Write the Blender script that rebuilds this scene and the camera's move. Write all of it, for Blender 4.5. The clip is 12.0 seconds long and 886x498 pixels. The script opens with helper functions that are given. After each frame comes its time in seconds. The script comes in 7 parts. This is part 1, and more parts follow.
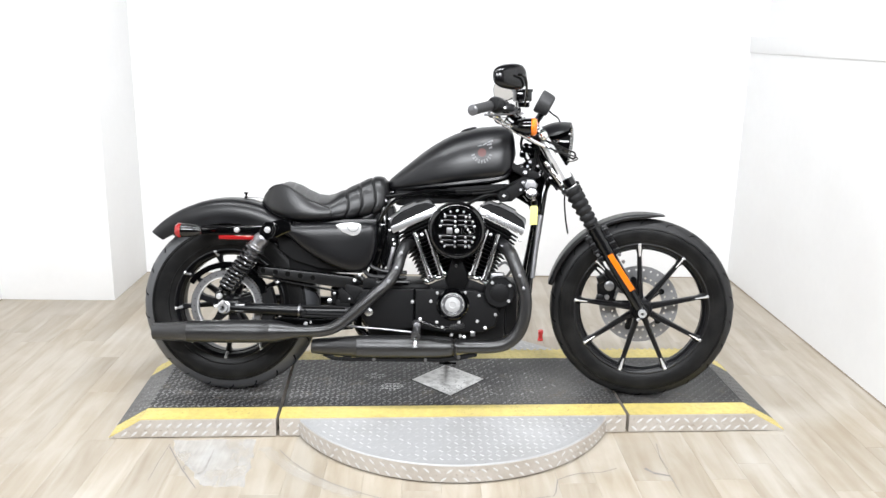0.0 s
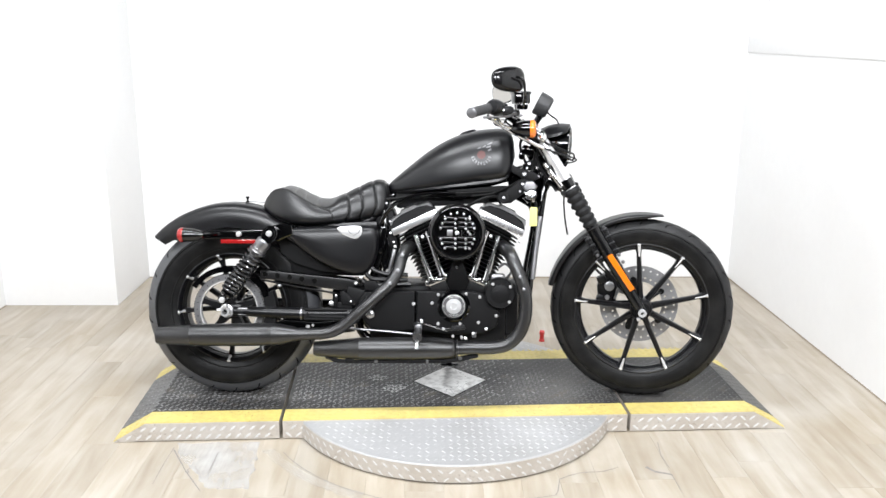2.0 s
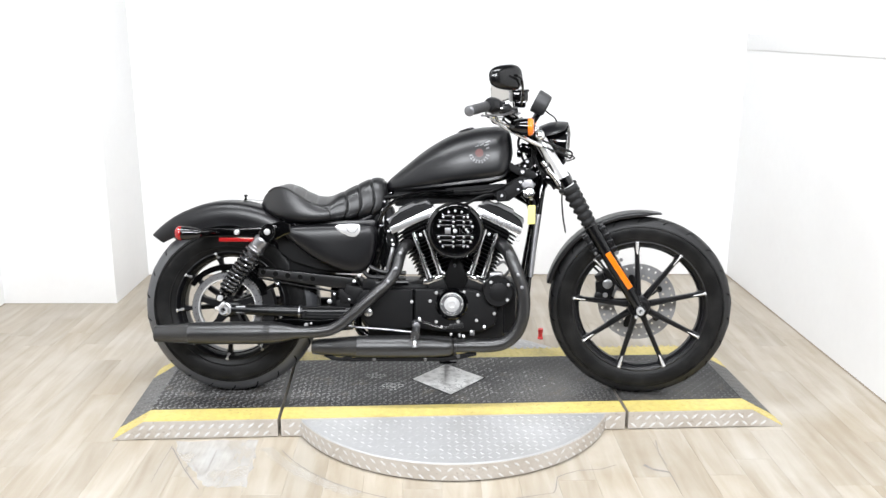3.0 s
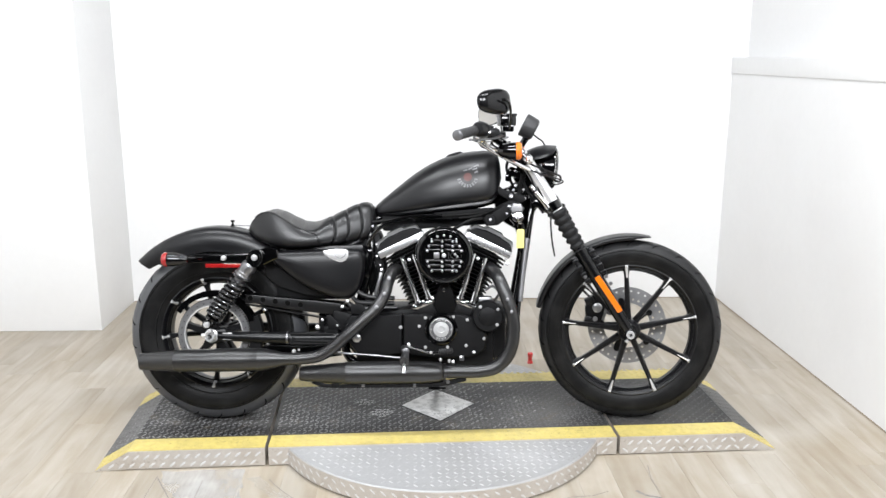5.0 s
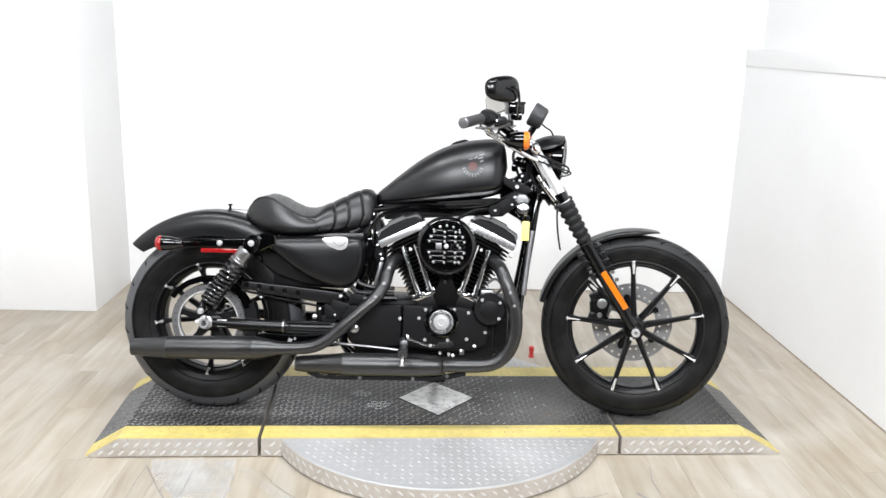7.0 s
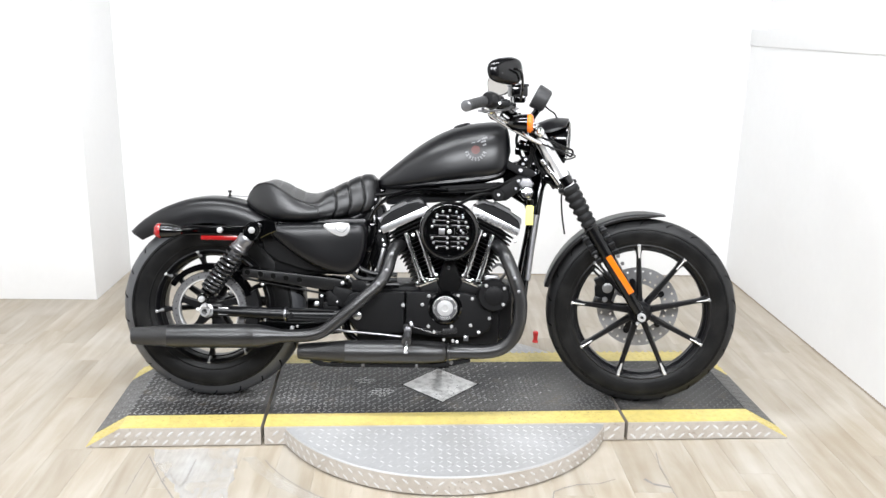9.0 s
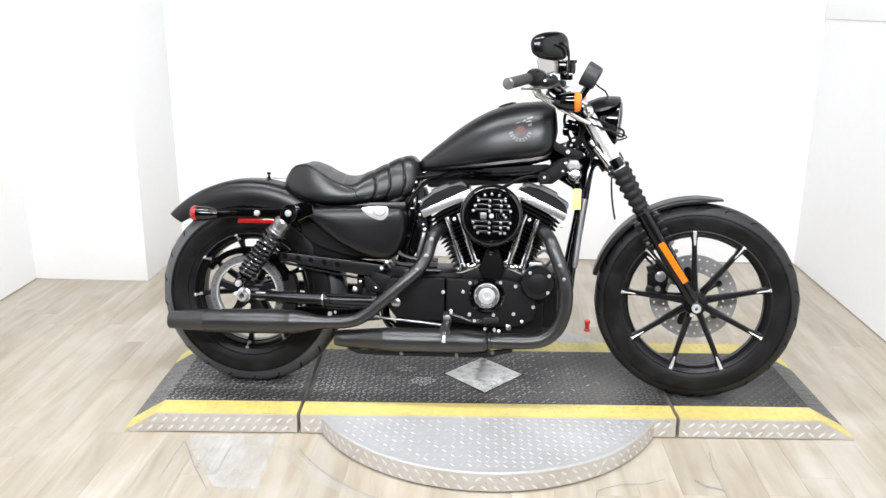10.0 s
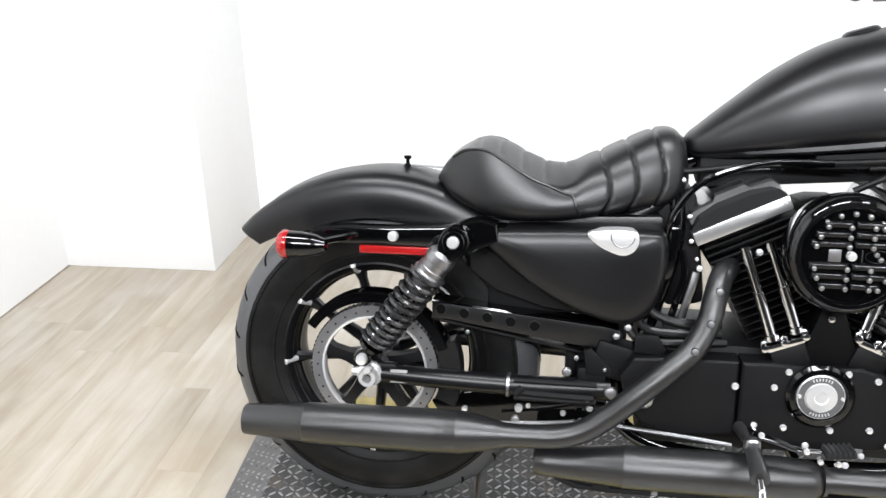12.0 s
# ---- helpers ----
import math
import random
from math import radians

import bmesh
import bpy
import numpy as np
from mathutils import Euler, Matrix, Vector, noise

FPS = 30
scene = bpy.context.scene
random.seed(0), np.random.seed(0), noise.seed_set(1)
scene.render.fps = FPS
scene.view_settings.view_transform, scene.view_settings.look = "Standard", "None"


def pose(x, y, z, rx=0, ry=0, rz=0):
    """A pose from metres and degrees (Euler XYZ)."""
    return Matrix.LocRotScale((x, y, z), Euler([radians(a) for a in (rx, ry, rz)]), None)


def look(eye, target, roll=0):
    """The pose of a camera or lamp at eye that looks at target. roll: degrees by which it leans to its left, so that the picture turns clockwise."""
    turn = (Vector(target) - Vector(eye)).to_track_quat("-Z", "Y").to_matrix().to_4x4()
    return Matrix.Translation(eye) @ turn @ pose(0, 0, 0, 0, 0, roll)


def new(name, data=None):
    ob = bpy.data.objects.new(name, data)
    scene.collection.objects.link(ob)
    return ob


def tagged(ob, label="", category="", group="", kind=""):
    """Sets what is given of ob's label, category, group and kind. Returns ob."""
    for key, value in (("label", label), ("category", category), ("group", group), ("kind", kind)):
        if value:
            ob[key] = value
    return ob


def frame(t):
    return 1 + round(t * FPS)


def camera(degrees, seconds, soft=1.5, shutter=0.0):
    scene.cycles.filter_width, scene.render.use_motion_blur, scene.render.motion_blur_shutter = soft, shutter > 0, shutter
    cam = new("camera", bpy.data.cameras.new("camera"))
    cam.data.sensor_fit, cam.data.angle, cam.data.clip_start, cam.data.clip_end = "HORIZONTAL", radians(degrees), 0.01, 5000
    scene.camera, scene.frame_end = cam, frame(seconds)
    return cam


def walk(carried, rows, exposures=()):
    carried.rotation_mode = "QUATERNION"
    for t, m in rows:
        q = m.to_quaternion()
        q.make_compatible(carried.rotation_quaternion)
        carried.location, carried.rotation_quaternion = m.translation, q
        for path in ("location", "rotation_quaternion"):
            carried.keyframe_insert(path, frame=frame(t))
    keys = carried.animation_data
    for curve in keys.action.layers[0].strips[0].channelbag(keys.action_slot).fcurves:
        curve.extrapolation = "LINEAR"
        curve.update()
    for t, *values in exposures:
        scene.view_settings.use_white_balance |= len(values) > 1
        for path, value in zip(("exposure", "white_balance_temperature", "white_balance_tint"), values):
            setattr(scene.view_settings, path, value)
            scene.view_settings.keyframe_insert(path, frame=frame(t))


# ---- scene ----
cam = camera(55.6, 12.0)
PATH = [
    (0, (-0.051, -3.034, 1.376), (0.003, -1.099, 0.874), 1.0),
    (0.5, (-0.048, -3.04, 1.374), (0.014, -1.106, 0.871), 0.8),
    (1, (-0.045, -3.045, 1.384), (0.01, -1.108, 0.889), 0.5),
    (1.5, (-0.047, -3.051, 1.38), (0.006, -1.116, 0.877), 0.3),
    (2, (-0.046, -3.053, 1.38), (0.003, -1.116, 0.883), 0.4),
    (2.5, (-0.038, -3.056, 1.38), (0.01, -1.12, 0.881), 0.4),
    (4.3, (-0.04, -3.043, 1.4), (0.012, -1.111, 0.887), 0.2),
    (4.5, (-0.037, -3.05, 1.386), (0.03, -1.11, 0.903), 0.8),
    (5, (-0.042, -3.035, 1.383), (0.036, -1.088, 0.934), 0.2),
    (5.5, (-0.048, -3.008, 1.388), (0.034, -1.062, 0.932), 0.6),
    (6, (-0.049, -2.989, 1.38), (0.025, -1.044, 0.918), 0.8),
    (6.5, (-0.044, -2.966, 1.38), (0.027, -1.027, 0.895), 1.1),
    (7, (-0.038, -2.95, 1.383), (0.034, -1.011, 0.899), 1.7),
    (8.8, (-0.046, -2.915, 1.383), (0.023, -0.983, 0.871), 1.4),
    (9, (-0.045, -2.913, 1.377), (0.026, -0.984, 0.857), 1.2),
    (9.5, (-0.035, -2.891, 1.37), (0.022, -0.965, 0.836), 1.0),
    (9.8, (0.0, -2.849, 1.349), (0.026, -0.922, 0.813), 0.5),
    (10, (0.04, -2.799, 1.358), (-0.048, -0.882, 0.794), 0.4),
    (10.2, (0.057, -2.726, 1.346), (-0.164, -0.832, 0.742), 2.0),
    (10.3, (0.043, -2.676, 1.34), (-0.227, -0.803, 0.694), 0.7),
    (10.5, (-0.011, -2.571, 1.309), (-0.336, -0.717, 0.631), -0.7),
    (10.7, (-0.069, -2.45, 1.311), (-0.398, -0.593, 0.646), -2.2),
    (11, (-0.158, -2.274, 1.329), (-0.437, -0.414, 0.648), -2.0),
    (11.2, (-0.186, -2.102, 1.297), (-0.586, -0.254, 0.645), -1.7),
    (11.3, (-0.208, -2.017, 1.301), (-0.667, -0.185, 0.642), -1.0),
    (11.5, (-0.254, -1.877, 1.31), (-0.749, -0.063, 0.63), -1.2),
    (11.7, (-0.317, -1.732, 1.287), (-0.781, 0.086, 0.594), -1.4),
    (11.8, (-0.358, -1.669, 1.269), (-0.764, 0.170, 0.597), -0.9),
    (12, (-0.414, -1.545, 1.264), (-0.662, 0.28, 0.486), -1.1),
]
walk(cam, [(t, look(eye, target, roll)) for t, eye, target, roll in PATH],
     exposures=((0.0, 0.0), (1.0, 0.03), (2.7, 0.05), (4.3, -0.15), (6.0, -0.17), (7.2, -0.08), (8.8, 0.0), (9.5, 0.0), (10.5, 0.03), (11.5, 0.11), (12.0, 0.10)))

# ---- world and light: a closed showroom bay lit by unseen area lamps ----
world = bpy.data.worlds.new("world")
scene.world = world
world.use_nodes = True
world.node_tree.nodes["Background"].inputs[0].default_value = (0.93, 0.96, 1.0, 1)
world.node_tree.nodes["Background"].inputs[1].default_value = 0.05


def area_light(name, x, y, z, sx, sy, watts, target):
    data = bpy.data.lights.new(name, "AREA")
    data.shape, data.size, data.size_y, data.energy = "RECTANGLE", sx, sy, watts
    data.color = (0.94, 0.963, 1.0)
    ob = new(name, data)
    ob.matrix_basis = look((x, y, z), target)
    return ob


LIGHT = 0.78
for lx, watts in ((-1.25, 47), (0.0, 42), (0.8, 44)):
    area_light("unseen_lamp", lx, -0.75, 3.02, 1.0, 0.22, watts * LIGHT, (lx, -0.75, 0))
# unseen softbox-like pair added before the bay to brighten wall and bike
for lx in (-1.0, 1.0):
    area_light("unseen_lamp", lx, -3.3, 2.60, 1.5, 0.50, 138 * LIGHT, (lx * 0.6, 0.9, 0.75))


# ---- materials ----
def nodes_of(m):
    m.use_nodes = True
    return m.node_tree.nodes, m.node_tree.links


def surface(name, colour, rough=0.5, metal=0.0, grain=0.0, scale=60.0, bump=0.0, bump_scale=200.0, coat=0.0,
            stain=None, stain_scale=6.0, stain_amount=0.0, rough_var=0.08, objvar=0.0, stretch=None, spec=None):
    """A plain surface with colour variation at two scales, uneven gloss and fine relief."""
    m = bpy.data.materials.new(name)
    n, l = nodes_of(m)
    b = n["Principled BSDF"]
    b.inputs["Metallic"].default_value = metal
    b.inputs["Coat Weight"].default_value = coat
    b.inputs["Coat Roughness"].default_value = 0.06
    if spec is not None:
        b.inputs["Specular IOR Level"].default_value = spec
    tc = n.new("ShaderNodeTexCoord")
    vec = tc.outputs["Object"]
    if stretch:
        mp = n.new("ShaderNodeMapping")
        mp.inputs["Scale"].default_value = stretch
        l.new(vec, mp.inputs["Vector"])
        vec = mp.outputs["Vector"]
    fine = n.new("ShaderNodeTexNoise")
    fine.inputs["Scale"].default_value, fine.inputs["Detail"].default_value = scale, 6
    l.new(vec, fine.inputs["Vector"])
    big = n.new("ShaderNodeTexNoise")
    big.inputs["Scale"].default_value, big.inputs["Detail"].default_value = stain_scale, 5
    l.new(vec, big.inputs["Vector"])
    mix1 = n.new("ShaderNodeMix")
    mix1.data_type = "RGBA"
    lo = [max(0, c * (1 - grain)) for c in colour]
    hi = [min(1, c * (1 + grain)) for c in colour]
    mix1.inputs["A"].default_value, mix1.inputs["B"].default_value = (*lo, 1), (*hi, 1)
    l.new(fine.outputs["Fac"], mix1.inputs["Factor"])
    out = mix1.outputs["Result"]
    if stain is not None:
        ramp = n.new("ShaderNodeValToRGB")
        ramp.color_ramp.elements[0].position, ramp.color_ramp.elements[1].position = 0.45, 0.75
        ramp.color_ramp.elements[0].color = (0, 0, 0, 1)
        ramp.color_ramp.elements[1].color = (stain_amount, stain_amount, stain_amount, 1)
        l.new(big.outputs["Fac"], ramp.inputs["Fac"])
        mix2 = n.new("ShaderNodeMix")
        mix2.data_type = "RGBA"
        mix2.inputs["B"].default_value = (*stain, 1)
        l.new(ramp.outputs["Color"], mix2.inputs["Factor"])
        l.new(out, mix2.inputs["A"])
        out = mix2.outputs["Result"]
    if objvar:
        info = n.new("ShaderNodeObjectInfo")
        hsv = n.new("ShaderNodeHueSaturation")
        mr = n.new("ShaderNodeMapRange")
        mr.inputs["To Min"].default_value, mr.inputs["To Max"].default_value = 1 - objvar, 1 + objvar
        l.new(info.outputs["Random"], mr.inputs["Value"])
        l.new(mr.outputs["Result"], hsv.inputs["Value"])
        l.new(out, hsv.inputs["Color"])
        out = hsv.outputs["Color"]
    l.new(out, b.inputs["Base Color"])
    rr = n.new("ShaderNodeMapRange")
    rr.inputs["To Min"].default_value, rr.inputs["To Max"].default_value = max(0.02, rough - rough_var), min(1, rough + rough_var)
    l.new(big.outputs["Fac"], rr.inputs["Value"])
    l.new(rr.outputs["Result"], b.inputs["Roughness"])
    if bump:
        tex = n.new("ShaderNodeTexNoise")
        tex.inputs["Scale"].default_value, tex.inputs["Detail"].default_value = bump_scale, 4
        l.new(vec, tex.inputs["Vector"])
        bp = n.new("ShaderNodeBump")
        bp.inputs["Strength"].default_value, bp.inputs["Distance"].default_value = bump, 0.001
        l.new(tex.outputs["Fac"], bp.inputs["Height"])
        l.new(bp.outputs["Normal"], b.inputs["Normal"])
    return m


def add_specks(m, colour, scale=120.0, lo=0.60, hi=0.68, amount=0.8):
    """Small chips and dirt specks, gathered in patches by a second, coarser noise."""
    n, l = nodes_of(m)
    b = n["Principled BSDF"]
    source = b.inputs["Base Color"].links[0].from_socket
    tc, fine, coarse = n.new("ShaderNodeTexCoord"), n.new("ShaderNodeTexNoise"), n.new("ShaderNodeTexNoise")
    fine.inputs["Scale"].default_value, fine.inputs["Detail"].default_value = scale, 3
    coarse.inputs["Scale"].default_value = scale / 28
    l.new(tc.outputs["Object"], fine.inputs["Vector"])
    l.new(tc.outputs["Object"], coarse.inputs["Vector"])
    add = n.new("ShaderNodeMath")
    add.operation = "MULTIPLY_ADD"
    add.inputs[1].default_value = 0.45
    l.new(coarse.outputs["Fac"], add.inputs[0])
    l.new(fine.outputs["Fac"], add.inputs[2])
    rg, mk = n.new("ShaderNodeMapRange"), n.new("ShaderNodeMix")
    rg.inputs["From Min"].default_value, rg.inputs["From Max"].default_value, rg.inputs["To Max"].default_value = lo + 0.225, hi + 0.225, amount
    l.new(add.outputs["Value"], rg.inputs["Value"])
    mk.data_type = "RGBA"
    mk.inputs["B"].default_value = (*colour, 1)
    l.new(rg.outputs["Result"], mk.inputs["Factor"])
    l.new(source, mk.inputs["A"])
    l.new(mk.outputs["Result"], b.inputs["Base Color"])
    return m


def lens_plastic(name, colour):
    m = surface(name, colour, rough=0.15, grain=0.15, scale=120, coat=0.6, rough_var=0.03)
    m.node_tree.nodes["Principled BSDF"].inputs["Transmission Weight"].default_value = 0.25
    return m


WALL = surface("white_wall_paint", (0.80, 0.80, 0.797), 0.75, grain=0.02, scale=30, bump=0.15, bump_scale=160,
               stain=(0.71, 0.70, 0.69), stain_scale=1.1, stain_amount=0.45)
# unseen ceiling and surround, kept dark so the black parts reflect less
CEILING = surface("dark_ceiling_paint", (0.10, 0.10, 0.10), 0.9, grain=0.03, scale=40, bump=0.2)
DARK_SURROUND = surface("dark_surround_paint", (0.06, 0.06, 0.061), 0.8, grain=0.1, scale=30, bump=0.2)
SATIN = surface("satin_black_paint", (0.0028, 0.0028, 0.0036), 0.33, grain=0.25, scale=900, bump=0.04, bump_scale=1500,
                stain=(0.0048, 0.0048, 0.0055), stain_scale=4, stain_amount=0.5, rough_var=0.06, spec=0.42)
TANK = surface("black_denim_paint", (0.0022, 0.0022, 0.0030), 0.33, metal=0.0, grain=0.3, scale=1200, bump=0.05, bump_scale=1800,
               stain=(0.004, 0.004, 0.0052), stain_scale=3, stain_amount=0.6, rough_var=0.05, spec=0.50)
GLOSS = surface("gloss_black_enamel", (0.0012, 0.0012, 0.0014), 0.075, grain=0.2, scale=200, coat=0.15, rough_var=0.035, spec=0.5)
WRINKLE = surface("wrinkle_black_powder_coat", (0.005, 0.005, 0.0055), 0.46, grain=0.3, scale=700, bump=0.35, bump_scale=1100,
                  stain=(0.009, 0.0088, 0.0088), stain_scale=9, stain_amount=0.25, spec=0.16)
EXHAUST = surface("matt_black_exhaust_coating", (0.0085, 0.0085, 0.009), 0.31, grain=0.5, scale=500, bump=0.35, bump_scale=900,
                  stain=(0.013, 0.0126, 0.0122), stain_scale=7, stain_amount=0.35, rough_var=0.08, spec=0.75)
RUBBER = surface("tyre_rubber", (0.0038, 0.0038, 0.004), 0.40, grain=0.5, scale=250, bump=0.55, bump_scale=420,
                 stain=(0.022, 0.0216, 0.021), stain_scale=16, stain_amount=0.5, spec=0.20)
# rear tread: the raised grey stands in for the white wall's sheen
TREAD = surface("sheen_tread_rubber", (0.046, 0.0475, 0.052), 0.38, grain=0.3, scale=300, bump=0.3, bump_scale=600,
                stain=(0.050, 0.0515, 0.056), stain_scale=14, stain_amount=0.4, spec=0.9)
FRONT_TREAD = surface("dark_tread_rubber", (0.0085, 0.0085, 0.009), 0.48, grain=0.35, scale=300, bump=0.3, bump_scale=600,
                      stain=(0.028, 0.028, 0.029), stain_scale=14, stain_amount=0.4, spec=0.4)
GAITER = surface("gaiter_rubber", (0.014, 0.014, 0.0145), 0.55, grain=0.3, scale=300, bump=0.1, spec=0.18)
LEATHER = surface("black_vinyl_seat", (0.0040, 0.0040, 0.0046), 0.35, grain=0.3, scale=500, bump=0.30, bump_scale=420,
                  stain=(0.006, 0.006, 0.0062), stain_scale=8, stain_amount=0.4, rough_var=0.10, spec=0.56)
CHROME = surface("chrome", (0.80, 0.80, 0.81), 0.10, metal=1.0, grain=0.05, scale=200, rough_var=0.05)
ALU = surface("machined_aluminium", (0.48, 0.48, 0.485), 0.30, metal=1.0, grain=0.1, scale=300, bump=0.1, bump_scale=900)
STEEL = surface("dull_steel", (0.26, 0.26, 0.27), 0.38, metal=1.0, grain=0.2, scale=150, bump=0.1, rough_var=0.12,
                stain=(0.2, 0.18, 0.16), stain_scale=25, stain_amount=0.4)
CAST = surface("grey_cast_paint", (0.009, 0.009, 0.0095), 0.55, grain=0.3, scale=500, bump=0.3, bump_scale=900, spec=0.12)
BRIGHT = surface("bright_plated_metal", (0.84, 0.84, 0.84), 0.22, metal=0.65, grain=0.05, scale=200, rough_var=0.06)
# rubbed lug tops, brightened further to read as catching the light
PLATE_LUG = surface("rubbed_lit_lugs", (0.64, 0.64, 0.635), 0.30, metal=0.25, grain=0.15, scale=60)
DISC = surface("ground_steel_disc", (0.36, 0.36, 0.365), 0.30, metal=0.50, grain=0.12, scale=200)
SHOCK_METAL = surface("dark_shock_body", (0.05, 0.05, 0.052), 0.28, metal=0.5, grain=0.2, scale=200)
SHOCK_CUP = surface("grey_shock_body", (0.16, 0.16, 0.165), 0.30, metal=0.6, grain=0.2, scale=200)
AMBER = lens_plastic("amber_lens", (0.95, 0.22, 0.01))
RED = lens_plastic("red_lens", (0.36, 0.010, 0.010))
TAG = surface("yellow_tag_plastic", (0.85, 0.80, 0.27), 0.45, grain=0.1, scale=80)
BADGE_GREY = surface("grey_badge_print", (0.17, 0.17, 0.176), 0.45, grain=0.3, scale=400)
BADGE_RED = surface("dull_red_badge_print", (0.075, 0.016, 0.013), 0.45, grain=0.3, scale=300)
WHITE_METAL = surface("brushed_silver_badge", (0.78, 0.78, 0.78), 0.32, metal=0.7, grain=0.05, scale=200)
PLATE = surface("bare_tread_plate", (0.42, 0.42, 0.422), 0.36, metal=0.25, grain=0.12, scale=90, bump=0.2, bump_scale=400,
                stain=(0.31, 0.305, 0.295), stain_scale=5, stain_amount=0.7, rough_var=0.12)
# lugs of the other slant, their shade put into a duller colour
SOFT_LUG = surface("shaded_metal_lugs", (0.50, 0.50, 0.50), 0.32, metal=0.2, grain=0.15, scale=60)
PLATE_SIDE = surface("dirty_tread_plate_edge", (0.50, 0.465, 0.425), 0.45, metal=0.15, grain=0.15, scale=70, bump=0.2, bump_scale=300,
                     stain=(0.37, 0.32, 0.265), stain_scale=9, stain_amount=0.6, rough_var=0.1)
BLACK_PLATE = surface("worn_black_deck_paint", (0.014, 0.014, 0.0145), 0.46, grain=0.35, scale=120, bump=0.25, bump_scale=350,
                      stain=(0.10, 0.096, 0.090), stain_scale=3.6, stain_amount=0.8, rough_var=0.12, spec=0.35)
# lug tones: rubbed and scuffed paint, with lit and shaded slants coloured in
BLACK_LUG = surface("rubbed_lit_deck_paint", (0.23, 0.23, 0.232), 0.32, metal=0.2, grain=0.6, scale=30, rough_var=0.12,
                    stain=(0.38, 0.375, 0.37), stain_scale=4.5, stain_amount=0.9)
DULL_LUG = surface("scuffed_shaded_deck_paint", (0.060, 0.060, 0.061), 0.36, grain=0.6, scale=40, rough_var=0.12,
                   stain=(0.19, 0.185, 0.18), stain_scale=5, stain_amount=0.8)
YELLOW_PLATE = surface("yellow_hazard_paint", (0.58, 0.475, 0.150), 0.42, grain=0.25, scale=45, bump=0.3, bump_scale=250,
                       stain=(0.42, 0.345, 0.14), stain_scale=9, stain_amount=0.6)
# near-black for shaded gaps and holes, and for small dark parts
DARK = surface("gap_shade_dark_steel", (0.003, 0.003, 0.003), 0.7, grain=0.2, spec=0.05)
DIAMOND = surface("smudged_bare_metal", (0.72, 0.72, 0.71), 0.34, metal=0.2, grain=0.25, scale=70, bump=0.1,
                  stain=(0.16, 0.155, 0.15), stain_scale=26, stain_amount=0.85)
LOUVRE = surface("gloss_black_moulding", (0.003, 0.003, 0.0034), 0.17, grain=0.2, scale=200, spec=0.38, rough_var=0.04)
# ramp slopes: scuffed, and lightened by colour for the light they catch
SLOPE = surface("scuffed_lit_ramp_paint", (0.075, 0.075, 0.076), 0.42, grain=0.3, scale=90, bump=0.25, bump_scale=350,
                stain=(0.19, 0.187, 0.182), stain_scale=7, stain_amount=0.7, rough_var=0.12)
SPRING = surface("dark_spring_steel", (0.075, 0.075, 0.077), 0.13, metal=0.75, grain=0.2, scale=200)
add_specks(YELLOW_PLATE, (0.20, 0.15, 0.06), 150, 0.64, 0.74, 0.6)
add_specks(DIAMOND, (0.10, 0.10, 0.10), 110, 0.60, 0.68, 0.85)
add_specks(BLACK_PLATE, (0.20, 0.20, 0.20), 160, 0.62, 0.72, 0.6)
add_specks(BLACK_PLATE, (0.14, 0.105, 0.07), 16, 0.56, 0.80, 0.55)
add_specks(PLATE, (0.22, 0.21, 0.20), 90, 0.66, 0.74, 0.6)
add_specks(PLATE_SIDE, (0.26, 0.22, 0.18), 90, 0.62, 0.72, 0.5)
WEATHERED = surface("weathered_dark_wood", (0.060, 0.056, 0.052), 0.75, grain=0.7, scale=14, bump=0.6, bump_scale=60,
                    stain=(0.15, 0.135, 0.12), stain_scale=5, stain_amount=0.5, stretch=(6, 6, 0.7))
BROWN_SLIP = surface("worn_brown_wood", (0.20, 0.135, 0.085), 0.7, grain=0.6, scale=20, bump=0.5, bump_scale=80,
                     stain=(0.36, 0.29, 0.21), stain_scale=9, stain_amount=0.7, stretch=(6, 6, 0.9))
BOARD = surface("white_gloss_board", (0.92, 0.92, 0.92), 0.25, grain=0.01, scale=20)
RED_PLASTIC = surface("red_plastic", (0.62, 0.03, 0.03), 0.35, grain=0.1, scale=100, coat=0.3)


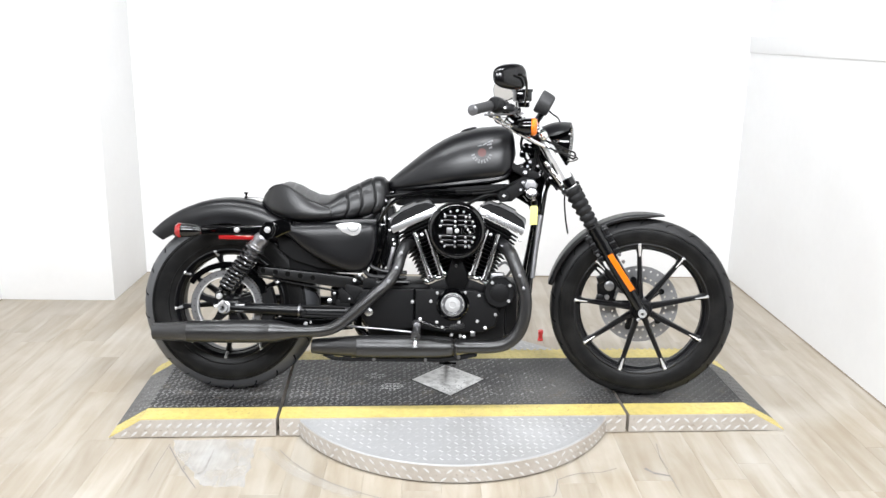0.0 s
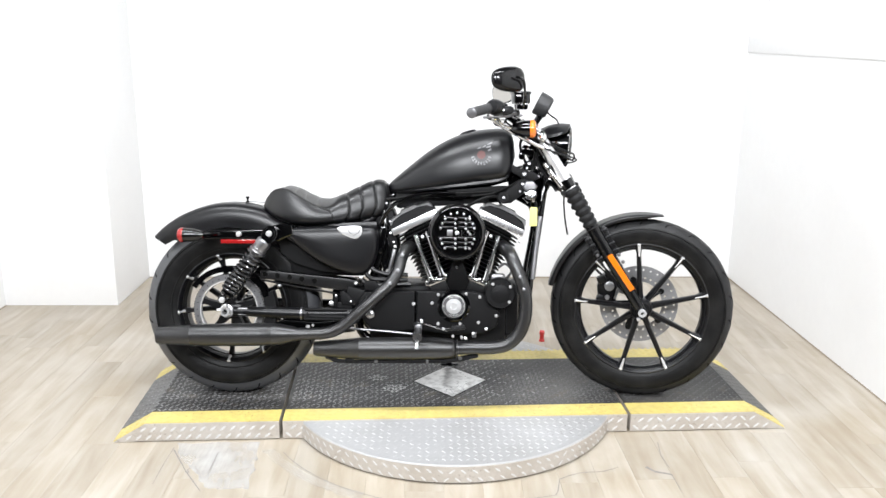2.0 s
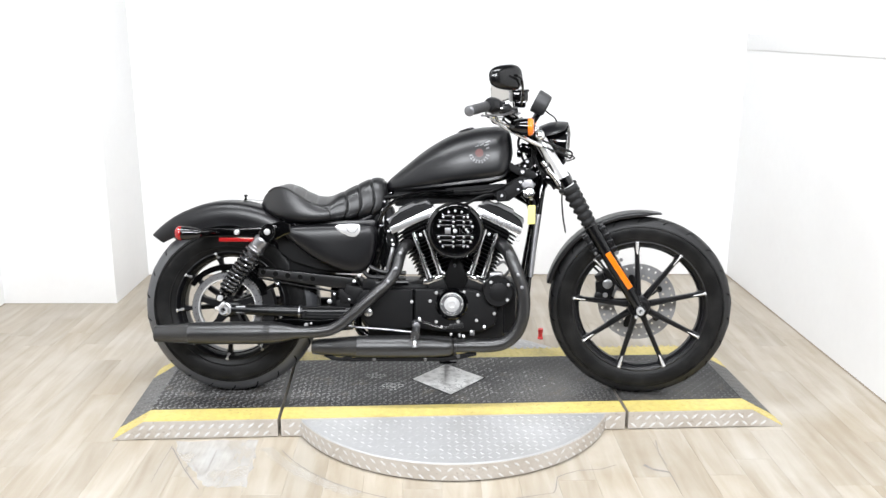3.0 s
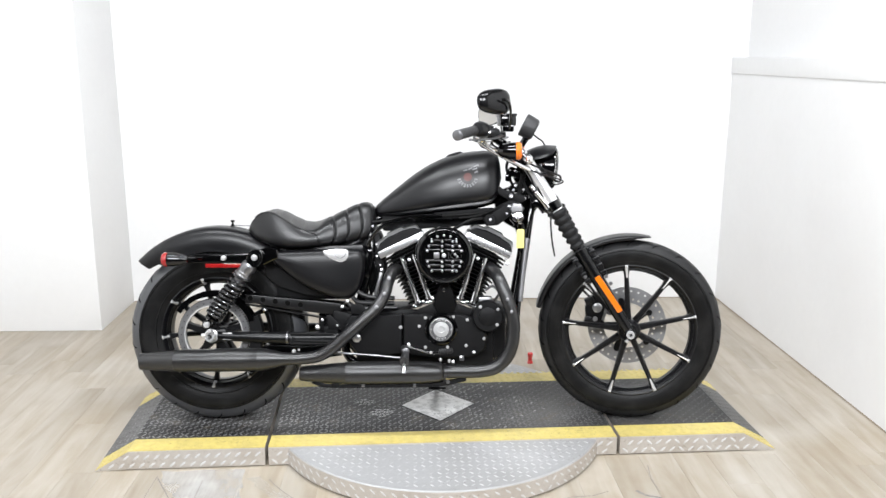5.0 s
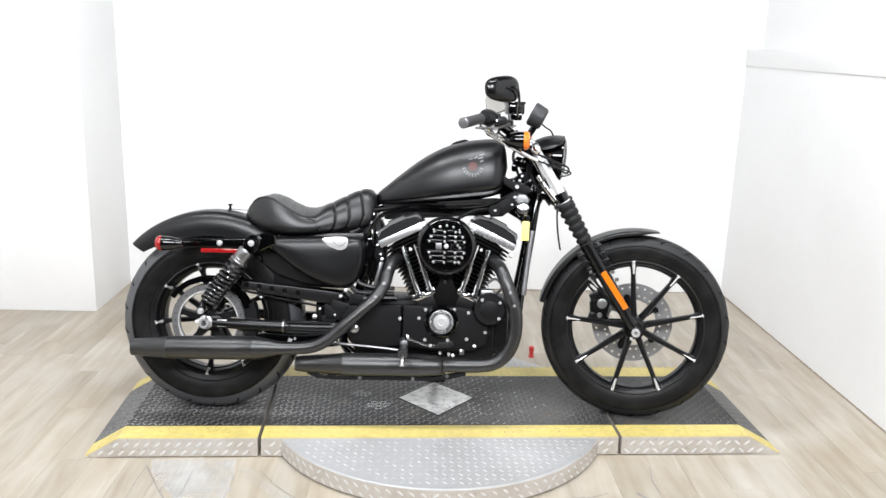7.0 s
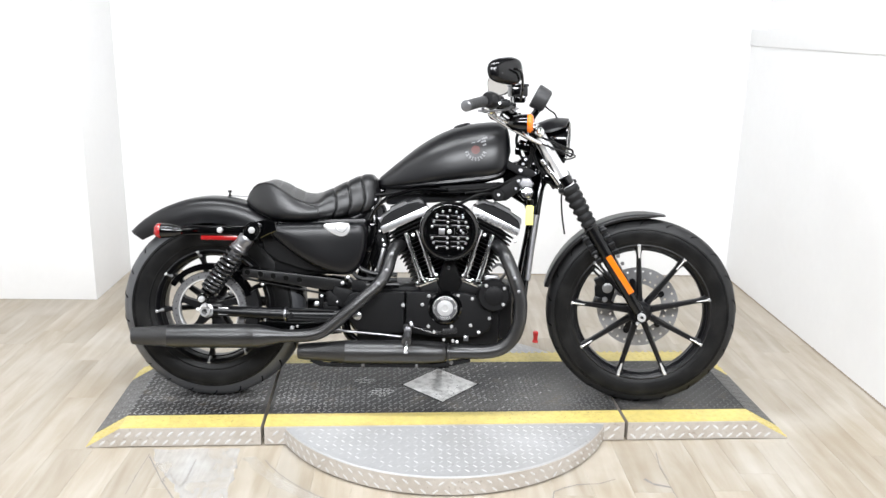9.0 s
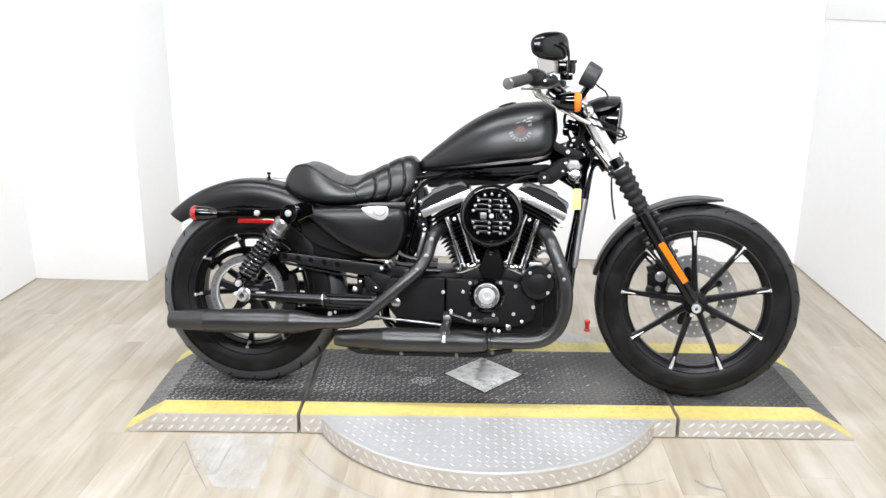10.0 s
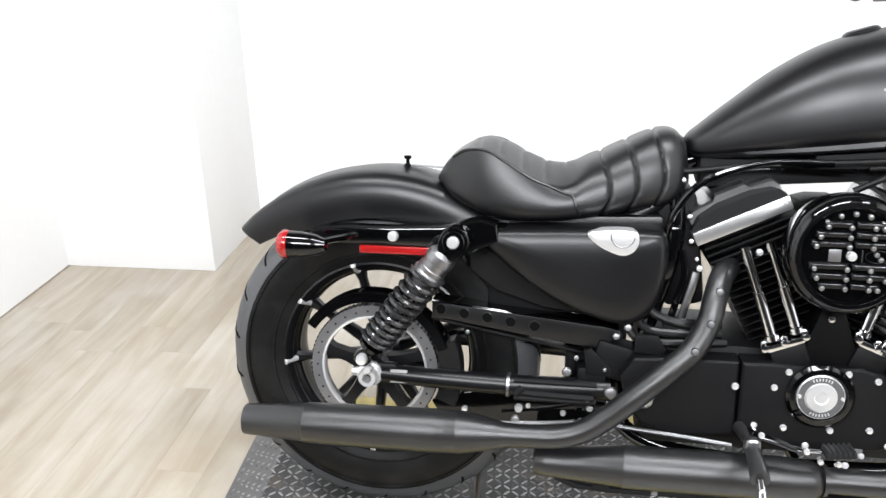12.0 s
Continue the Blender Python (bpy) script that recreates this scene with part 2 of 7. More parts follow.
def plank_material():
    m = bpy.data.materials.new("pale_oak_plank")
    n, l = nodes_of(m)
    b = n["Principled BSDF"]
    tc, info = n.new("ShaderNodeTexCoord"), n.new("ShaderNodeObjectInfo")
    off = n.new("ShaderNodeVectorMath")
    off.operation = "MULTIPLY_ADD"
    comb = n.new("ShaderNodeCombineXYZ")
    for s in "XYZ":
        l.new(info.outputs["Random"], comb.inputs[s])
    off.inputs[1].default_value = (37, 53, 11)
    l.new(comb.outputs["Vector"], off.inputs[0])
    l.new(tc.outputs["Object"], off.inputs[2])
    mp = n.new("ShaderNodeMapping")
    mp.inputs["Scale"].default_value = (21, 2.4, 1)
    l.new(off.outputs["Vector"], mp.inputs["Vector"])
    grain = n.new("ShaderNodeTexNoise")
    grain.inputs["Scale"].default_value, grain.inputs["Detail"].default_value, grain.inputs["Distortion"].default_value = 1.0, 7, 0.6
    l.new(mp.outputs["Vector"], grain.inputs["Vector"])
    ramp = n.new("ShaderNodeValToRGB")
    cr = ramp.color_ramp
    cr.elements[0].position, cr.elements[1].position = 0.22, 0.78
    cr.elements[0].color, cr.elements[1].color = (0.325, 0.272, 0.200, 1), (0.500, 0.462, 0.400, 1)
    e = cr.elements.new(0.5)
    e.color = (0.412, 0.362, 0.290, 1)
    l.new(grain.outputs["Fac"], ramp.inputs["Fac"])
    fine = n.new("ShaderNodeTexNoise")
    mp2 = n.new("ShaderNodeMapping")
    mp2.inputs["Scale"].default_value = (220, 9, 1)
    l.new(off.outputs["Vector"], mp2.inputs["Vector"])
    l.new(mp2.outputs["Vector"], fine.inputs["Vector"])
    fine.inputs["Detail"].default_value = 3
    mx = n.new("ShaderNodeMix")
    mx.data_type, mx.blend_type = "RGBA", "MULTIPLY"
    mx.inputs["Factor"].default_value = 0.14
    l.new(ramp.outputs["Color"], mx.inputs["A"])
    l.new(fine.outputs["Color"], mx.inputs["B"])
    # dusty bloom and traffic stains that run on from board to board
    geo, dust, dirt = n.new("ShaderNodeNewGeometry"), n.new("ShaderNodeTexNoise"), n.new("ShaderNodeTexNoise")
    out = mx.outputs["Result"]
    for tex, scale, colour, lo, hi, amount in ((dust, 2.3, (0.56, 0.54, 0.50, 1), 0.52, 0.72, 0.42), (dirt, 1.9, (0.29, 0.225, 0.14, 1), 0.52, 0.74, 0.50)):
        tex.inputs["Scale"].default_value, tex.inputs["Detail"].default_value = scale, 7
        l.new(geo.outputs["Position"], tex.inputs["Vector"])
        rg, mk = n.new("ShaderNodeMapRange"), n.new("ShaderNodeMix")
        rg.inputs["From Min"].default_value, rg.inputs["From Max"].default_value, rg.inputs["To Max"].default_value = lo, hi, amount
        l.new(tex.outputs["Fac"], rg.inputs["Value"])
        mk.data_type = "RGBA"
        mk.inputs["B"].default_value = colour
        l.new(rg.outputs["Result"], mk.inputs["Factor"])
        l.new(out, mk.inputs["A"])
        out = mk.outputs["Result"]
    hsv = n.new("ShaderNodeHueSaturation")
    mr = n.new("ShaderNodeMapRange")
    mr.inputs["To Min"].default_value, mr.inputs["To Max"].default_value = 0.93, 1.07
    l.new(info.outputs["Random"], mr.inputs["Value"])
    l.new(mr.outputs["Result"], hsv.inputs["Value"])
    l.new(out, hsv.inputs["Color"])
    l.new(hsv.outputs["Color"], b.inputs["Base Color"])
    b.inputs["Roughness"].default_value = 0.40
    bp = n.new("ShaderNodeBump")
    bp.inputs["Strength"].default_value, bp.inputs["Distance"].default_value = 0.12, 0.001
    l.new(fine.outputs["Fac"], bp.inputs["Height"])
    l.new(bp.outputs["Normal"], b.inputs["Normal"])
    return m


PLANK = plank_material()


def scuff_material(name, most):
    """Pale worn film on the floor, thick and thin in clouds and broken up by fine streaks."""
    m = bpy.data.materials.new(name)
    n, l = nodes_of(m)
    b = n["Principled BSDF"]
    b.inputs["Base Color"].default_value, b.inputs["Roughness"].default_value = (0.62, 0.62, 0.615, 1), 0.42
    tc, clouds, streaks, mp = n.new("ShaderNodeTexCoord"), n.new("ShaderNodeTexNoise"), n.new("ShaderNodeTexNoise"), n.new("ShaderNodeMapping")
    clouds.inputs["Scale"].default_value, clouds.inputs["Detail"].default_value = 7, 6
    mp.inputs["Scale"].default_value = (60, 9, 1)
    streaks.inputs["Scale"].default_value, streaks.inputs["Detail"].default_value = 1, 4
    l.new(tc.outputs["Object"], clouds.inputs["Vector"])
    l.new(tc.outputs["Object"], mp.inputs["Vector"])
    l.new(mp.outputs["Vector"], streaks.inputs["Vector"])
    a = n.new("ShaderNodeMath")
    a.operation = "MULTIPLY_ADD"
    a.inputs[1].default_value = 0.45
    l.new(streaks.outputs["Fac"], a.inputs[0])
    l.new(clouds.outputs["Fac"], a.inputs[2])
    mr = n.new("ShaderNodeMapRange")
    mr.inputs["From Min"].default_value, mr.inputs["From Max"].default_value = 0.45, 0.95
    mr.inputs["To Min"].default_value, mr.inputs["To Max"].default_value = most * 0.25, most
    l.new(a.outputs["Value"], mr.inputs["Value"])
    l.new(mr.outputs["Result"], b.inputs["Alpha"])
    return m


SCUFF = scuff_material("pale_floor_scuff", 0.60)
FAINT_SCUFF = scuff_material("faint_floor_scuff", 0.26)
CRACK = surface("grey_floor_scratch", (0.25, 0.235, 0.22), 0.7, grain=0.4, scale=80)
GROUT = surface("dark_joint", (0.44, 0.38, 0.31), 0.8, grain=0.2)


def clear_glass():
    m = bpy.data.materials.new("lamp_glass")
    n, l = nodes_of(m)
    b = n["Principled BSDF"]
    b.inputs["Transmission Weight"].default_value, b.inputs["Roughness"].default_value = 1.0, 0.03
    b.inputs["IOR"].default_value = 1.45
    return m


GLASS = clear_glass()
MIRROR = surface("mirror_glass", (0.66, 0.64, 0.61), 0.03, metal=1.0, rough_var=0.01)


# ---- mesh helpers ----
def finish(name, bm, mat, smooth=35):
    bmesh.ops.recalc_face_normals(bm, faces=bm.faces)
    data = bpy.data.meshes.new(name)
    for f in bm.faces:
        f.smooth = True
    bm.to_mesh(data)
    bm.free()
    data.set_sharp_from_angle(angle=radians(smooth))
    data.materials.append(mat)
    return data


def part(name, bm, mat, parent=None, label="", m=None, smooth=35):
    ob = new(name, finish(name, bm, mat, smooth) if isinstance(bm, bmesh.types.BMesh) else bm)
    ob.parent = parent
    if m is not None:
        ob.matrix_basis = m
    if label:
        tagged(ob, label)
    return ob


def B_():
    return bmesh.new()


def add_box(bm, centre, size, bevel=0.0, rot=None, seg=2):
    t = bmesh.new()
    bmesh.ops.create_cube(t, size=1)
    for v in t.verts:
        v.co = Vector((v.co.x * size[0], v.co.y * size[1], v.co.z * size[2]))
    if bevel:
        bmesh.ops.bevel(t, geom=list(t.edges), offset=min(bevel, min(size) * 0.45), segments=seg, affect="EDGES", profile=0.6)
    mat = Matrix.Translation(centre) @ (rot.to_4x4() if rot is not None else Matrix())
    t.transform(mat)
    merge(bm, t)
    return bm


def merge(bm, other):
    data = bpy.data.meshes.new("tmp")
    other.to_mesh(data)
    other.free()
    bm.from_mesh(data)
    bpy.data.meshes.remove(data)


def frame_to(d):
    return Vector(d).normalized().to_track_quat("Z", "Y").to_matrix()


def add_lathe(bm, profile, axis, centre=(0, 0, 0), seg=32, a0=0.0, a1=360.0, closed=False):
    """profile: (radius, distance along the axis). axis: a direction. A full turn, or from a0 to a1 degrees."""
    rot = frame_to(axis)
    full = abs(a1 - a0) >= 359.9
    n = seg if full else seg + 1
    rings = []
    for i in range(n):
        a = radians(a0 + (a1 - a0) * i / seg)
        rings.append([bm.verts.new(Vector(centre) + rot @ Vector((r * math.cos(a), r * math.sin(a), h))) for r, h in profile])
    m = len(profile)
    for i in range(seg):
        p, q = rings[i], rings[(i + 1) % n]
        for j in range(m if closed else m - 1):
            k = (j + 1) % m
            vs = []
            for v in (p[j], p[k], q[k], q[j]):
                if v not in vs:
                    vs.append(v)
            bm.faces.new(vs)
    if full and not closed:
        for j in (0, m - 1):
            if profile[j][0] > 1e-5:
                bm.faces.new([r[j] for r in rings])
    if not full and closed:
        bm.faces.new(rings[0])
        bm.faces.new(rings[-1])
    bmesh.ops.remove_doubles(bm, verts=bm.verts, dist=1e-6)
    return bm


def add_cyl(bm, p, q, r0, r1=None, seg=20, bevel=0.0015):
    p, q = Vector(p), Vector(q)
    L = (q - p).length
    r1 = r0 if r1 is None else r1
    b = min(bevel, L * 0.3, min(r0, r1) * 0.5)
    add_lathe(bm, [(r0 - b, 0), (r0, b), (r1, L - b), (r1 - b, L)], q - p, p, seg)
    return bm


def smooth_path(points, steps=8):
    P = [Vector(p) for p in points]
    P = [P[0] * 2 - P[1]] + P + [P[-1] * 2 - P[-2]]
    out = []
    for i in range(1, len(P) - 2):
        for s in range(steps):
            t = s / steps
            a, b, c, d = P[i - 1], P[i], P[i + 1], P[i + 2]
            out.append(0.5 * ((2 * b) + (c - a) * t + (2 * a - 5 * b + 4 * c - d) * t * t + (3 * b - a - 3 * c + d) * t ** 3))
    out.append(P[-2])
    return out


def add_tube(bm, points, r, seg=14, steps=8, smooth=True, cap=True, flat=1.0):
    path = smooth_path(points, steps) if smooth else [Vector(p) for p in points]
    n = len(path)
    tang = [(path[min(i + 1, n - 1)] - path[max(i - 1, 0)]).normalized() for i in range(n)]
    up = Vector((0, 0, 1)) if abs(tang[0].z) < 0.9 else Vector((0, 1, 0))
    side = tang[0].cross(up).normalized()
    rings = []
    for i in range(n):
        side = (side - tang[i] * side.dot(tang[i])).normalized()
        other = tang[i].cross(side)
        rad = r(i / (n - 1)) if callable(r) else r
        rings.append([bm.verts.new(path[i] + rad * (math.cos(2 * math.pi * k / seg) * side + flat * math.sin(2 * math.pi * k / seg) * other)) for k in range(seg)])
    for a, b in zip(rings, rings[1:]):
        for k in range(seg):
            bm.faces.new((a[k], a[(k + 1) % seg], b[(k + 1) % seg], b[k]))
    if cap:
        bm.faces.new(rings[0])
        bm.faces.new(rings[-1])
    return bm


def add_plate(bm, outline, y0, y1, bevel=0.004, seg=2, round_steps=0):
    """A polygon in the x-z plane, given thickness along y, with rounded rims."""
    pts = outline
    if round_steps:
        closed = smooth_path([Vector((x, 0, z)) for x, z in outline[-1:] + outline + outline[:2]], round_steps)
        closed = closed[round_steps:-1 - round_steps]
        pts = [(p.x, p.z) for p in closed]
    t = bmesh.new()
    a = [t.verts.new((x, y0, z)) for x, z in pts]
    b = [t.verts.new((x, y1, z)) for x, z in pts]
    fa, fb = t.faces.new(a), t.faces.new(b)
    n = len(pts)
    for i in range(n):
        t.faces.new((a[i], a[(i + 1) % n], b[(i + 1) % n], b[i]))
    bmesh.ops.recalc_face_normals(t, faces=t.faces)
    if bevel:
        rim = list(fa.edges) + list(fb.edges)
        bmesh.ops.bevel(t, geom=rim, offset=bevel, segments=seg, affect="EDGES", profile=0.6, clamp_overlap=True)
    merge(bm, t)
    return bm


def add_dome(bm, outline, centre, rings, back, round_steps=4):
    """A rounded cover: the outline shrunk towards its centre ring by ring; rings: (scale, y)."""
    closed = smooth_path([Vector((x, 0, z)) for x, z in outline[-1:] + outline + outline[:2]], round_steps)
    pts = closed[round_steps:-1 - round_steps]
    c = Vector((centre[0], 0, centre[1]))
    secs = [[c + (p - c) * s + Vector((0, y, 0)) for p in pts] for s, y in [(1.0, back)] + list(rings)]
    return add_loft(bm, secs)


def add_loft(bm, sections, cap=True):
    rings = [[bm.verts.new(p) for p in s] for s in sections]
    n = len(rings[0])
    for a, b in zip(rings, rings[1:]):
        for k in range(n):
            bm.faces.new((a[k], a[(k + 1) % n], b[(k + 1) % n], b[k]))
    if cap:
        bm.faces.new(rings[0])
        bm.faces.new(rings[-1])
    return bm


def lerp_table(table, x):
    """Smooth reading of a table of (x, value) pairs."""
    if x <= table[0][0]:
        return table[0][1]
    for i in range(len(table) - 1):
        (x0, v0), (x1, v1) = table[i], table[i + 1]
        if x <= x1:
            m0 = (v1 - table[i - 1][1]) / (x1 - table[i - 1][0]) if i else (v1 - v0) / (x1 - x0)
            m1 = (table[i + 2][1] - v0) / (table[i + 2][0] - x0) if i + 2 < len(table) else (v1 - v0) / (x1 - x0)
            h = x1 - x0
            t = (x - x0) / h
            return (2 * t ** 3 - 3 * t * t + 1) * v0 + (t ** 3 - 2 * t * t + t) * h * m0 + (3 * t * t - 2 * t ** 3) * v1 + (t ** 3 - t * t) * h * m1
    return table[-1][1]


def add_bolt(bm, p, d=(0, -1, 0), r=0.007, h=0.006):
    """A domed bolt head at p, pointing along d."""
    add_lathe(bm, [(r, 0), (r, h * 0.5), (r * 0.8, h * 0.85), (0.0, h)], d, p, 10)
    return bm


def bolts(name, spots, mat, parent, label="", d=(0, -1, 0), r=0.0065, h=0.005, m=None):
    """One small part for each bolt: spots of (x, y, z) or (x, y, z, radius)."""
    for x, y, z, *rad in spots:
        q = rad[0] if rad else r
        bm = B_()
        add_bolt(bm, (x, y, z), d, q, h * q / r)
        part(name, bm, mat, parent, label, m)


def empty(name, label, category, m=None, group=""):
    ob = tagged(new(name), label, category, group)
    if m is not None:
        ob.matrix_basis = m
    return ob


# ---- the bay ----
X_LEFT, X_RIGHT, Y_BACK, Y_COL, X_COL, Y_FRONT, TOP = -2.20, 1.75, 1.66, 1.14, -1.625, -6.0, 3.1


def slab(name, x0, x1, y0, y1, z0, z1, mat, label, bevel=0.0):
    bm = B_()
    add_box(bm, ((x0 + x1) / 2, (y0 + y1) / 2, (z0 + z1) / 2), (x1 - x0, y1 - y0, z1 - z0), bevel)
    return tagged(part(name, bm, mat), label, "wall" if "wall" in name else name, kind="structure")


slab("wall_back", X_COL, X_RIGHT + 0.20, Y_BACK, Y_BACK + 0.12, 0, TOP, WALL, "smooth white painted back wall of the photo bay")
slab("wall_column", X_LEFT - 0.12, X_COL, Y_COL, Y_BACK + 0.12, 0, TOP, WALL, "white boxed-out wall corner beside the back wall", 0.004)
Y_BAY = -2.0
slab("wall_left", X_LEFT - 0.12, X_LEFT, Y_BAY, Y_COL, 0, TOP, WALL, "smooth white painted side wall with a framed board")
slab("wall_right", X_RIGHT, X_RIGHT + 0.20, Y_BAY, Y_BACK, 0, 1.29, WALL, "white painted half-height side wall")
slab("wall_right_upper", X_RIGHT + 0.08, X_RIGHT + 0.20, Y_BAY, Y_BACK, 1.378, TOP, WALL, "white painted upper side wall set back above the ledge")
# unseen grey walls added before the bay to darken what the bike reflects
slab("wall_unseen_left", X_LEFT - 0.12, X_LEFT, Y_FRONT, Y_BAY, 0, TOP, DARK_SURROUND, "unseen grey wall added before the bay to darken reflections")
slab("wall_unseen_right", X_RIGHT, X_RIGHT + 0.20, Y_FRONT, Y_BAY, 0, TOP, DARK_SURROUND, "unseen grey wall added before the bay to darken reflections")
tagged(slab("trim", X_RIGHT - 0.008, X_RIGHT + 0.20, Y_BAY, Y_BACK, 1.29, 1.378, WALL, "white painted ledge cap on the half-height wall", 0.006), category="ledge")
slab("wall_front", X_LEFT - 0.12, X_RIGHT + 0.20, Y_FRONT - 0.12, Y_FRONT, 0, TOP, DARK_SURROUND, "unseen grey wall closing the room, dark for reflections")
slab("ceiling", X_LEFT - 0.12, X_RIGHT + 0.20, Y_FRONT - 0.12, Y_BACK + 0.12, TOP, TOP + 0.1, CEILING, "unseen plain ceiling, kept dark for reflections")
floor = slab("floor", X_LEFT - 0.12, X_RIGHT + 0.20, Y_FRONT - 0.12, Y_BACK + 0.12, -0.12, -0.006, GROUT, "pale oak plank floor with grey-brown grain")
# unseen dark sheet over the front floor, added for darker reflections
Y_MAT = -2.15
tagged(slab("carpet", X_LEFT, X_RIGHT, Y_FRONT, Y_MAT, -0.0055, 0.002, DARK_SURROUND, "unseen grey floor sheet added to darken reflections"), category="carpet")


BASE_DIRT = surface("brown_floor_joint", (0.30, 0.25, 0.195), 0.8, grain=0.4, scale=40)
for bx0, bx1, by0, by1 in ((X_RIGHT - 0.005, X_RIGHT, Y_BAY, Y_BACK), (X_COL, X_RIGHT - 0.005, Y_BACK - 0.004, Y_BACK), (X_LEFT, X_LEFT + 0.004, Y_BAY, Y_COL)):
    tagged(slab("baseboard", bx0, bx1, by0, by1, 0.0005, 0.004, BASE_DIRT, "thin dirty brown joint where wall meets floor"), category="joint")


def framed_board():
    """A big white board in a rough dark wooden frame on the left wall."""
    thing = empty("framed_board", "white board in a weathered dark wooden frame on the wall", "board",
                  pose(X_LEFT + 0.002, 0.352, 0.083, 3.6, 0, 0))
    w, h, s = 1.25, 1.75, 0.095

    def rail(y0, y1, z0, z1):
        bm = B_()
        add_box(bm, (0.009, (y0 + y1) / 2, (z0 + z1) / 2), (0.018, y1 - y0, z1 - z0), 0.003)
        rnd = random.Random(int(1000 * (y0 + z1)))
        bmesh.ops.subdivide_edges(bm, edges=[e for e in bm.edges if e.calc_length() > 0.5], cuts=14)
        for v in bm.verts:
            v.co += Vector((rnd.uniform(-1, 1), rnd.uniform(-1, 1), rnd.uniform(-1, 1))) * 0.0016
        part("rail", bm, WEATHERED, thing)
    rail(-w, 0, 0, s * 0.62)
    rail(-w, 0, h - s, h)
    rail(-s * 0.42, 0, s * 0.62, h - s)
    rail(-w, -w + s, s * 0.62, h - s)
    rnd = random.Random(12)
    z = s * 0.62
    while z < h - s - 0.14:
        bm = B_()
        add_box(bm, (0.008, -s * 0.63, z + 0.068), (0.013, s * 0.42, 0.132), 0.004)
        for v in bm.verts:
            v.co += Vector((rnd.uniform(-1, 1) * 0.0012, rnd.uniform(-1, 1) * 0.002, 0))
        part("slip_block", bm, BROWN_SLIP, thing, "worn brown wooden slip" if z < 0.1 else "")
        z += 0.136
    for k in range(46):
        bm = B_()
        add_lathe(bm, [(0.0, -0.012), (0.006, -0.009), (0.008, 0.0), (0.006, 0.009), (0.0, 0.012)], (0, 0.25, 1), (0.010, -s * 0.86, s * 0.75 + 0.033 * k), 8)
        part("bead", bm, WEATHERED, thing)
    for k in range(26):
        bm = B_()
        add_lathe(bm, [(0.0, -0.014), (0.007, -0.010), (0.009, 0.0), (0.007, 0.010), (0.0, 0.014)], (0, 1, 0.3), (0.010, -s * 0.95 - 0.040 * k, s * 0.66), 8)
        part("bead", bm, WEATHERED, thing)
    for y, z in [(-0.018, 0.022 + 0.255 * k) for k in range(7)] + [(-0.27 - 0.25 * k, 0.024) for k in range(4)]:
        bm = B_()
        add_bolt(bm, (0.018, y, z), (1, 0, 0), 0.010, 0.009)
        part("frame_stud", bm, ALU, thing, "small bright stud")
    bm = B_()
    add_box(bm, (0.005, -w / 2, h / 2), (0.009, w - 2 * s + 0.01, h - 1.85 * s + 0.01), 0.001)
    part("panel", bm, BOARD, thing, "plain white board panel")


framed_board()


# ---- the raised turntable deck ----
DECK = pose(0.066, -0.020, 0, 0, 0, 2.0)
H_DECK = 0.068
U0, U1, V0, V1 = -0.6105, 0.6095, -0.315, 0.312
Y_FRONT_BAND, Y_BACK_BAND = -0.222, 0.222


def lug_mesh(name, spots, mat, size=1.0):
    """Raised almond-shaped lugs: spots of (place, along, across, up)."""
    verts, faces = [], []
    for p, a, c, up in spots:
        a, c = a * 0.0165 * size, c * 0.0042 * size
        k = len(verts)
        verts += [p + a, p + a * 0.45 + c, p - a * 0.45 + c, p - a, p - a * 0.45 - c, p + a * 0.45 - c,
                  p + a * 0.5 + up * 0.0026 * size, p - a * 0.5 + up * 0.0026 * size]
        faces += [(k, k + 1, k + 6), (k + 1, k + 2, k + 7, k + 6), (k + 2, k + 3, k + 7), (k + 3, k + 4, k + 7), (k + 4, k + 5, k + 6, k + 7), (k + 5, k, k + 6)]
    data = bpy.data.meshes.new(name)
    data.from_pydata([tuple(v) for v in verts], [], faces)
    for f in data.polygons:
        f.use_smooth = True
    data.materials.append(mat)
    return data


def lug_spots(inside, u0, u1, v0, v1, height, pitch=0.027, tilt=45):
    out = []
    nu, nv = int((u1 - u0) / pitch) + 1, int((v1 - v0) / pitch) + 1
    for i in range(nu):
        for j in range(nv):
            u, v = u0 + (i + 0.5) * pitch, v0 + (j + 0.5) * pitch
            if not inside(u, v):
                continue
            ang = radians(tilt if (i + j) % 2 else -tilt)
            out.append((Vector((u, v, height(u, v))), Vector((math.cos(ang), math.sin(ang), 0)), Vector((-math.sin(ang), math.cos(ang), 0)), Vector((0, 0, 1))))
    return out


def side_spots(u0, u1, v, height, pitch=0.034):
    out, i = [], 0
    u = u0 + pitch * 0.6
    while u < u1 - pitch * 0.4:
        for row, z in enumerate((0.017, 0.046)):
            uu = u + (pitch * 0.5 if row else 0)
            if uu > u1 - 0.012 or z > height(uu) - 0.012:
                continue
            ang = radians(40 if (i + row) % 3 or u0 < -0.65 else -40)
            out.append((Vector((uu, v, z)), Vector((math.cos(ang), 0, math.sin(ang))), Vector((-math.sin(ang), 0, math.cos(ang))), Vector((0, -1, 0))))
        u += pitch
        i += 1
    return out


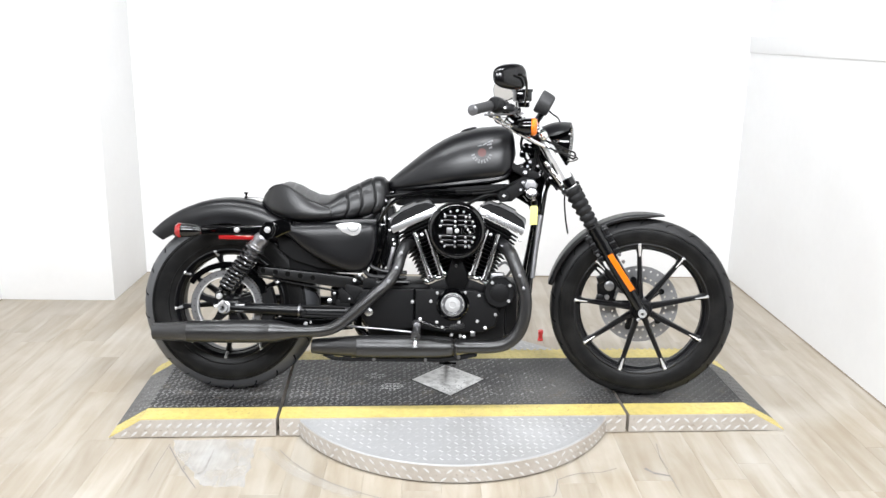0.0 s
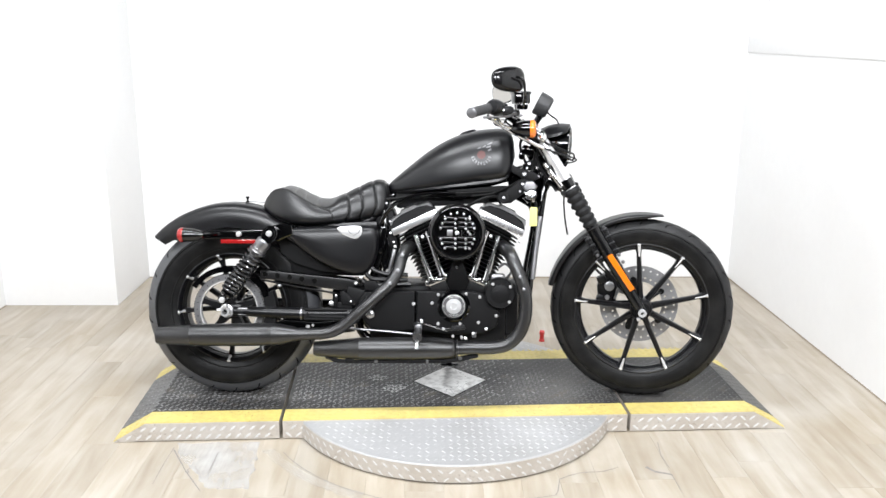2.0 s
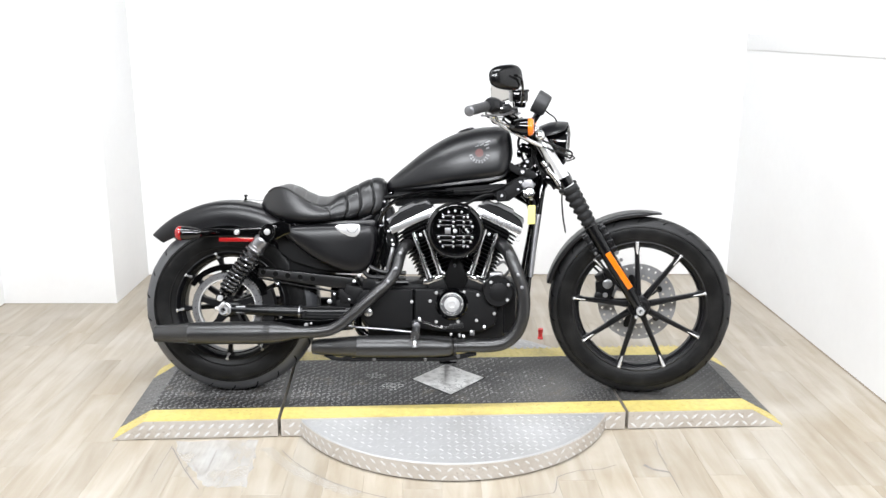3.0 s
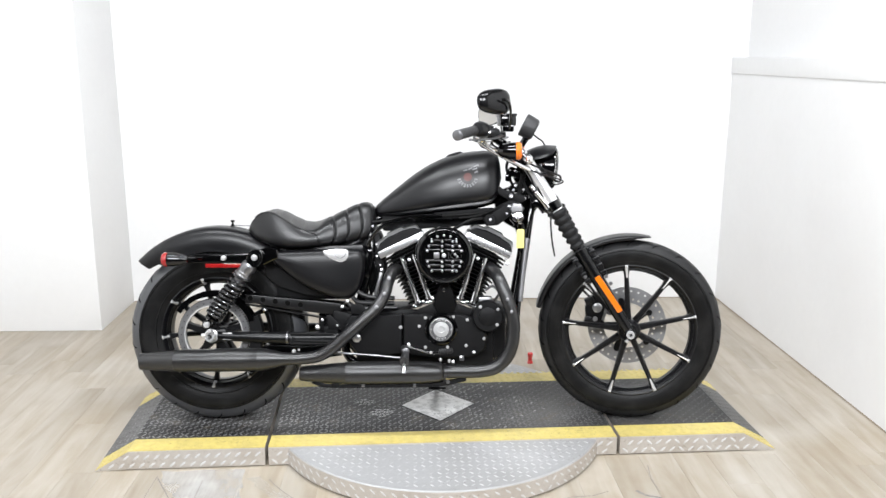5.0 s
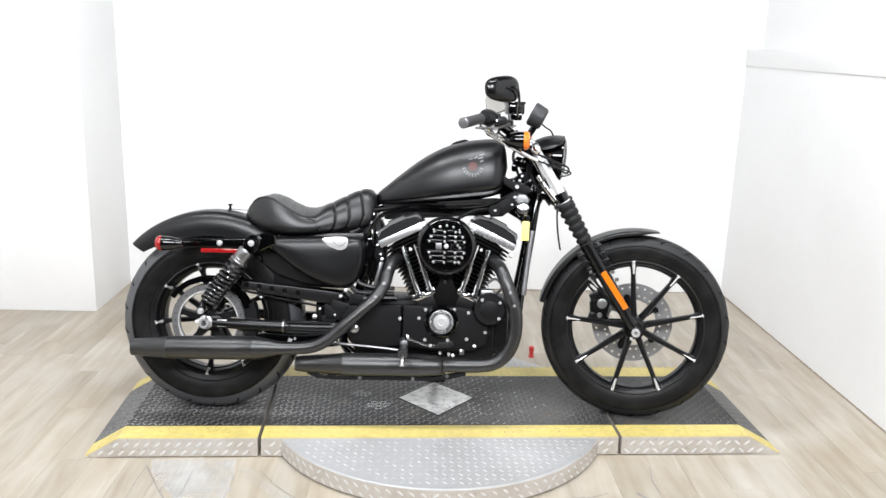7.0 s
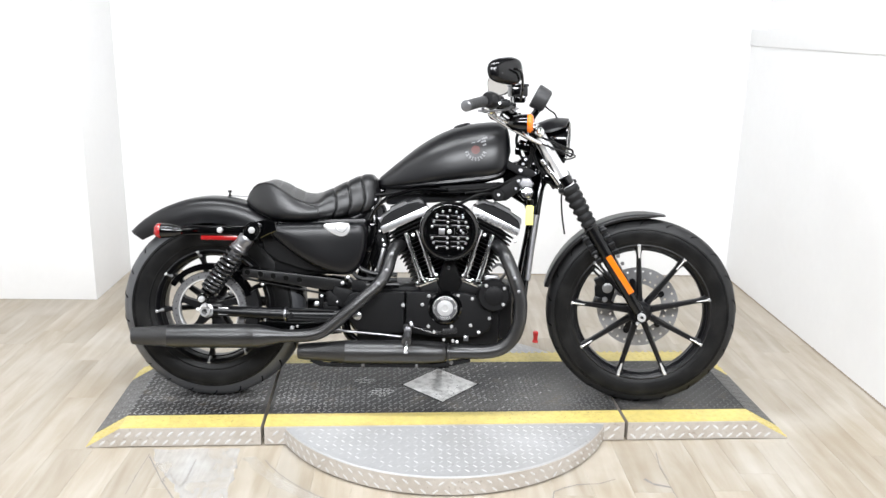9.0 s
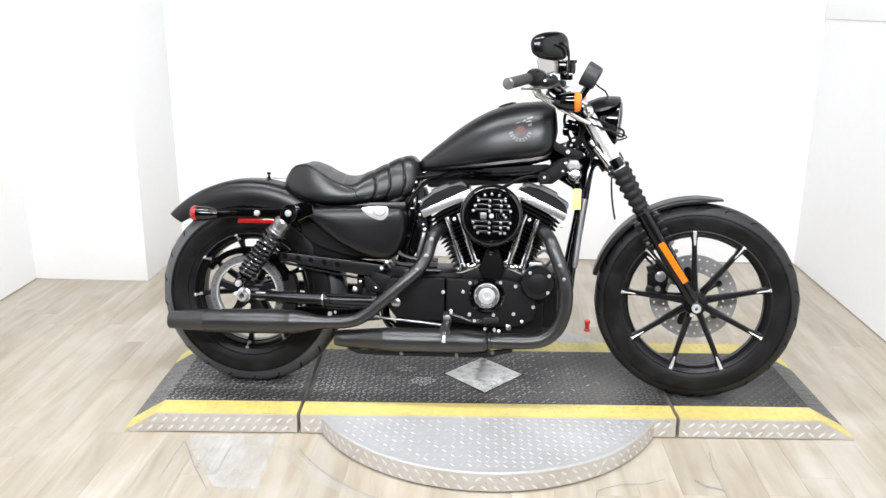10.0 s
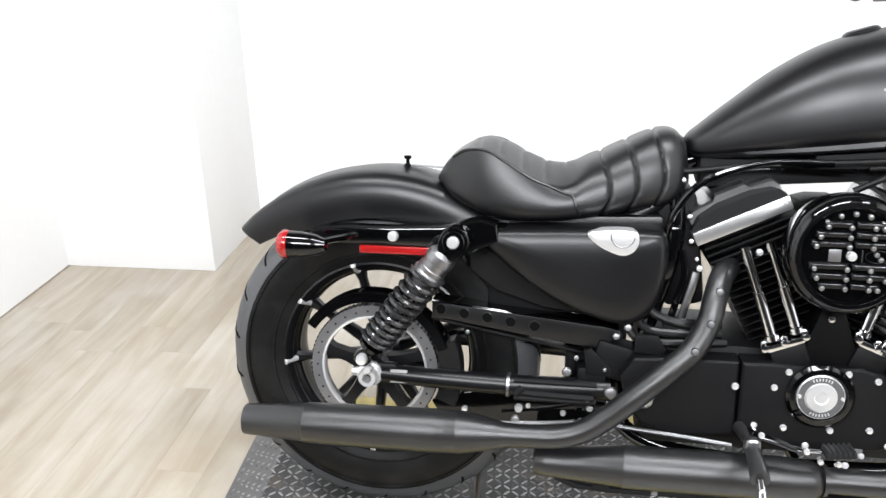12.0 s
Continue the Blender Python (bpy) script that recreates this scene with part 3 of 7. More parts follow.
def sheet(u_nodes, v0, v1, top, thick=0.003):
    """A thin painted sheet that follows the deck's top along its length."""
    bm = B_()
    sections = []
    for u in u_nodes:
        z = top(u)
        sections.append([Vector((u, v0, z)), Vector((u, v1, z)), Vector((u, v1, max(0.0005, z - thick))), Vector((u, v0, max(0.0005, z - thick)))])
    return add_loft(bm, sections)


def deck_section(name, label, u_nodes, top, worn=()):
    thing = empty(name, label, "deck plate", DECK)
    lo, hi = u_nodes[0], u_nodes[-1]
    bm = B_()
    add_loft(bm, [[Vector((u, V0, max(0.0012, top(u) - 0.0005))), Vector((u, V1, max(0.0012, top(u) - 0.0005))), Vector((u, V1, min(0.004, top(u) * 0.5))), Vector((u, V0, min(0.004, top(u) * 0.5)))] for u in u_nodes])
    part("edge", bm, PLATE_SIDE, thing, "bare tread-plate edge", smooth=20)
    # near-black inset slab draws the shadow line where deck meets floor
    bm = B_()
    add_box(bm, ((lo + hi) / 2, (V0 + V1) / 2, 0.0022), (hi - lo - 0.02, V1 - V0 - 0.016, 0.0044))
    part("base_shadow_gap", bm, DARK, thing)
    part("black_sheet", sheet(u_nodes, Y_FRONT_BAND, Y_BACK_BAND, lambda u: top(u) + 0.0015), BLACK_PLATE, thing, "worn black painted tread plate", smooth=20)
    part("front_stripe", sheet(u_nodes, V0 + 0.004, Y_FRONT_BAND, lambda u: top(u) + 0.0017, 0.002), YELLOW_PLATE, thing, "yellow painted border stripe", smooth=20)
    part("back_stripe", sheet(u_nodes, Y_BACK_BAND, V1 + 0.0015, lambda u: top(u) + 0.0017), YELLOW_PLATE, thing, "yellow painted border stripe", smooth=20)
    # slopes get a lighter sheet that stands for the light on them
    slope = [u for u in u_nodes if top(u) < H_DECK - 0.001 or abs(abs(u) - 1.076) < 0.01]
    if len(slope) == 2:
        part("slope_sheet", sheet(slope, Y_FRONT_BAND + 0.001, Y_BACK_BAND - 0.001, lambda u: top(u) + 0.0021, 0.001), SLOPE, thing, "scuffed ramp slope, coloured lighter for the light it catches", smooth=20)
    h = lambda u, v: top(u) + 0.0014
    dia = lambda u, v: abs(u + 0.004) / 0.150 + abs(v - 0.010) / 0.160 < 1.0
    wear_and_light = random.Random(8)
    centre = name == "turntable_deck"
    spots = lug_spots(lambda u, v: not (centre and dia(u, v)), lo + 0.01, hi - 0.012, Y_FRONT_BAND + 0.006, Y_BACK_BAND - 0.004, h, 0.0190)
    bare = lambda u, v: any(((u - a) / w) ** 2 + ((v - b) / d) ** 2 < 1 for a, b, w, d in worn)
    rest = [s for s in spots if not bare(s[0].x, s[0].y)]
    bright = lug_spots(bare, -0.35, -0.15, -0.12, 0.10, h, 0.0145, 24) if worn else []
    dull = [s for s in rest if s[0].x > 0.16 + 0.50 * (wear_and_light.random() - 0.5)]
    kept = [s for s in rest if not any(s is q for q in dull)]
    # most down-slanting lugs take the duller tone, as if turned from the light
    dull += [s for s in kept if s[1].y < 0 and wear_and_light.random() < 0.62]
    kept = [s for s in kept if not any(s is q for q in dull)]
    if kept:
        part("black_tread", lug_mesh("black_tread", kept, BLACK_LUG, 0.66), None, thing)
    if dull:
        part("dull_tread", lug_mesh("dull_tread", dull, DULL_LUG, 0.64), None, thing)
    if bright:
        part("bare_tread", lug_mesh("bare_tread", bright, PLATE_LUG, 0.52), None, thing, "lugs worn to bare metal")
    spots = lug_spots(lambda u, v: True, lo + 0.01, hi - 0.012, V0 + 0.006, Y_FRONT_BAND - 0.006, h)
    spots += lug_spots(lambda u, v: True, lo + 0.01, hi - 0.012, Y_BACK_BAND + 0.004, V1 - 0.004, h)
    part("yellow_tread", lug_mesh("yellow_tread", spots, YELLOW_PLATE, 0.8), None, thing)
    part("edge_tread", lug_mesh("edge_tread", side_spots(lo, hi, V0, top), PLATE_LUG, 0.92), None, thing)
    for ob in thing.children:
        if "_tread" in ob.name:
            tagged(ob, kind="stuff")
    if centre:
        bm = B_()
        add_plate(bm, [(-0.144, 0.010), (-0.004, 0.158), (0.136, 0.010), (-0.004, -0.140)], -0.001, 0.0012, 0.0006, 1)
        bm.transform(Matrix.Translation((0, 0, H_DECK + 0.002)) @ Matrix(((1, 0, 0, 0), (0, 0, 1, 0), (0, -1, 0, 0), (0, 0, 0, 1))))
        plate = bm
        bm = B_()
        add_plate(bm, [(-0.148, 0.010), (-0.004, 0.1625), (0.140, 0.010), (-0.004, -0.1445)], -0.001, 0.0012, 0.0004, 1)
        bm.transform(Matrix.Translation((0, 0, H_DECK + 0.0014)) @ Matrix(((1, 0, 0, 0), (0, 0, 1, 0), (0, -1, 0, 0), (0, 0, 0, 1))))
        part("diamond_seat", bm, DARK, thing, "dark gap round the cover plate")
        part("diamond_plate", plate, DIAMOND, thing, "bare metal diamond-shaped cover plate")
    return thing


deck_section("turntable_deck", "raised black tread-plate deck with yellow borders and a bare diamond cover", [U0, -0.3, 0, 0.3, U1], lambda u: H_DECK,
             worn=((-0.285, 0.052, 0.036, 0.026), (-0.222, -0.05, 0.044, 0.036)))
deck_section("deck_ramp", "black tread-plate ramp with yellow edges behind the rear wheel", [-1.194, -1.08, -0.9, -0.6225],
             lambda u: H_DECK * min(1, max(0.02, (u + 1.194) / 0.114)))
deck_section("deck_ramp", "black tread-plate ramp with yellow edges before the front wheel", [0.6215, 0.9, 1.072, 1.193],
             lambda u: H_DECK * min(1, max(0.02, (1.193 - u) / 0.121)))


def add_ring_z(bm, profile, seg):
    """A closed profile of (radius, height) turned about the upright axis."""
    return add_lathe(bm, profile, (0, 0, 1), (0, 0, 0), seg, closed=True)


def turntable_disc():
    thing = empty("turntable_disc", "round bare aluminium tread-plate disc under the deck", "turntable", pose(0.066, -0.066, 0))
    R = 0.602
    bm = B_()
    add_lathe(bm, [(0, 0.005), (R, 0.005), (R, 0.062), (R - 0.004, 0.0655), (0, 0.0655)], (0, 0, 1), (0, 0, 0), 128)
    part("disc_body", bm, PLATE, thing, smooth=30)
    bm = B_()
    add_ring_z(bm, [(R - 0.001, 0.006), (R + 0.0015, 0.006), (R + 0.0015, 0.061), (R - 0.001, 0.061)], 128)
    part("disc_rim", bm, PLATE_SIDE, thing, "dirty tread-plate rim")
    # near-black inset disc draws the shadow line under the rim
    bm = B_()
    add_lathe(bm, [(0, 0.0), (R - 0.008, 0.0), (R - 0.008, 0.0055), (0, 0.0055)], (0, 0, 1), (0, 0, 0), 96)
    part("ring_shadow_gap", bm, DARK, thing)
    tilt = Matrix.Rotation(radians(2), 3, "Z")
    off = lambda u, v: (Matrix.Rotation(radians(-2), 3, "Z") @ Vector((u, v - 0.046, 0)))
    covered = lambda u, v: V0 - 0.004 < off(u, v).y < V1 + 0.004
    spots = lug_spots(lambda u, v: u * u + v * v < (R - 0.022) ** 2 and not covered(u, v), -R, R, -R, R, lambda u, v: 0.0654, 0.026)
    wear_and_light = random.Random(3)
    # one slant is brighter, its catch-light put in the colour; centre worn
    sharp = [s for s in spots if s[1].y < 0 and wear_and_light.random() < min(1, 0.35 + 3.2 * abs(math.hypot(s[0].x + 0.10, s[0].y + 0.42)))]
    tagged(part("disc_tread", lug_mesh("disc_tread", sharp, PLATE_LUG, 0.66), None, thing), kind="stuff")
    tagged(part("shaded_disc_tread", lug_mesh("shaded_disc_tread", [s for s in spots if s[1].y > 0], SOFT_LUG, 0.58), None, thing), kind="stuff")
    spots, n = [], 104
    for i in range(n):
        a = 2 * math.pi * i / n
        for row, z in enumerate((0.016, 0.044)):
            b = a + (math.pi / n if row else 0)
            out = Vector((math.cos(b), math.sin(b), 0))
            t = Vector((-math.sin(b), math.cos(b), 0))
            ang = radians(-38 if i % 11 else 38)
            if (out * R).y > -0.26 and (out * R).y < 0.30:
                continue
            spots.append((out * (R + 0.0015) + Vector((0, 0, z)), t * math.cos(ang) + Vector((0, 0, math.sin(ang))), t * -math.sin(ang) + Vector((0, 0, math.cos(ang))), out))
    tagged(part("rim_tread", lug_mesh("rim_tread", spots, PLATE_LUG, 0.78), None, thing), kind="stuff")


turntable_disc()


def red_cap():
    """A small red ribbed plug left standing on the floor."""
    thing = empty("red_plug", "small red plastic plug standing on the floor behind the deck", "plug", pose(0.508, 0.61, 0))
    bm = B_()
    add_lathe(bm, [(0.0, 0), (0.013, 0), (0.013, 0.006), (0.010, 0.010), (0.010, 0.030), (0.012, 0.034), (0.012, 0.046), (0.009, 0.050), (0, 0.050)], (0, 0, 1), (0, 0, 0), 18)
    part("plug_body", bm, RED_PLASTIC, thing)


red_cap()


# ---- the motorcycle, built upright, x forward, the near side at negative y ----
BIKE = Matrix.Translation((0.0115, -0.1145, 0.0695)) @ Matrix.Rotation(radians(-1.9), 4, "Z") @ Matrix.Rotation(radians(-10.2), 4, "X")
bike = empty("motorcycle", "satin black cruiser motorcycle leaning on its side stand on the deck", "motorcycle", BIKE)
STEER = Matrix.Translation((0.8705, 0, 0)) @ Matrix.Rotation(radians(-8.2), 4, Vector((-0.5, 0, 0.866))) @ Matrix.Translation((-0.8705, 0, 0))
RW, FW = Vector((-0.757, 0, 0.3215)), Vector((0.7535, 0, 0.3315))


def polar(c, r, deg, y):
    return Vector((c.x + r * math.cos(radians(deg)), y, c.z + r * math.sin(radians(deg))))


def add_ring(bm, c, profile, seg=96):
    """A closed profile of (radius, y) turned about a wheel's axle."""
    rings = []
    for i in range(seg):
        rings.append([bm.verts.new(polar(c, r, 360 * i / seg, y)) for r, y in profile])
    m = len(profile)
    for i in range(seg):
        p, q = rings[i], rings[(i + 1) % seg]
        for j in range(m):
            bm.faces.new((p[j], p[(j + 1) % m], q[(j + 1) % m], q[j]))
    return bm


def wheel(name, c, R, width, rim, alpha, m, label, tread_wide):
    hw = width / 2
    bm = B_()
    rw = hw * 0.78
    add_ring(bm, c, [(rim + 0.004, -rw), (rim - 0.004, -rw - 0.004), (rim - 0.012, -rw + 0.002), (rim - 0.020, -rw * 0.55), (rim - 0.026, 0), (rim - 0.020, rw * 0.55),
                     (rim - 0.012, rw - 0.002), (rim - 0.004, rw + 0.004), (rim + 0.004, rw), (rim - 0.004, 0)])
    w = part(name, bm, SATIN, bike, label, m)
    # tyre carcass and its tread band, greyed at the rear for sheen
    prof = [(rim - 0.002, -rw - 0.001), (rim + 0.014, -rw - 0.008), (rim + (R - rim) * 0.45, -hw), (rim + (R - rim) * 0.64, -hw * 0.955), (rim + (R - rim) * 0.79, -hw * 0.82)]
    crown = [(rim + (R - rim) * 0.89, -hw * 0.66), (R - 0.0065, -hw * 0.50), (R - 0.0032, -hw * 0.25), (R - 0.002, 0)]
    outer = prof + crown + [(r, -y) for r, y in reversed(prof + crown[:-1])]
    bm = B_()
    add_ring(bm, c, outer + [(rim + 0.02, rw * 0.8), (rim + 0.02, -rw * 0.8)], 120)
    tyre = part("tyre", bm, RUBBER, w, "black rubber tyre", smooth=50)
    bm = B_()
    add_ring(bm, c, [(rim + (R - rim) * 0.66, -hw * 0.955), (rim + (R - rim) * 0.80, -hw * 0.845), (rim + (R - rim) * 0.905, -hw * 0.70), (R - 0.0040, -hw * 0.52), (R - 0.0006, -hw * 0.25), (R + 0.0007, 0), (R - 0.0006, hw * 0.25), (R - 0.0040, hw * 0.52), (rim + (R - rim) * 0.905, hw * 0.70),
                     (rim + (R - rim) * 0.80, hw * 0.845), (rim + (R - rim) * 0.66, hw * 0.955), (R - 0.030, 0)], 160)
    part("tread", bm, TREAD if tread_wide > 0.07 else FRONT_TREAD, w, "tyre tread, greyed at the rear as by sheen", smooth=50)
    for i in range(22):
        a = 360 / 22 * i
        for s in (-1, 1):
            off = 0 if s < 0 else 8
            bm = B_()
            add_tube(bm, [polar(c, r, a + off + da, s * hw * w_) for r, da, w_ in ((R - 0.0014, 0, 0.10), (R - 0.0022, 3.5, 0.28), (R - 0.0050, 7.0, 0.50), (rim + (R - rim) * 0.90, 9.5, 0.70), (rim + (R - rim) * 0.80, 11.0, 0.845))], 0.0027, 6, 4, flat=0.6)
            part("tread_groove", bm, DARK, w)
    for f, y, wide in ((0.16, 0.905, 0.0030), (0.60, 0.985, 0.0016)):
        r = rim + (R - rim) * f
        bm = B_()
        add_ring(bm, c, [(r - wide, -hw * y * 0.985), (r - wide * 0.5, -hw * y - 0.0016), (r + wide * 0.5, -hw * y - 0.0016), (r + wide, -hw * y * 0.985)], 96)
        part("sidewall_rib", bm, RUBBER, w)
    for r, y in ((rim - 0.0135, rw * 0.80), (rim - 0.0225, rw * 0.42)):
        bm = B_()
        add_ring(bm, c, [(r - 0.002, -y + 0.004), (r - 0.002, -y - 0.003), (r, -y - 0.005), (r + 0.0025, -y - 0.004), (r + 0.0025, -y + 0.004)], 96)
        part("rim_lip", bm, SATIN, w)
    # spokes with machined tips
    for i in range(9):
        a = alpha + 40 * i
        bm = B_()
        secs = []
        for t, wd, dp in ((0.036, 0.012, 0.020), (0.08, 0.0105, 0.016), (rim * 0.62, 0.009, 0.013), (rim - 0.040, 0.0085, 0.012), (rim - 0.022, 0.013, 0.015), (rim - 0.010, 0.022, 0.018)):
            d = Vector((math.cos(radians(a)), 0, math.sin(radians(a))))
            e = Vector((-d.z, 0, d.x))
            p = c + d * t + Vector((0, -0.012 - 0.012 * t / rim, 0))
            secs.append([p + e * wd + Vector((0, dp * 0.5, 0)), p + e * wd * 0.9 - Vector((0, dp * 0.55, 0)), p + e * wd * 0.45 - Vector((0, dp, 0)), p - e * wd * 0.45 - Vector((0, dp, 0)),
                         p - e * wd * 0.9 - Vector((0, dp * 0.55, 0)), p - e * wd + Vector((0, dp * 0.5, 0))])
        add_loft(bm, secs)
        sp = part("spoke", bm, SATIN, w, smooth=30)
        bm = B_()
        p0 = c + d * (rim - 0.048) + Vector((0, -0.0375, 0))
        p1 = c + d * (rim - 0.008) + Vector((0, -0.0405, 0))
        if tread_wide < 0.07:
            add_tube(bm, [p0, p0 * 0.5 + p1 * 0.5, p1], lambda t: 0.0032 + 0.0028 * t, 10, 3, flat=0.6)
        add_cyl(bm, c + d * (rim - 0.020) + Vector((0, -rw * 0.55 - 0.004, 0)), c + d * (rim - 0.001) + Vector((0, -rw - 0.003, 0)), 0.0062, 0.0068, 12)
        part("spoke_tip", bm, BRIGHT, w, "bright machined spoke tip")
    bm = B_()
    add_lathe(bm, [(0.0, -0.062), (0.028, -0.062), (0.036, -0.054), (0.042, -0.03), (0.040, 0.04), (0.034, 0.06), (0, 0.06)], (0, 1, 0), c, 36)
    part("hub", bm, SATIN, w)
    return w


def brake_disc(w, c, y, R, r_in):
    """A drilled annulus: cells round the axle, each with a round hole through it."""
    bm = B_()
    n, rows, k = 30, 2, 8
    step, high, half = 360 / n, (R - r_in) / rows, 0.0025
    for i in range(n):
        for j in range(rows):
            a0, r0 = step * (i + 0.5 * j), r_in + high * j
            cell = [(r0, 0), (r0, 0.5), (r0, 1), (r0 + high / 2, 1), (r0 + high, 1), (r0 + high, 0.5), (r0 + high, 0), (r0 + high / 2, 0)]
            mid, am = r0 + high / 2, a0 + step / 2
            rings = []
            for yy in (y - half, y + half):
                outer = [bm.verts.new(polar(c, r, a0 + f * step, yy)) for r, f in cell]
                centre = polar(c, mid, am, yy)
                hole = [bm.verts.new(centre + (v.co - centre).normalized() * 0.0042) for v in outer]
                for q in range(k):
                    bm.faces.new((outer[q], outer[(q + 1) % k], hole[(q + 1) % k], hole[q]))
                rings.append((outer, hole))
            for q in range(k):
                bm.faces.new((rings[0][1][q], rings[0][1][(q + 1) % k], rings[1][1][(q + 1) % k], rings[1][1][q]))
            for q0, q1 in ((0, 1), (1, 2)) if j == 0 else ((4, 5), (5, 6)):
                bm.faces.new((rings[0][0][q0], rings[0][0][q1], rings[1][0][q1], rings[1][0][q0]))
    bmesh.ops.remove_doubles(bm, verts=bm.verts, dist=1e-6)
    part("brake_disc", bm, DISC, w, "drilled steel brake disc", smooth=20)
    bm = B_()
    for i in range(5):
        p, q = polar(c, 0.03, 72 * i + 20, y - 0.004), polar(c, r_in + 0.010, 72 * i + 32, y - 0.004)
        add_tube(bm, [p, (p + q) / 2, q], 0.012, 8, 3, flat=0.35)
    part("disc_carrier", bm, SATIN, w)
    for i in range(5):
        q = polar(c, r_in + 0.010, 72 * i + 32, y)
        bm = B_()
        add_cyl(bm, q - Vector((0, 0.0085, 0)), q + Vector((0, 0.006, 0)), 0.0115, None, 14)
        part("disc_button", bm, SATIN, w)


fwheel = wheel("front_wheel", FW, 0.3315, 0.100, 0.2445, 93.8, STEER, "black nine-spoke cast front wheel with machined spoke tips", 0.05)
brake_disc(fwheel, FW, 0.062, 0.146, 0.086)
rwheel = wheel("rear_wheel", RW, 0.3215, 0.150, 0.203, 105.5, None, "black nine-spoke cast rear wheel", 0.09)

# rear pulley and belt
bm = B_()
add_ring(bm, RW, [(0.127, -0.107), (0.127, -0.078), (0.104, -0.080), (0.104, -0.108)], 80)
GRIP = surface("worn_grey_rubber", (0.040, 0.040, 0.041), 0.42, grain=0.3, scale=300, bump=0.1, spec=0.3)
PULLEY = surface("grey_pulley_metal", (0.20, 0.20, 0.205), 0.34, metal=0.6, grain=0.15, scale=200, bump=0.1, bump_scale=600)
pulley = part("belt_pulley", bm, PULLEY, bike, "grey toothed belt pulley ring with a bright inner lip")
bm = B_()
add_ring(bm, RW, [(0.1065, -0.1085), (0.1055, -0.1105), (0.1015, -0.1095), (0.1000, -0.100), (0.1040, -0.100)], 80)
part("pulley_lip", bm, BRIGHT, pulley, "bright machined inner lip")
bm = B_()
for i in range(84):
    a = 360 / 84 * i
    d = Vector((math.cos(radians(a)), 0, math.sin(radians(a))))
    add_box(bm, polar(RW, 0.1275, a, -0.094), (0.0035, 0.025, 0.0045), 0, d.to_track_quat("X", "Z").to_matrix())
tagged(part("belt_tooth", bm, RUBBER, pulley), kind="stuff")
for i in range(30):
    bm = B_()
    add_cyl(bm, polar(RW, 0.1155, 12 * i, -0.1070), polar(RW, 0.1155, 12 * i, -0.1088), 0.0019, None, 8, 0.0002)
    part("pulley_rivet", bm, DARK, pulley)
for i in range(5):
    bm = B_()
    a = 90 + 72 * i
    secs = []
    for t, wd in ((0.025, 0.021), (0.06, 0.013), (0.09, 0.012), (0.108, 0.02)):
        d = Vector((math.cos(radians(a)), 0, math.sin(radians(a))))
        e = Vector((-d.z, 0, d.x))
        p = RW + d * t + Vector((0, -0.094, 0))
        secs.append([p + e * wd + Vector((0, 0.01, 0)), p + e * wd * 0.8 - Vector((0, 0.010, 0)), p - e * wd * 0.8 - Vector((0, 0.010, 0)), p - e * wd + Vector((0, 0.01, 0))])
    add_loft(bm, secs)
    part("pulley_spoke", bm, SATIN, pulley, smooth=30)
bm = B_()
add_lathe(bm, [(0, -0.115), (0.026, -0.115), (0.034, -0.105), (0.034, -0.06), (0, -0.06)], (0, 1, 0), RW, 28)
part("pulley_hub", bm, SATIN, pulley)
bm = B_()
for z0, z1 in ((0.450, 0.372), (0.196, 0.262)):
    a, b = Vector((-0.757, -0.093, z0)), Vector((-0.31, -0.093, z1))
    add_box(bm, (a + b) / 2, ((b - a).length, 0.026, 0.005), 0.001, (b - a).to_track_quat("X", "Z").to_matrix())
part("drive_belt", bm, RUBBER, bike)

# belt guard: drilled bar and the shell over the pulley
bm = B_()
add_plate(bm, [(-0.640, 0.468), (-0.60, 0.464), (-0.45, 0.450), (-0.315, 0.437), (-0.290, 0.432), (-0.282, 0.420), (-0.330, 0.396), (-0.387, 0.401), (-0.50, 0.418), (-0.605, 0.434), (-0.640, 0.436)], -0.120, -0.114, 0.002)
GUARD = surface("satin_black_guard_paint", (0.006, 0.006, 0.0065), 0.30, grain=0.3, scale=300, bump=0.15, bump_scale=700, spec=0.5)
guard = part("belt_guard", bm, GUARD, bike, "drilled black belt guard with a folded top edge")
bm = B_()
add_loft(bm, [[Vector((x, y, z + dz)) for y, dz in ((-0.1205, 0.0005), (-0.1175, 0.004), (-0.070, 0.004), (-0.070, 0.001), (-0.114, 0.001))] for x, z in ((-0.640, 0.467), (-0.60, 0.463), (-0.45, 0.449), (-0.315, 0.436), (-0.290, 0.431))])
part("guard_top", bm, GLOSS, guard)
for x in (-0.6227, -0.5785, -0.5345, -0.490, -0.4444):
    p = Vector((x, -0.1205, 0.4535 - 0.130 * (x + 0.6227)))
    bm = B_()
    add_ring(bm, Vector((p.x, 0, p.z)), [(0.0092, -0.1206), (0.0100, -0.1212), (0.0110, -0.1206), (0.0110, -0.118), (0.0092, -0.118)], 24)
    part("hole_rim", bm, GUARD, guard)
    # near-black disc stands for the shade inside the drilled hole
    bm = B_()
    add_cyl(bm, p + Vector((0, 0.0002, 0)), p + Vector((0, 0.002, 0)), 0.0094, None, 16, 0.0002)
    part("guard_hole_shade", bm, DARK, guard)


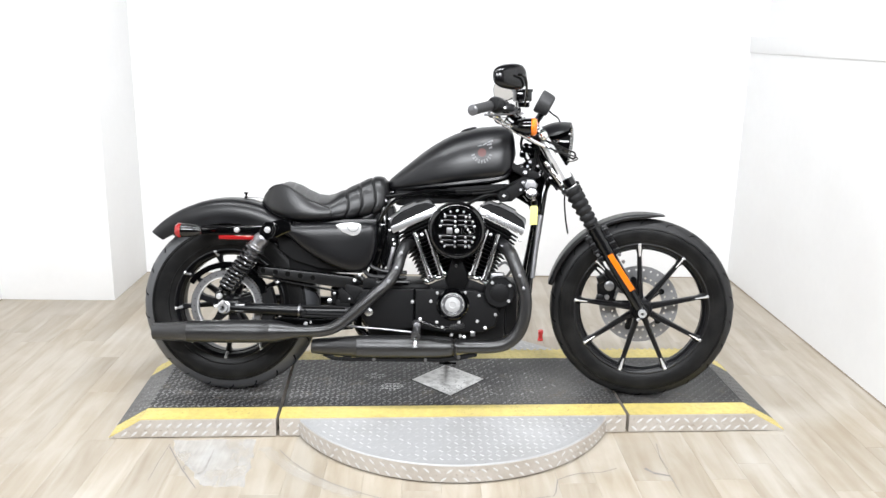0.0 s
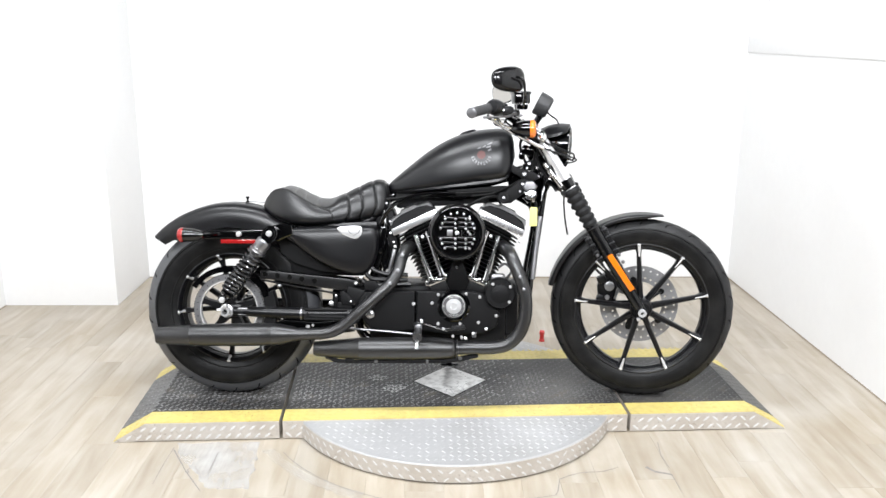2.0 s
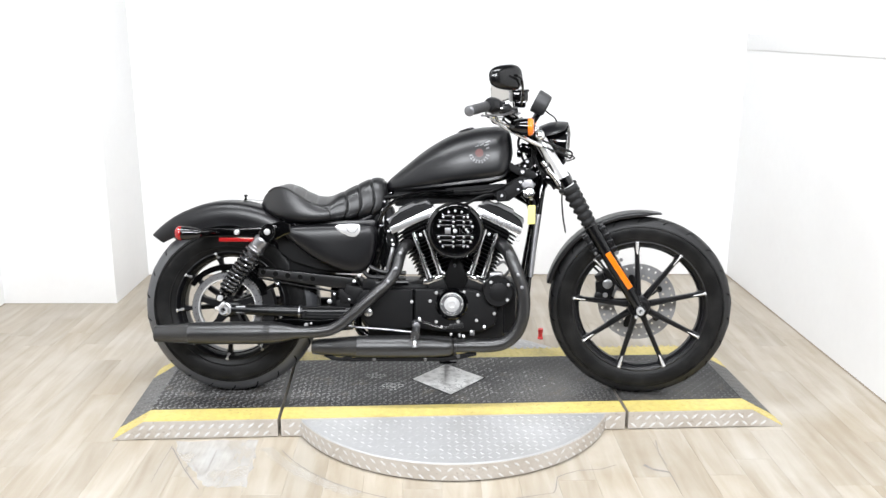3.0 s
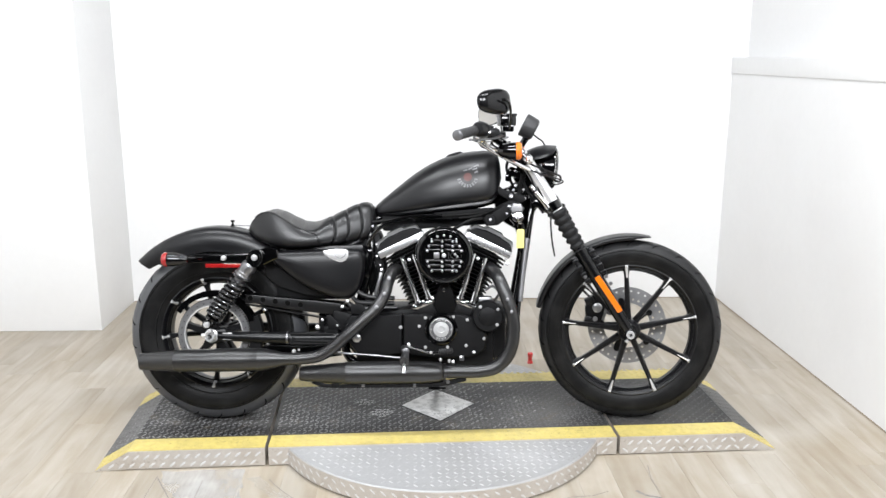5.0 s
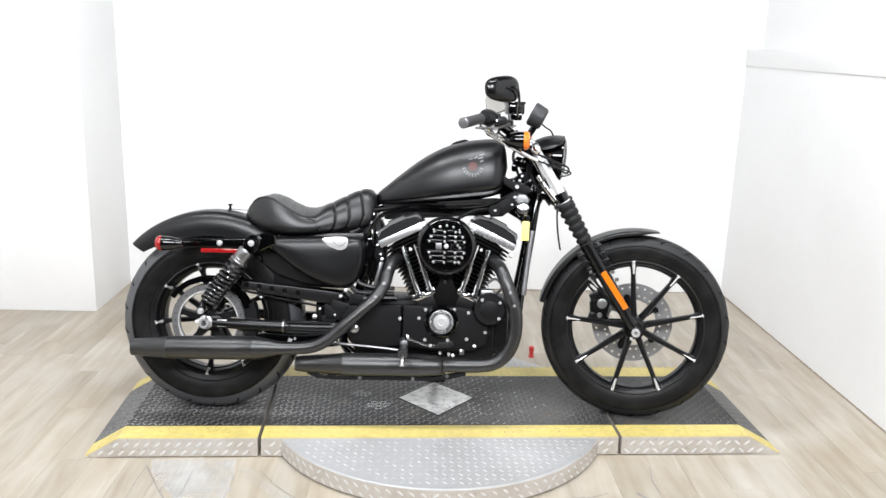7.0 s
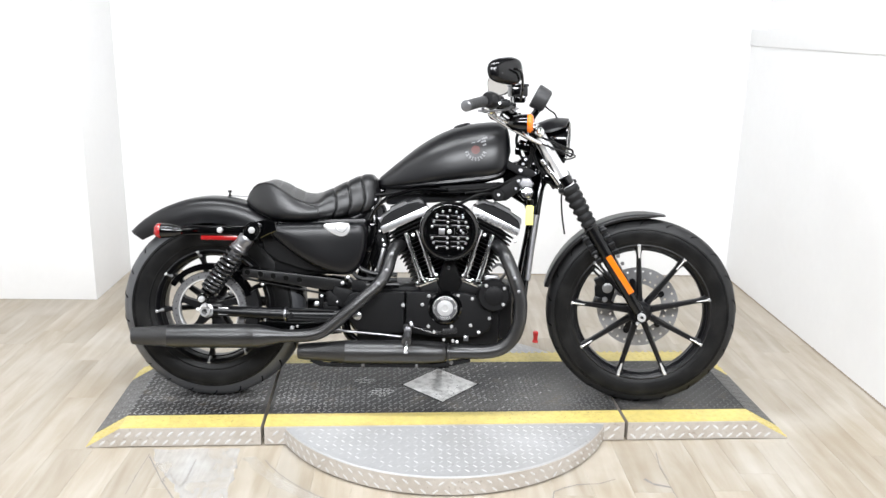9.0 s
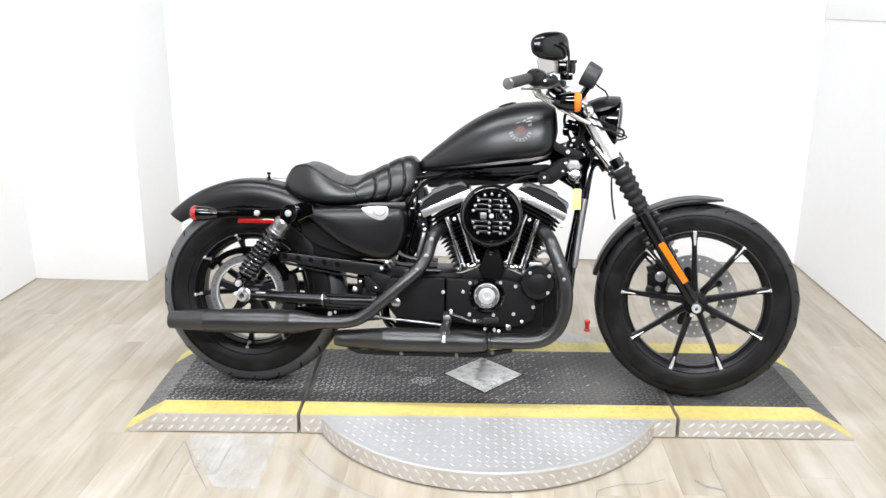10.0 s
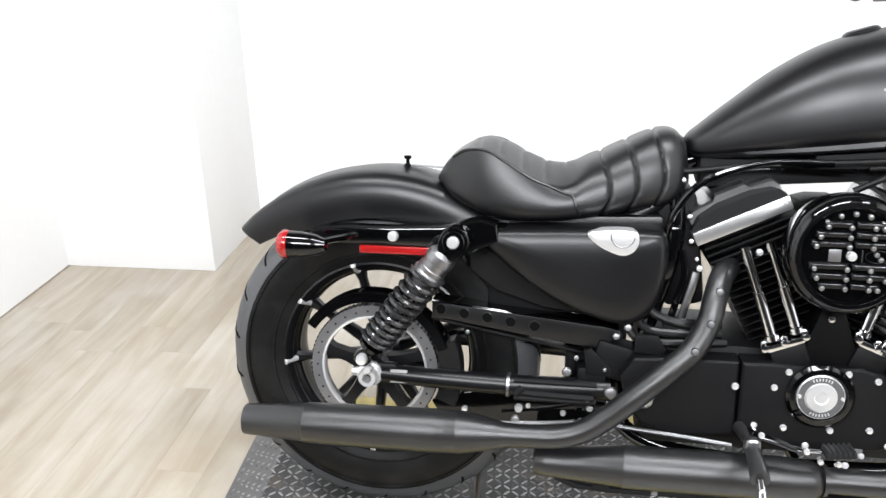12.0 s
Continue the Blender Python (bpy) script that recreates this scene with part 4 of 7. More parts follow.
def arc_shell(c, r0, r1, a0, a1, y0, y1, seg=40):
    bm = B_()
    secs = []
    for i in range(seg + 1):
        a = a0 + (a1 - a0) * i / seg
        secs.append([polar(c, r0, a, y0), polar(c, r1 - 0.002, a, y0), polar(c, r1, a, y0 + 0.004), polar(c, r1, a, y1), polar(c, r0 + 0.002, a, y1), polar(c, r0, a, y0 + 0.004)])
    return add_loft(bm, secs)


part("pulley_guard", arc_shell(RW, 0.138, 0.158, 20, 146, -0.122, -0.078), GLOSS, bike, "gloss black guard arched over the pulley")
part("debris_shield", arc_shell(RW, 0.134, 0.176, -22, 24, -0.118, -0.080), GUARD, bike)

# lower belt guard with its bolts
bm = B_()
add_plate(bm, [(-0.640, 0.262), (-0.56, 0.286), (-0.42, 0.288), (-0.305, 0.290), (-0.300, 0.246), (-0.38, 0.236), (-0.50, 0.226), (-0.610, 0.214)], -0.112, -0.098, 0.004, 3)
lower_guard = part("lower_belt_guard", bm, GLOSS, bike, "black guard along the lower belt run")
bolts("guard_bolt", [(-0.575, -0.112, 0.252, 0.0065), (-0.470, -0.112, 0.262, 0.0085), (-0.452, -0.112, 0.268, 0.005), (-0.385, -0.112, 0.258, 0.006), (-0.335, -0.112, 0.272, 0.007)], BRIGHT, lower_guard, "", r=0.007, h=0.008)

# swing arm, axle, adjuster
for s in (-1, 1):
    bm = B_()
    add_tube(bm, [(-0.735, s * 0.128, 0.3205), (-0.60, s * 0.128, 0.316), (-0.44, s * 0.122, 0.312), (-0.30, s * 0.112, 0.312)], lambda t: 0.018 + 0.004 * t, 12, 6, flat=1.0)
    add_box(bm, (-0.742, s * 0.128, 0.3215), (0.075, 0.020, 0.044), 0.008)
    arm = part("swing_arm", bm, SATIN, bike, "satin black swing arm")
    bm = B_()
    add_lathe(bm, [(0.009, 0), (0.0095, 0.036), (0.0165, 0.036), (0.0180, 0.032), (0.0190, 0.014), (0.0245, 0.012), (0.0245, 0.0)], (0, s, 0), (RW.x, s * 0.132, RW.z), 24)
    add_cyl(bm, (-0.795, s * 0.131, 0.3215), (-0.775, s * 0.131, 0.3215), 0.008, 0.011, 6)
    add_box(bm, (-0.700, s * 0.140, 0.3205), (0.034, 0.008, 0.026), 0.002)
    part("axle_nut", bm, BRIGHT, arm, "chrome axle nut and adjuster")
bm = B_()
add_tube(bm, [(-0.47, -0.142, 0.306), (-0.40, -0.143, 0.304), (-0.33, -0.142, 0.303)], 0.006, 10, 4)
add_cyl(bm, (-0.475, -0.142, 0.30), (-0.462, -0.142, 0.316), 0.008)
part("brake_hose_clip", bm, CAST, bike)
bm = B_()
add_lathe(bm, [(0.0195, -0.004), (0.0235, -0.003), (0.0235, 0.003), (0.0195, 0.004)], (1, 0, -0.02), (-0.490, -0.1245, 0.3125), 24, closed=True)
part("arm_collar", bm, STEEL, bike, "steel collar on the swing arm")
for z0, r in ((0.296, 0.0055), (0.330, 0.0045)):
    bm = B_()
    add_tube(bm, [(-0.478, -0.143, z0), (-0.40, -0.141, z0 - 0.001), (-0.325, -0.138, z0 - 0.002)], r, 10, 4)
    part("arm_rail", bm, CAST, bike)


# rear fender, struts, lights
def fender(c, r, a0, a1, half, drop, mat, name, label, m=None, taper=(0.0, 0.0), seg=48):
    bm = B_()
    secs = []
    low = 0.52 if drop > 0.05 else 0.45
    prof = [(-0.97, -drop), (-1.0, -drop * (low + 0.20)), (-1.0, -drop * low), (-0.965, -drop * low * 0.66), (-0.89, -drop * low * 0.34), (-0.74, -drop * low * 0.13), (-0.4, -0.004), (0.0, 0.0)]
    prof = prof + [(-a, b) for a, b in reversed(prof[:-1])]
    for i in range(seg + 1):
        t = i / seg
        a = a0 + (a1 - a0) * t
        tail = max(0, 1 - (1 - t) * 5) if taper[1] else 0
        k = 1 - taper[0] * max(0, 1 - t * 5) ** 2 - taper[1] * max(0, 1 - (1 - t) * 4.2)
        out = [polar(c, r + b * k, a + 1.6 * tail * b / drop, w * half * (1 - 0.55 * (1 - k))) for w, b in prof]
        inn = [polar(c, r + b * k - (0.003 if abs(b) < drop * 0.9 else 0.0), a + 1.6 * tail * b / drop, w * (half - 0.003) * (1 - 0.55 * (1 - k))) for w, b in prof]
        secs.append(out + inn[::-1])
    add_loft(bm, secs, cap=False)
    bm.verts.ensure_lookup_table()
    n = len(prof)
    for base in (0, seg * 2 * n):
        for i in range(n - 1):
            bm.faces.new([bm.verts[base + q] for q in (i, i + 1, 2 * n - 2 - i, 2 * n - 1 - i)])
    return part(name, bm, mat, bike, label, m, smooth=60)


fender(RW, 0.3895, 42, 137.5, 0.100, 0.092, SATIN, "rear_fender", "satin black rear mudguard", taper=(0.0, 0.38))
# added near-black arc fills the gap over the tyre with shade
part("fender_gap_shade", arc_shell(RW, 0.3245, 0.360, 48, 121, -0.086, 0.086), DARK, bike)
for s in (-1, 1):
    bm = B_()
    add_plate(bm, [(-0.868, 0.602), (-0.855, 0.578), (-0.80, 0.580), (-0.72, 0.582), (-0.60, 0.578), (-0.52, 0.590), (-0.50, 0.625), (-0.56, 0.630), (-0.62, 0.617), (-0.72, 0.612), (-0.80, 0.612)], s * 0.152, s * 0.104, 0.006)
    strut = part("fender_strut", bm, GLOSS, bike, "black mudguard strut")
    bm = B_()
    add_bolt(bm, (-0.708, s * 0.152, 0.5985), (0, s, 0), 0.0105, 0.011)
    part("strut_bolt", bm, BRIGHT, strut, "chrome dome bolt")
    bm = B_()
    a, b = Vector((-0.772, s * 0.153, 0.5720)), Vector((-0.634, s * 0.153, 0.5725))
    add_box(bm, (a + b) / 2, ((b - a).length, 0.008, 0.0145), 0.003, (b - a).to_track_quat("X", "Z").to_matrix())
    part("side_reflector", bm, RED, strut, "long red side reflector")


def signal(p, back, lens_mat, m=None, size=1.0, stem=None, label="", tail=0.070):
    """A bullet-shaped turn signal; back: the way its lens looks along x."""
    bm = B_()
    d = Vector((back, 0, 0))
    add_lathe(bm, [(0.0, -tail * size), (0.012 * size, -(tail - 0.003) * size), (0.0195 * size, -tail * 0.72 * size), (0.0238 * size, -tail * 0.36 * size), (0.0245 * size, 0.0), (0.022 * size, 0.0)], d, p, 28)
    if stem:
        add_tube(bm, [p - d * 0.03 * size, (Vector(p) - d * 0.03 * size + Vector(stem)) / 2, stem], 0.0065, 10, 4)
    s = part("turn_signal", bm, GLOSS, bike, label, m)
    bm = B_()
    add_lathe(bm, [(0.0245 * size, 0.0005), (0.0258 * size, 0.004), (0.0258 * size, 0.011), (0.020 * size, 0.019), (0.0, 0.022)], d, p, 28)
    part("signal_lens", bm, lens_mat, s)


for s in (-1, 1):
    signal(Vector((-0.868, s * 0.262, 0.600)), -1, RED, None, 0.97, (-0.775, s * 0.14, 0.597), "gloss black bullet turn signal with a red lens")

# fender stud and its wire
bm = B_()
add_lathe(bm, [(0, 0), (0.008, 0), (0.006, 0.004), (0.0035, 0.007), (0.0035, 0.014), (0.0075, 0.016), (0.0075, 0.021), (0, 0.022)], (0, 0, 1), (-0.712, 0, 0.7085), 14)
part("fender_stud", bm, DARK, bike)
bm = B_()
add_box(bm, (-0.66, 0, 0.7095), (0.09, 0.014, 0.003), 0.001, Matrix.Rotation(radians(2), 3, "Y"))
part("seat_tab", bm, STEEL, bike)

# shocks
def shock(s):
    top, low = Vector((-0.588, s * 0.192, 0.604)), Vector((-0.762, s * 0.166, 0.367))
    d = (low - top).normalized()
    L = (low - top).length
    bm = B_()
    add_lathe(bm, [(0.0, 0.018), (0.013, 0.018), (0.018, 0.026), (0.0265, 0.034), (0.0275, 0.040), (0.0275, 0.050), (0.0255, 0.052), (0.0255, 0.064), (0.0275, 0.066), (0.0275, 0.074), (0.0305, 0.077), (0.0305, 0.081), (0.0195, 0.083), (0.0195, 0.125), (0.0, 0.125)], d, top, 28)
    sh = part("shock_absorber", bm, STEEL, bike, "dark coil-over shock with a steel upper cup" if s < 0 else "black coil-over shock")
    bm = B_()
    add_cyl(bm, top + d * 0.1, low - d * 0.02, 0.012, None, 16)
    part("damper_rod", bm, GLOSS, sh)
    turns, n = 11, 11 * 14
    e1 = d.cross(Vector((0, 1, 0))).normalized()
    e2 = d.cross(e1)
    path = []
    for i in range(n + 1):
        t = i / n
        u = t ** 0.88
        a = 2 * math.pi * turns * t
        path.append(top + d * (0.078 + (L - 0.078 - 0.035) * u) + (e1 * math.cos(a) + e2 * math.sin(a)) * (0.0295 - 0.002 * t))
    bm = B_()
    add_tube(bm, path, 0.0056, 8, 1, smooth=False)
    part("coil_spring", bm, SPRING, sh, "dark steel coil spring")
    bm = B_()
    add_lathe(bm, [(0.0, 0), (0.016, 0), (0.024, -0.004), (0.024, -0.012), (0.013, -0.014)], d, low - d * 0.018, 24)
    add_cyl(bm, low - Vector((0, 0.016, 0)), low + Vector((0, 0.016, 0)), 0.017, None, 20, 0.003)
    part("lower_mount", bm, GLOSS, sh)
    bm = B_()
    add_bolt(bm, low + Vector((0, s * 0.016, 0)), (0, s, 0), 0.0115, 0.014)
    add_bolt(bm, low + d * 0.012 + Vector((0.017, s * 0.012, -0.012)), (0, s, 0), 0.008, 0.012)
    part("lower_bolt", bm, BRIGHT, sh, "chrome acorn nut")
    bm = B_()
    add_cyl(bm, top - Vector((0, 0.018, 0)), top + Vector((0, 0.018, 0)), 0.0245, None, 24, 0.006)
    add_plate(bm, [(-0.60, 0.590), (-0.585, 0.63), (-0.545, 0.640), (-0.515, 0.632), (-0.510, 0.60), (-0.54, 0.588), (-0.565, 0.575)], s * 0.176, s * 0.120, 0.008, 3)
    add_plate(bm, [(-0.614, 0.580), (-0.617, 0.602), (-0.604, 0.626), (-0.586, 0.632), (-0.566, 0.622), (-0.560, 0.602), (-0.572, 0.578), (-0.592, 0.568)], s * 0.2085, s * 0.176, 0.006, 3, 3)
    part("upper_mount", bm, GLOSS, sh)
    bm = B_()
    add_bolt(bm, top + Vector((0, s * 0.018, 0)), (0, s, 0), 0.0115, 0.009)
    part("upper_bolt", bm, BRIGHT, sh, "chrome bolt head")


shock(-1)
shock(1)

# seat
SEAT_TOP = [(-0.640, 0.702), (-0.625, 0.730), (-0.598, 0.754), (-0.556, 0.772), (-0.515, 0.764), (-0.466, 0.740), (-0.426, 0.727), (-0.390, 0.729), (-0.345, 0.746), (-0.276, 0.780), (-0.235, 0.796), (-0.205, 0.795), (-0.186, 0.776), (-0.179, 0.735)]
SEAT_LOW = [(-0.640, 0.692), (-0.60, 0.660), (-0.537, 0.634), (-0.476, 0.628), (-0.355, 0.638), (-0.274, 0.650), (-0.200, 0.668), (-0.179, 0.700)]
SEAT_WID = [(-0.640, 0.060), (-0.62, 0.098), (-0.58, 0.128), (-0.50, 0.148), (-0.42, 0.146), (-0.34, 0.130), (-0.26, 0.112), (-0.20, 0.092), (-0.179, 0.070)]


SEAT_EDGE = [(-0.640, 0.70), (-0.615, 0.84), (-0.58, 0.90), (-0.54, 0.84), (-0.50, 0.74), (-0.46, 0.64), (-0.42, 0.52), (-0.38, 0.40)]


def seat_point(x, a, grow=1.0):
    """A point of the seat's skin at x, a degrees round its section from the near side."""
    top, low, w = lerp_table(SEAT_TOP, x), lerp_table(SEAT_LOW, x), lerp_table(SEAT_WID, x)
    groove = 0.0
    if x > -0.385:
        k = (x + 0.385 - 0.020 * (1 - abs(math.sin(radians(a))))) / 0.0475
        groove = -0.0052 * math.exp(-((k - round(k)) / 0.060) ** 2) * (1 if 0.4 < k < 4.4 else 0) + 0.0003 * math.cos(2 * math.pi * (k - 0.5))
    c, s = math.cos(radians(a)), math.sin(radians(a))
    zc, hz = (top + low) / 2, (top - low) / 2
    zb = zc - hz * 0.35
    y = -w * math.copysign(abs(c) ** (0.46 if s > 0 else 0.30), c) * (1 - 0.20 * s if s > 0 else 1 + 0.03 * -s)
    z = zb + hz * math.copysign(abs(s) ** (0.62 if s > 0 else 0.75), s) * (1.35 if s > 0 else 0.65)
    if s > 0:
        # the rear bolster: an upright side up to the piping, then a slope to the quilted dish
        b = min(a, 180 - a)
        near = 1 if a <= 90 else -1
        frac = lerp_table(SEAT_EDGE, x)
        if b <= 40:
            u = b / 40
            y2, z2 = -w * (1 - 0.03 * u - 0.06 * u * u), zb + 1.35 * hz * frac * u
        else:
            v = (b - 40) / 50
            rib = (x + 0.60 + 0.010 * v) / 0.042
            dip = 0.0045 * math.exp(-((rib - round(rib)) / 0.10) ** 2) * min(1, 5 * v) if -0.575 < x < -0.40 else 0
            y2, z2 = -w * 0.91 * (1 - v), zb + 1.35 * hz * (frac + (1 - frac) * (1 - (1 - v) ** 1.6)) - dip
        mixed = min(1, max(0, (x + 0.405) / 0.050))
        mixed = mixed * mixed * (3 - 2 * mixed)
        y, z = near * y2 * (1 - mixed) + y * mixed, z2 * (1 - mixed) + z * mixed
    f = 1 + groove / max(hz, 0.02)
    return Vector((x, y * (1 + groove / max(w, 0.03)) * grow, zc + (z - zc) * f))


bm = B_()
N = 150
xs = [-0.640 + 0.461 * (0.5 - 0.5 * math.cos(math.pi * (i / N))) * 0.35 + 0.461 * (i / N) * 0.65 for i in range(N + 1)]
add_loft(bm, [[seat_point(x, 360 * k / 72) for k in range(72)] for x in xs])
seat = part("seat", bm, LEATHER, bike, "black vinyl solo seat with ribbed stitched panels", smooth=42)
for mirror in (0, 1):
    bm = B_()
    pts = []
    for x, a in ((-0.606, 40), (-0.58, 40), (-0.54, 40), (-0.50, 40), (-0.46, 40), (-0.425, 40), (-0.402, 32), (-0.386, 16), (-0.377, -8), (-0.372, -40)):
        pts.append(seat_point(x, 180 - a if mirror else a) + Vector((0, (1 if mirror else -1) * 0.0005, 0.0006)))
    add_tube(bm, pts, 0.0028, 8, 5)
    part("seat_piping", bm, LEATHER, seat)

# tank
TANK_TOP = [(-0.188, 0.772), (-0.180, 0.786), (-0.165, 0.800), (-0.118, 0.840), (-0.037, 0.904), (0.044, 0.951), (0.126, 0.977), (0.190, 0.986), (0.235, 0.986), (0.258, 0.975), (0.270, 0.945), (0.2745, 0.90)]
TANK_LOW = [(-0.188, 0.766), (-0.180, 0.756), (-0.155, 0.751), (0.007, 0.766), (0.148, 0.783), (0.215, 0.793), (0.245, 0.806), (0.262, 0.832), (0.2745, 0.880)]
TANK_WID = [(-0.188, 0.020), (-0.175, 0.042), (-0.15, 0.056), (-0.08, 0.080), (0.0, 0.106), (0.08, 0.124), (0.16, 0.131), (0.22, 0.126), (0.25, 0.112), (0.266, 0.090), (0.2745, 0.060)]


def tank_section(x, n=56):
    top, low, w = lerp_table(TANK_TOP, x), lerp_table(TANK_LOW, x), lerp_table(TANK_WID, x)
    out = []
    for k in range(n):
        a = 2 * math.pi * k / n
        c, s = math.cos(a), math.sin(a)
        belly = low + (top - low) * 0.27
        hz = (top - belly) if s > 0 else (belly - low)
        y = -w * math.copysign(abs(c) ** (0.80 if s > 0 else 0.45), c)
        z = belly + hz * math.copysign(abs(s) ** (0.86 if s > 0 else 0.55), s)
        out.append(Vector((x, y, z)))
    return out


def tank_side(x, z):
    """The near skin's y at a point of the tank's side."""
    pts = [p for p in tank_section(x, 240) if p.y < 0]
    return min(pts, key=lambda p: abs(p.z - z)).y


bm = B_()
N = 64
add_loft(bm, [tank_section(-0.188 + 0.4625 * (0.5 - 0.5 * math.cos(math.pi * i / N))) for i in range(N + 1)])
tank = part("fuel_tank", bm, TANK, bike, "satin black teardrop fuel tank with a round faded badge", smooth=60)
bm = B_()
add_lathe(bm, [(0.032, -0.006), (0.032, 0.000), (0.029, 0.004), (0.024, 0.006), (0.0, 0.007)], (-0.28, 0, 0.96), (0.105, -0.0, 0.972), 32)
part("fuel_cap", bm, SATIN, tank)
bm = B_()
secs = []
for x in [-0.183 + 0.448 * i / 30 for i in range(31)]:
    low, w = lerp_table(TANK_LOW, x), lerp_table(TANK_WID, x)
    secs.append([Vector((x, y, z)) for y, z in ((-w * 0.86, low + 0.010), (-w * 0.87, low + 0.001), (-w * 0.83, low - 0.004), (w * 0.83, low - 0.004), (w * 0.87, low + 0.001), (w * 0.86, low + 0.010))])
add_loft(bm, secs)
part("tank_seam", bm, SATIN, tank)


def badge():
    c = Vector((0.150, 0, 0.886))

    def patch(bm, pts, lift):
        vs = [bm.verts.new((p[0], tank_side(p[0], p[1]) - lift, p[1])) for p in pts]
        bm.faces.new(vs)
    bm = B_()
    for i in range(9):
        a = radians(196 + 18.5 * i)
        for r0, r1, w in ((0.0255, 0.0375, 0.055), (0.0255, 0.0290, 0.115), (0.0345 if i % 2 else 0.0305, 0.0375 if i % 2 else 0.0335, 0.115)):
            patch(bm, [(c.x + r * math.cos(b), c.z + r * math.sin(b)) for r, b in ((r0, a - w), (r1, a - w), (r1, a + w), (r0, a + w))], 0.0008)
    for dx, dz, w, h, k in ((0.030, 0.034, 0.020, 0.006, 0.007), (0.026, 0.024, 0.018, 0.006, 0.005), (0.030, 0.013, 0.012, 0.007, 0.004), (0.010, 0.025, 0.014, 0.005, 0.006), (-0.008, 0.021, 0.014, 0.004, 0.003)):
        patch(bm, [(c.x + dx - w / 2, c.z + dz), (c.x + dx + w / 2, c.z + dz + k), (c.x + dx + w * 0.4, c.z + dz + h + k), (c.x + dx - w / 2, c.z + dz + h * 0.7)], 0.0008)
    part("tank_badge", bm, BADGE_GREY, tank, "faded grey arc of short bars and a small wing")
    bm = B_()
    n = 20
    for k in range(3):
        for i in range(n):
            a, b = 2 * math.pi * i / n, 2 * math.pi * (i + 1) / n
            r0, r1 = 0.0050 * k, 0.0050 * (k + 1)
            pts = [(r0, a), (r1, a), (r1, b), (r0, b)] if k else [(0, a), (r1, a), (r1, b)]
            patch(bm, [(c.x + r * math.cos(t), c.z + r * math.sin(t)) for r, t in pts], 0.0009)
    bmesh.ops.remove_doubles(bm, verts=bm.verts, dist=1e-5)
    part("badge_centre", bm, BADGE_RED, tank, "dull red badge centre")


badge()

# side cover with its bright emblem
bm = B_()
add_dome(bm, [(-0.549, 0.604), (-0.540, 0.617), (-0.515, 0.622), (-0.42, 0.627), (-0.33, 0.630), (-0.245, 0.630), (-0.221, 0.622), (-0.213, 0.590), (-0.217, 0.540), (-0.230, 0.495), (-0.248, 0.470), (-0.272, 0.458), (-0.298, 0.457), (-0.330, 0.464), (-0.385, 0.484), (-0.450, 0.519), (-0.508, 0.564)], (-0.345, 0.550),
         ((1.0, -0.140), (0.996, -0.150), (0.985, -0.158), (0.965, -0.164), (0.93, -0.169), (0.86, -0.173), (0.68, -0.177), (0.45, -0.179), (0.2, -0.1795)), -0.090)
cover = part("side_cover", bm, SATIN, bike, "satin black side cover with a bright emblem", smooth=60)
bm = B_()
add_plate(bm, [(-0.356, 0.6245), (-0.341, 0.6060), (-0.3204, 0.5944), (-0.296, 0.5870), (-0.279, 0.5917), (-0.2693, 0.6044), (-0.2675, 0.6200), (-0.2760, 0.6305), (-0.3157, 0.6315)], -0.1800, -0.140, 0.003, 2, 4)
part("cover_emblem", bm, WHITE_METAL, cover, "bright silver teardrop emblem")
bm = B_()
add_tube(bm, [polar(Vector((-0.2955, 0, 0.6225)), 0.0205, a, -0.1801) for a in range(172, 372, 20)], 0.0012, 8, 2)
part("emblem_ring", bm, STEEL, cover)

# frame tubes
def frame_tube(pts, r, mat=GLOSS, name="frame_tube", steps=6):
    bm = B_()
    add_tube(bm, pts, r, 12, steps)
    return part(name, bm, mat, bike)


frame_tube([(0.385, 0, 0.86), (0.20, 0, 0.80), (0.0, 0, 0.765), (-0.18, 0, 0.735), (-0.26, 0, 0.66)], 0.022)
for s in (-1, 1):
    frame_tube([(0.395, s * 0.03, 0.83), (0.378, s * 0.045, 0.74), (0.355, s * 0.06, 0.58), (0.334, s * 0.075, 0.45), (0.315, s * 0.085, 0.30), (0.26, s * 0.095, 0.20), (0.10, s * 0.10, 0.182), (-0.15, s * 0.10, 0.19), (-0.27, s * 0.10, 0.235), (-0.29, s * 0.10, 0.33)], 0.0155)
    frame_tube([(-0.20, s * 0.060, 0.68), (-0.30, s * 0.075, 0.630), (-0.45, s * 0.085, 0.610), (-0.56, s * 0.10, 0.600)], 0.014, SATIN)
    frame_tube([(-0.55, s * 0.105, 0.60), (-0.47, s * 0.105, 0.545), (-0.40, s * 0.100, 0.495)], 0.017)
    bm = B_()
    add_plate(bm, [(-0.575, 0.590), (-0.50, 0.585), (-0.40, 0.515), (-0.335, 0.470), (-0.345, 0.455), (-0.43, 0.464), (-0.52, 0.492), (-0.570, 0.530)], s * 0.106, s * 0.090, 0.005, 3)
    part("frame_plate", bm, CAST, bike, "black cast frame plate")
    frame_tube([(-0.20, s * 0.07, 0.70), (-0.195, s * 0.085, 0.60), (-0.225, s * 0.095, 0.48), (-0.26, s * 0.10, 0.36)], 0.014)
bm = B_()
add_tube(bm, [(0.3680, -0.078, 0.668), (0.3635, -0.080, 0.640), (0.352, -0.084, 0.540), (0.3414, -0.090, 0.441)], 0.0098, 12, 5, flat=0.8)
part("down_tube_sleeve", bm, STEEL, bike, "dull grey metal sleeve on the frame's down tube")
bm = B_()
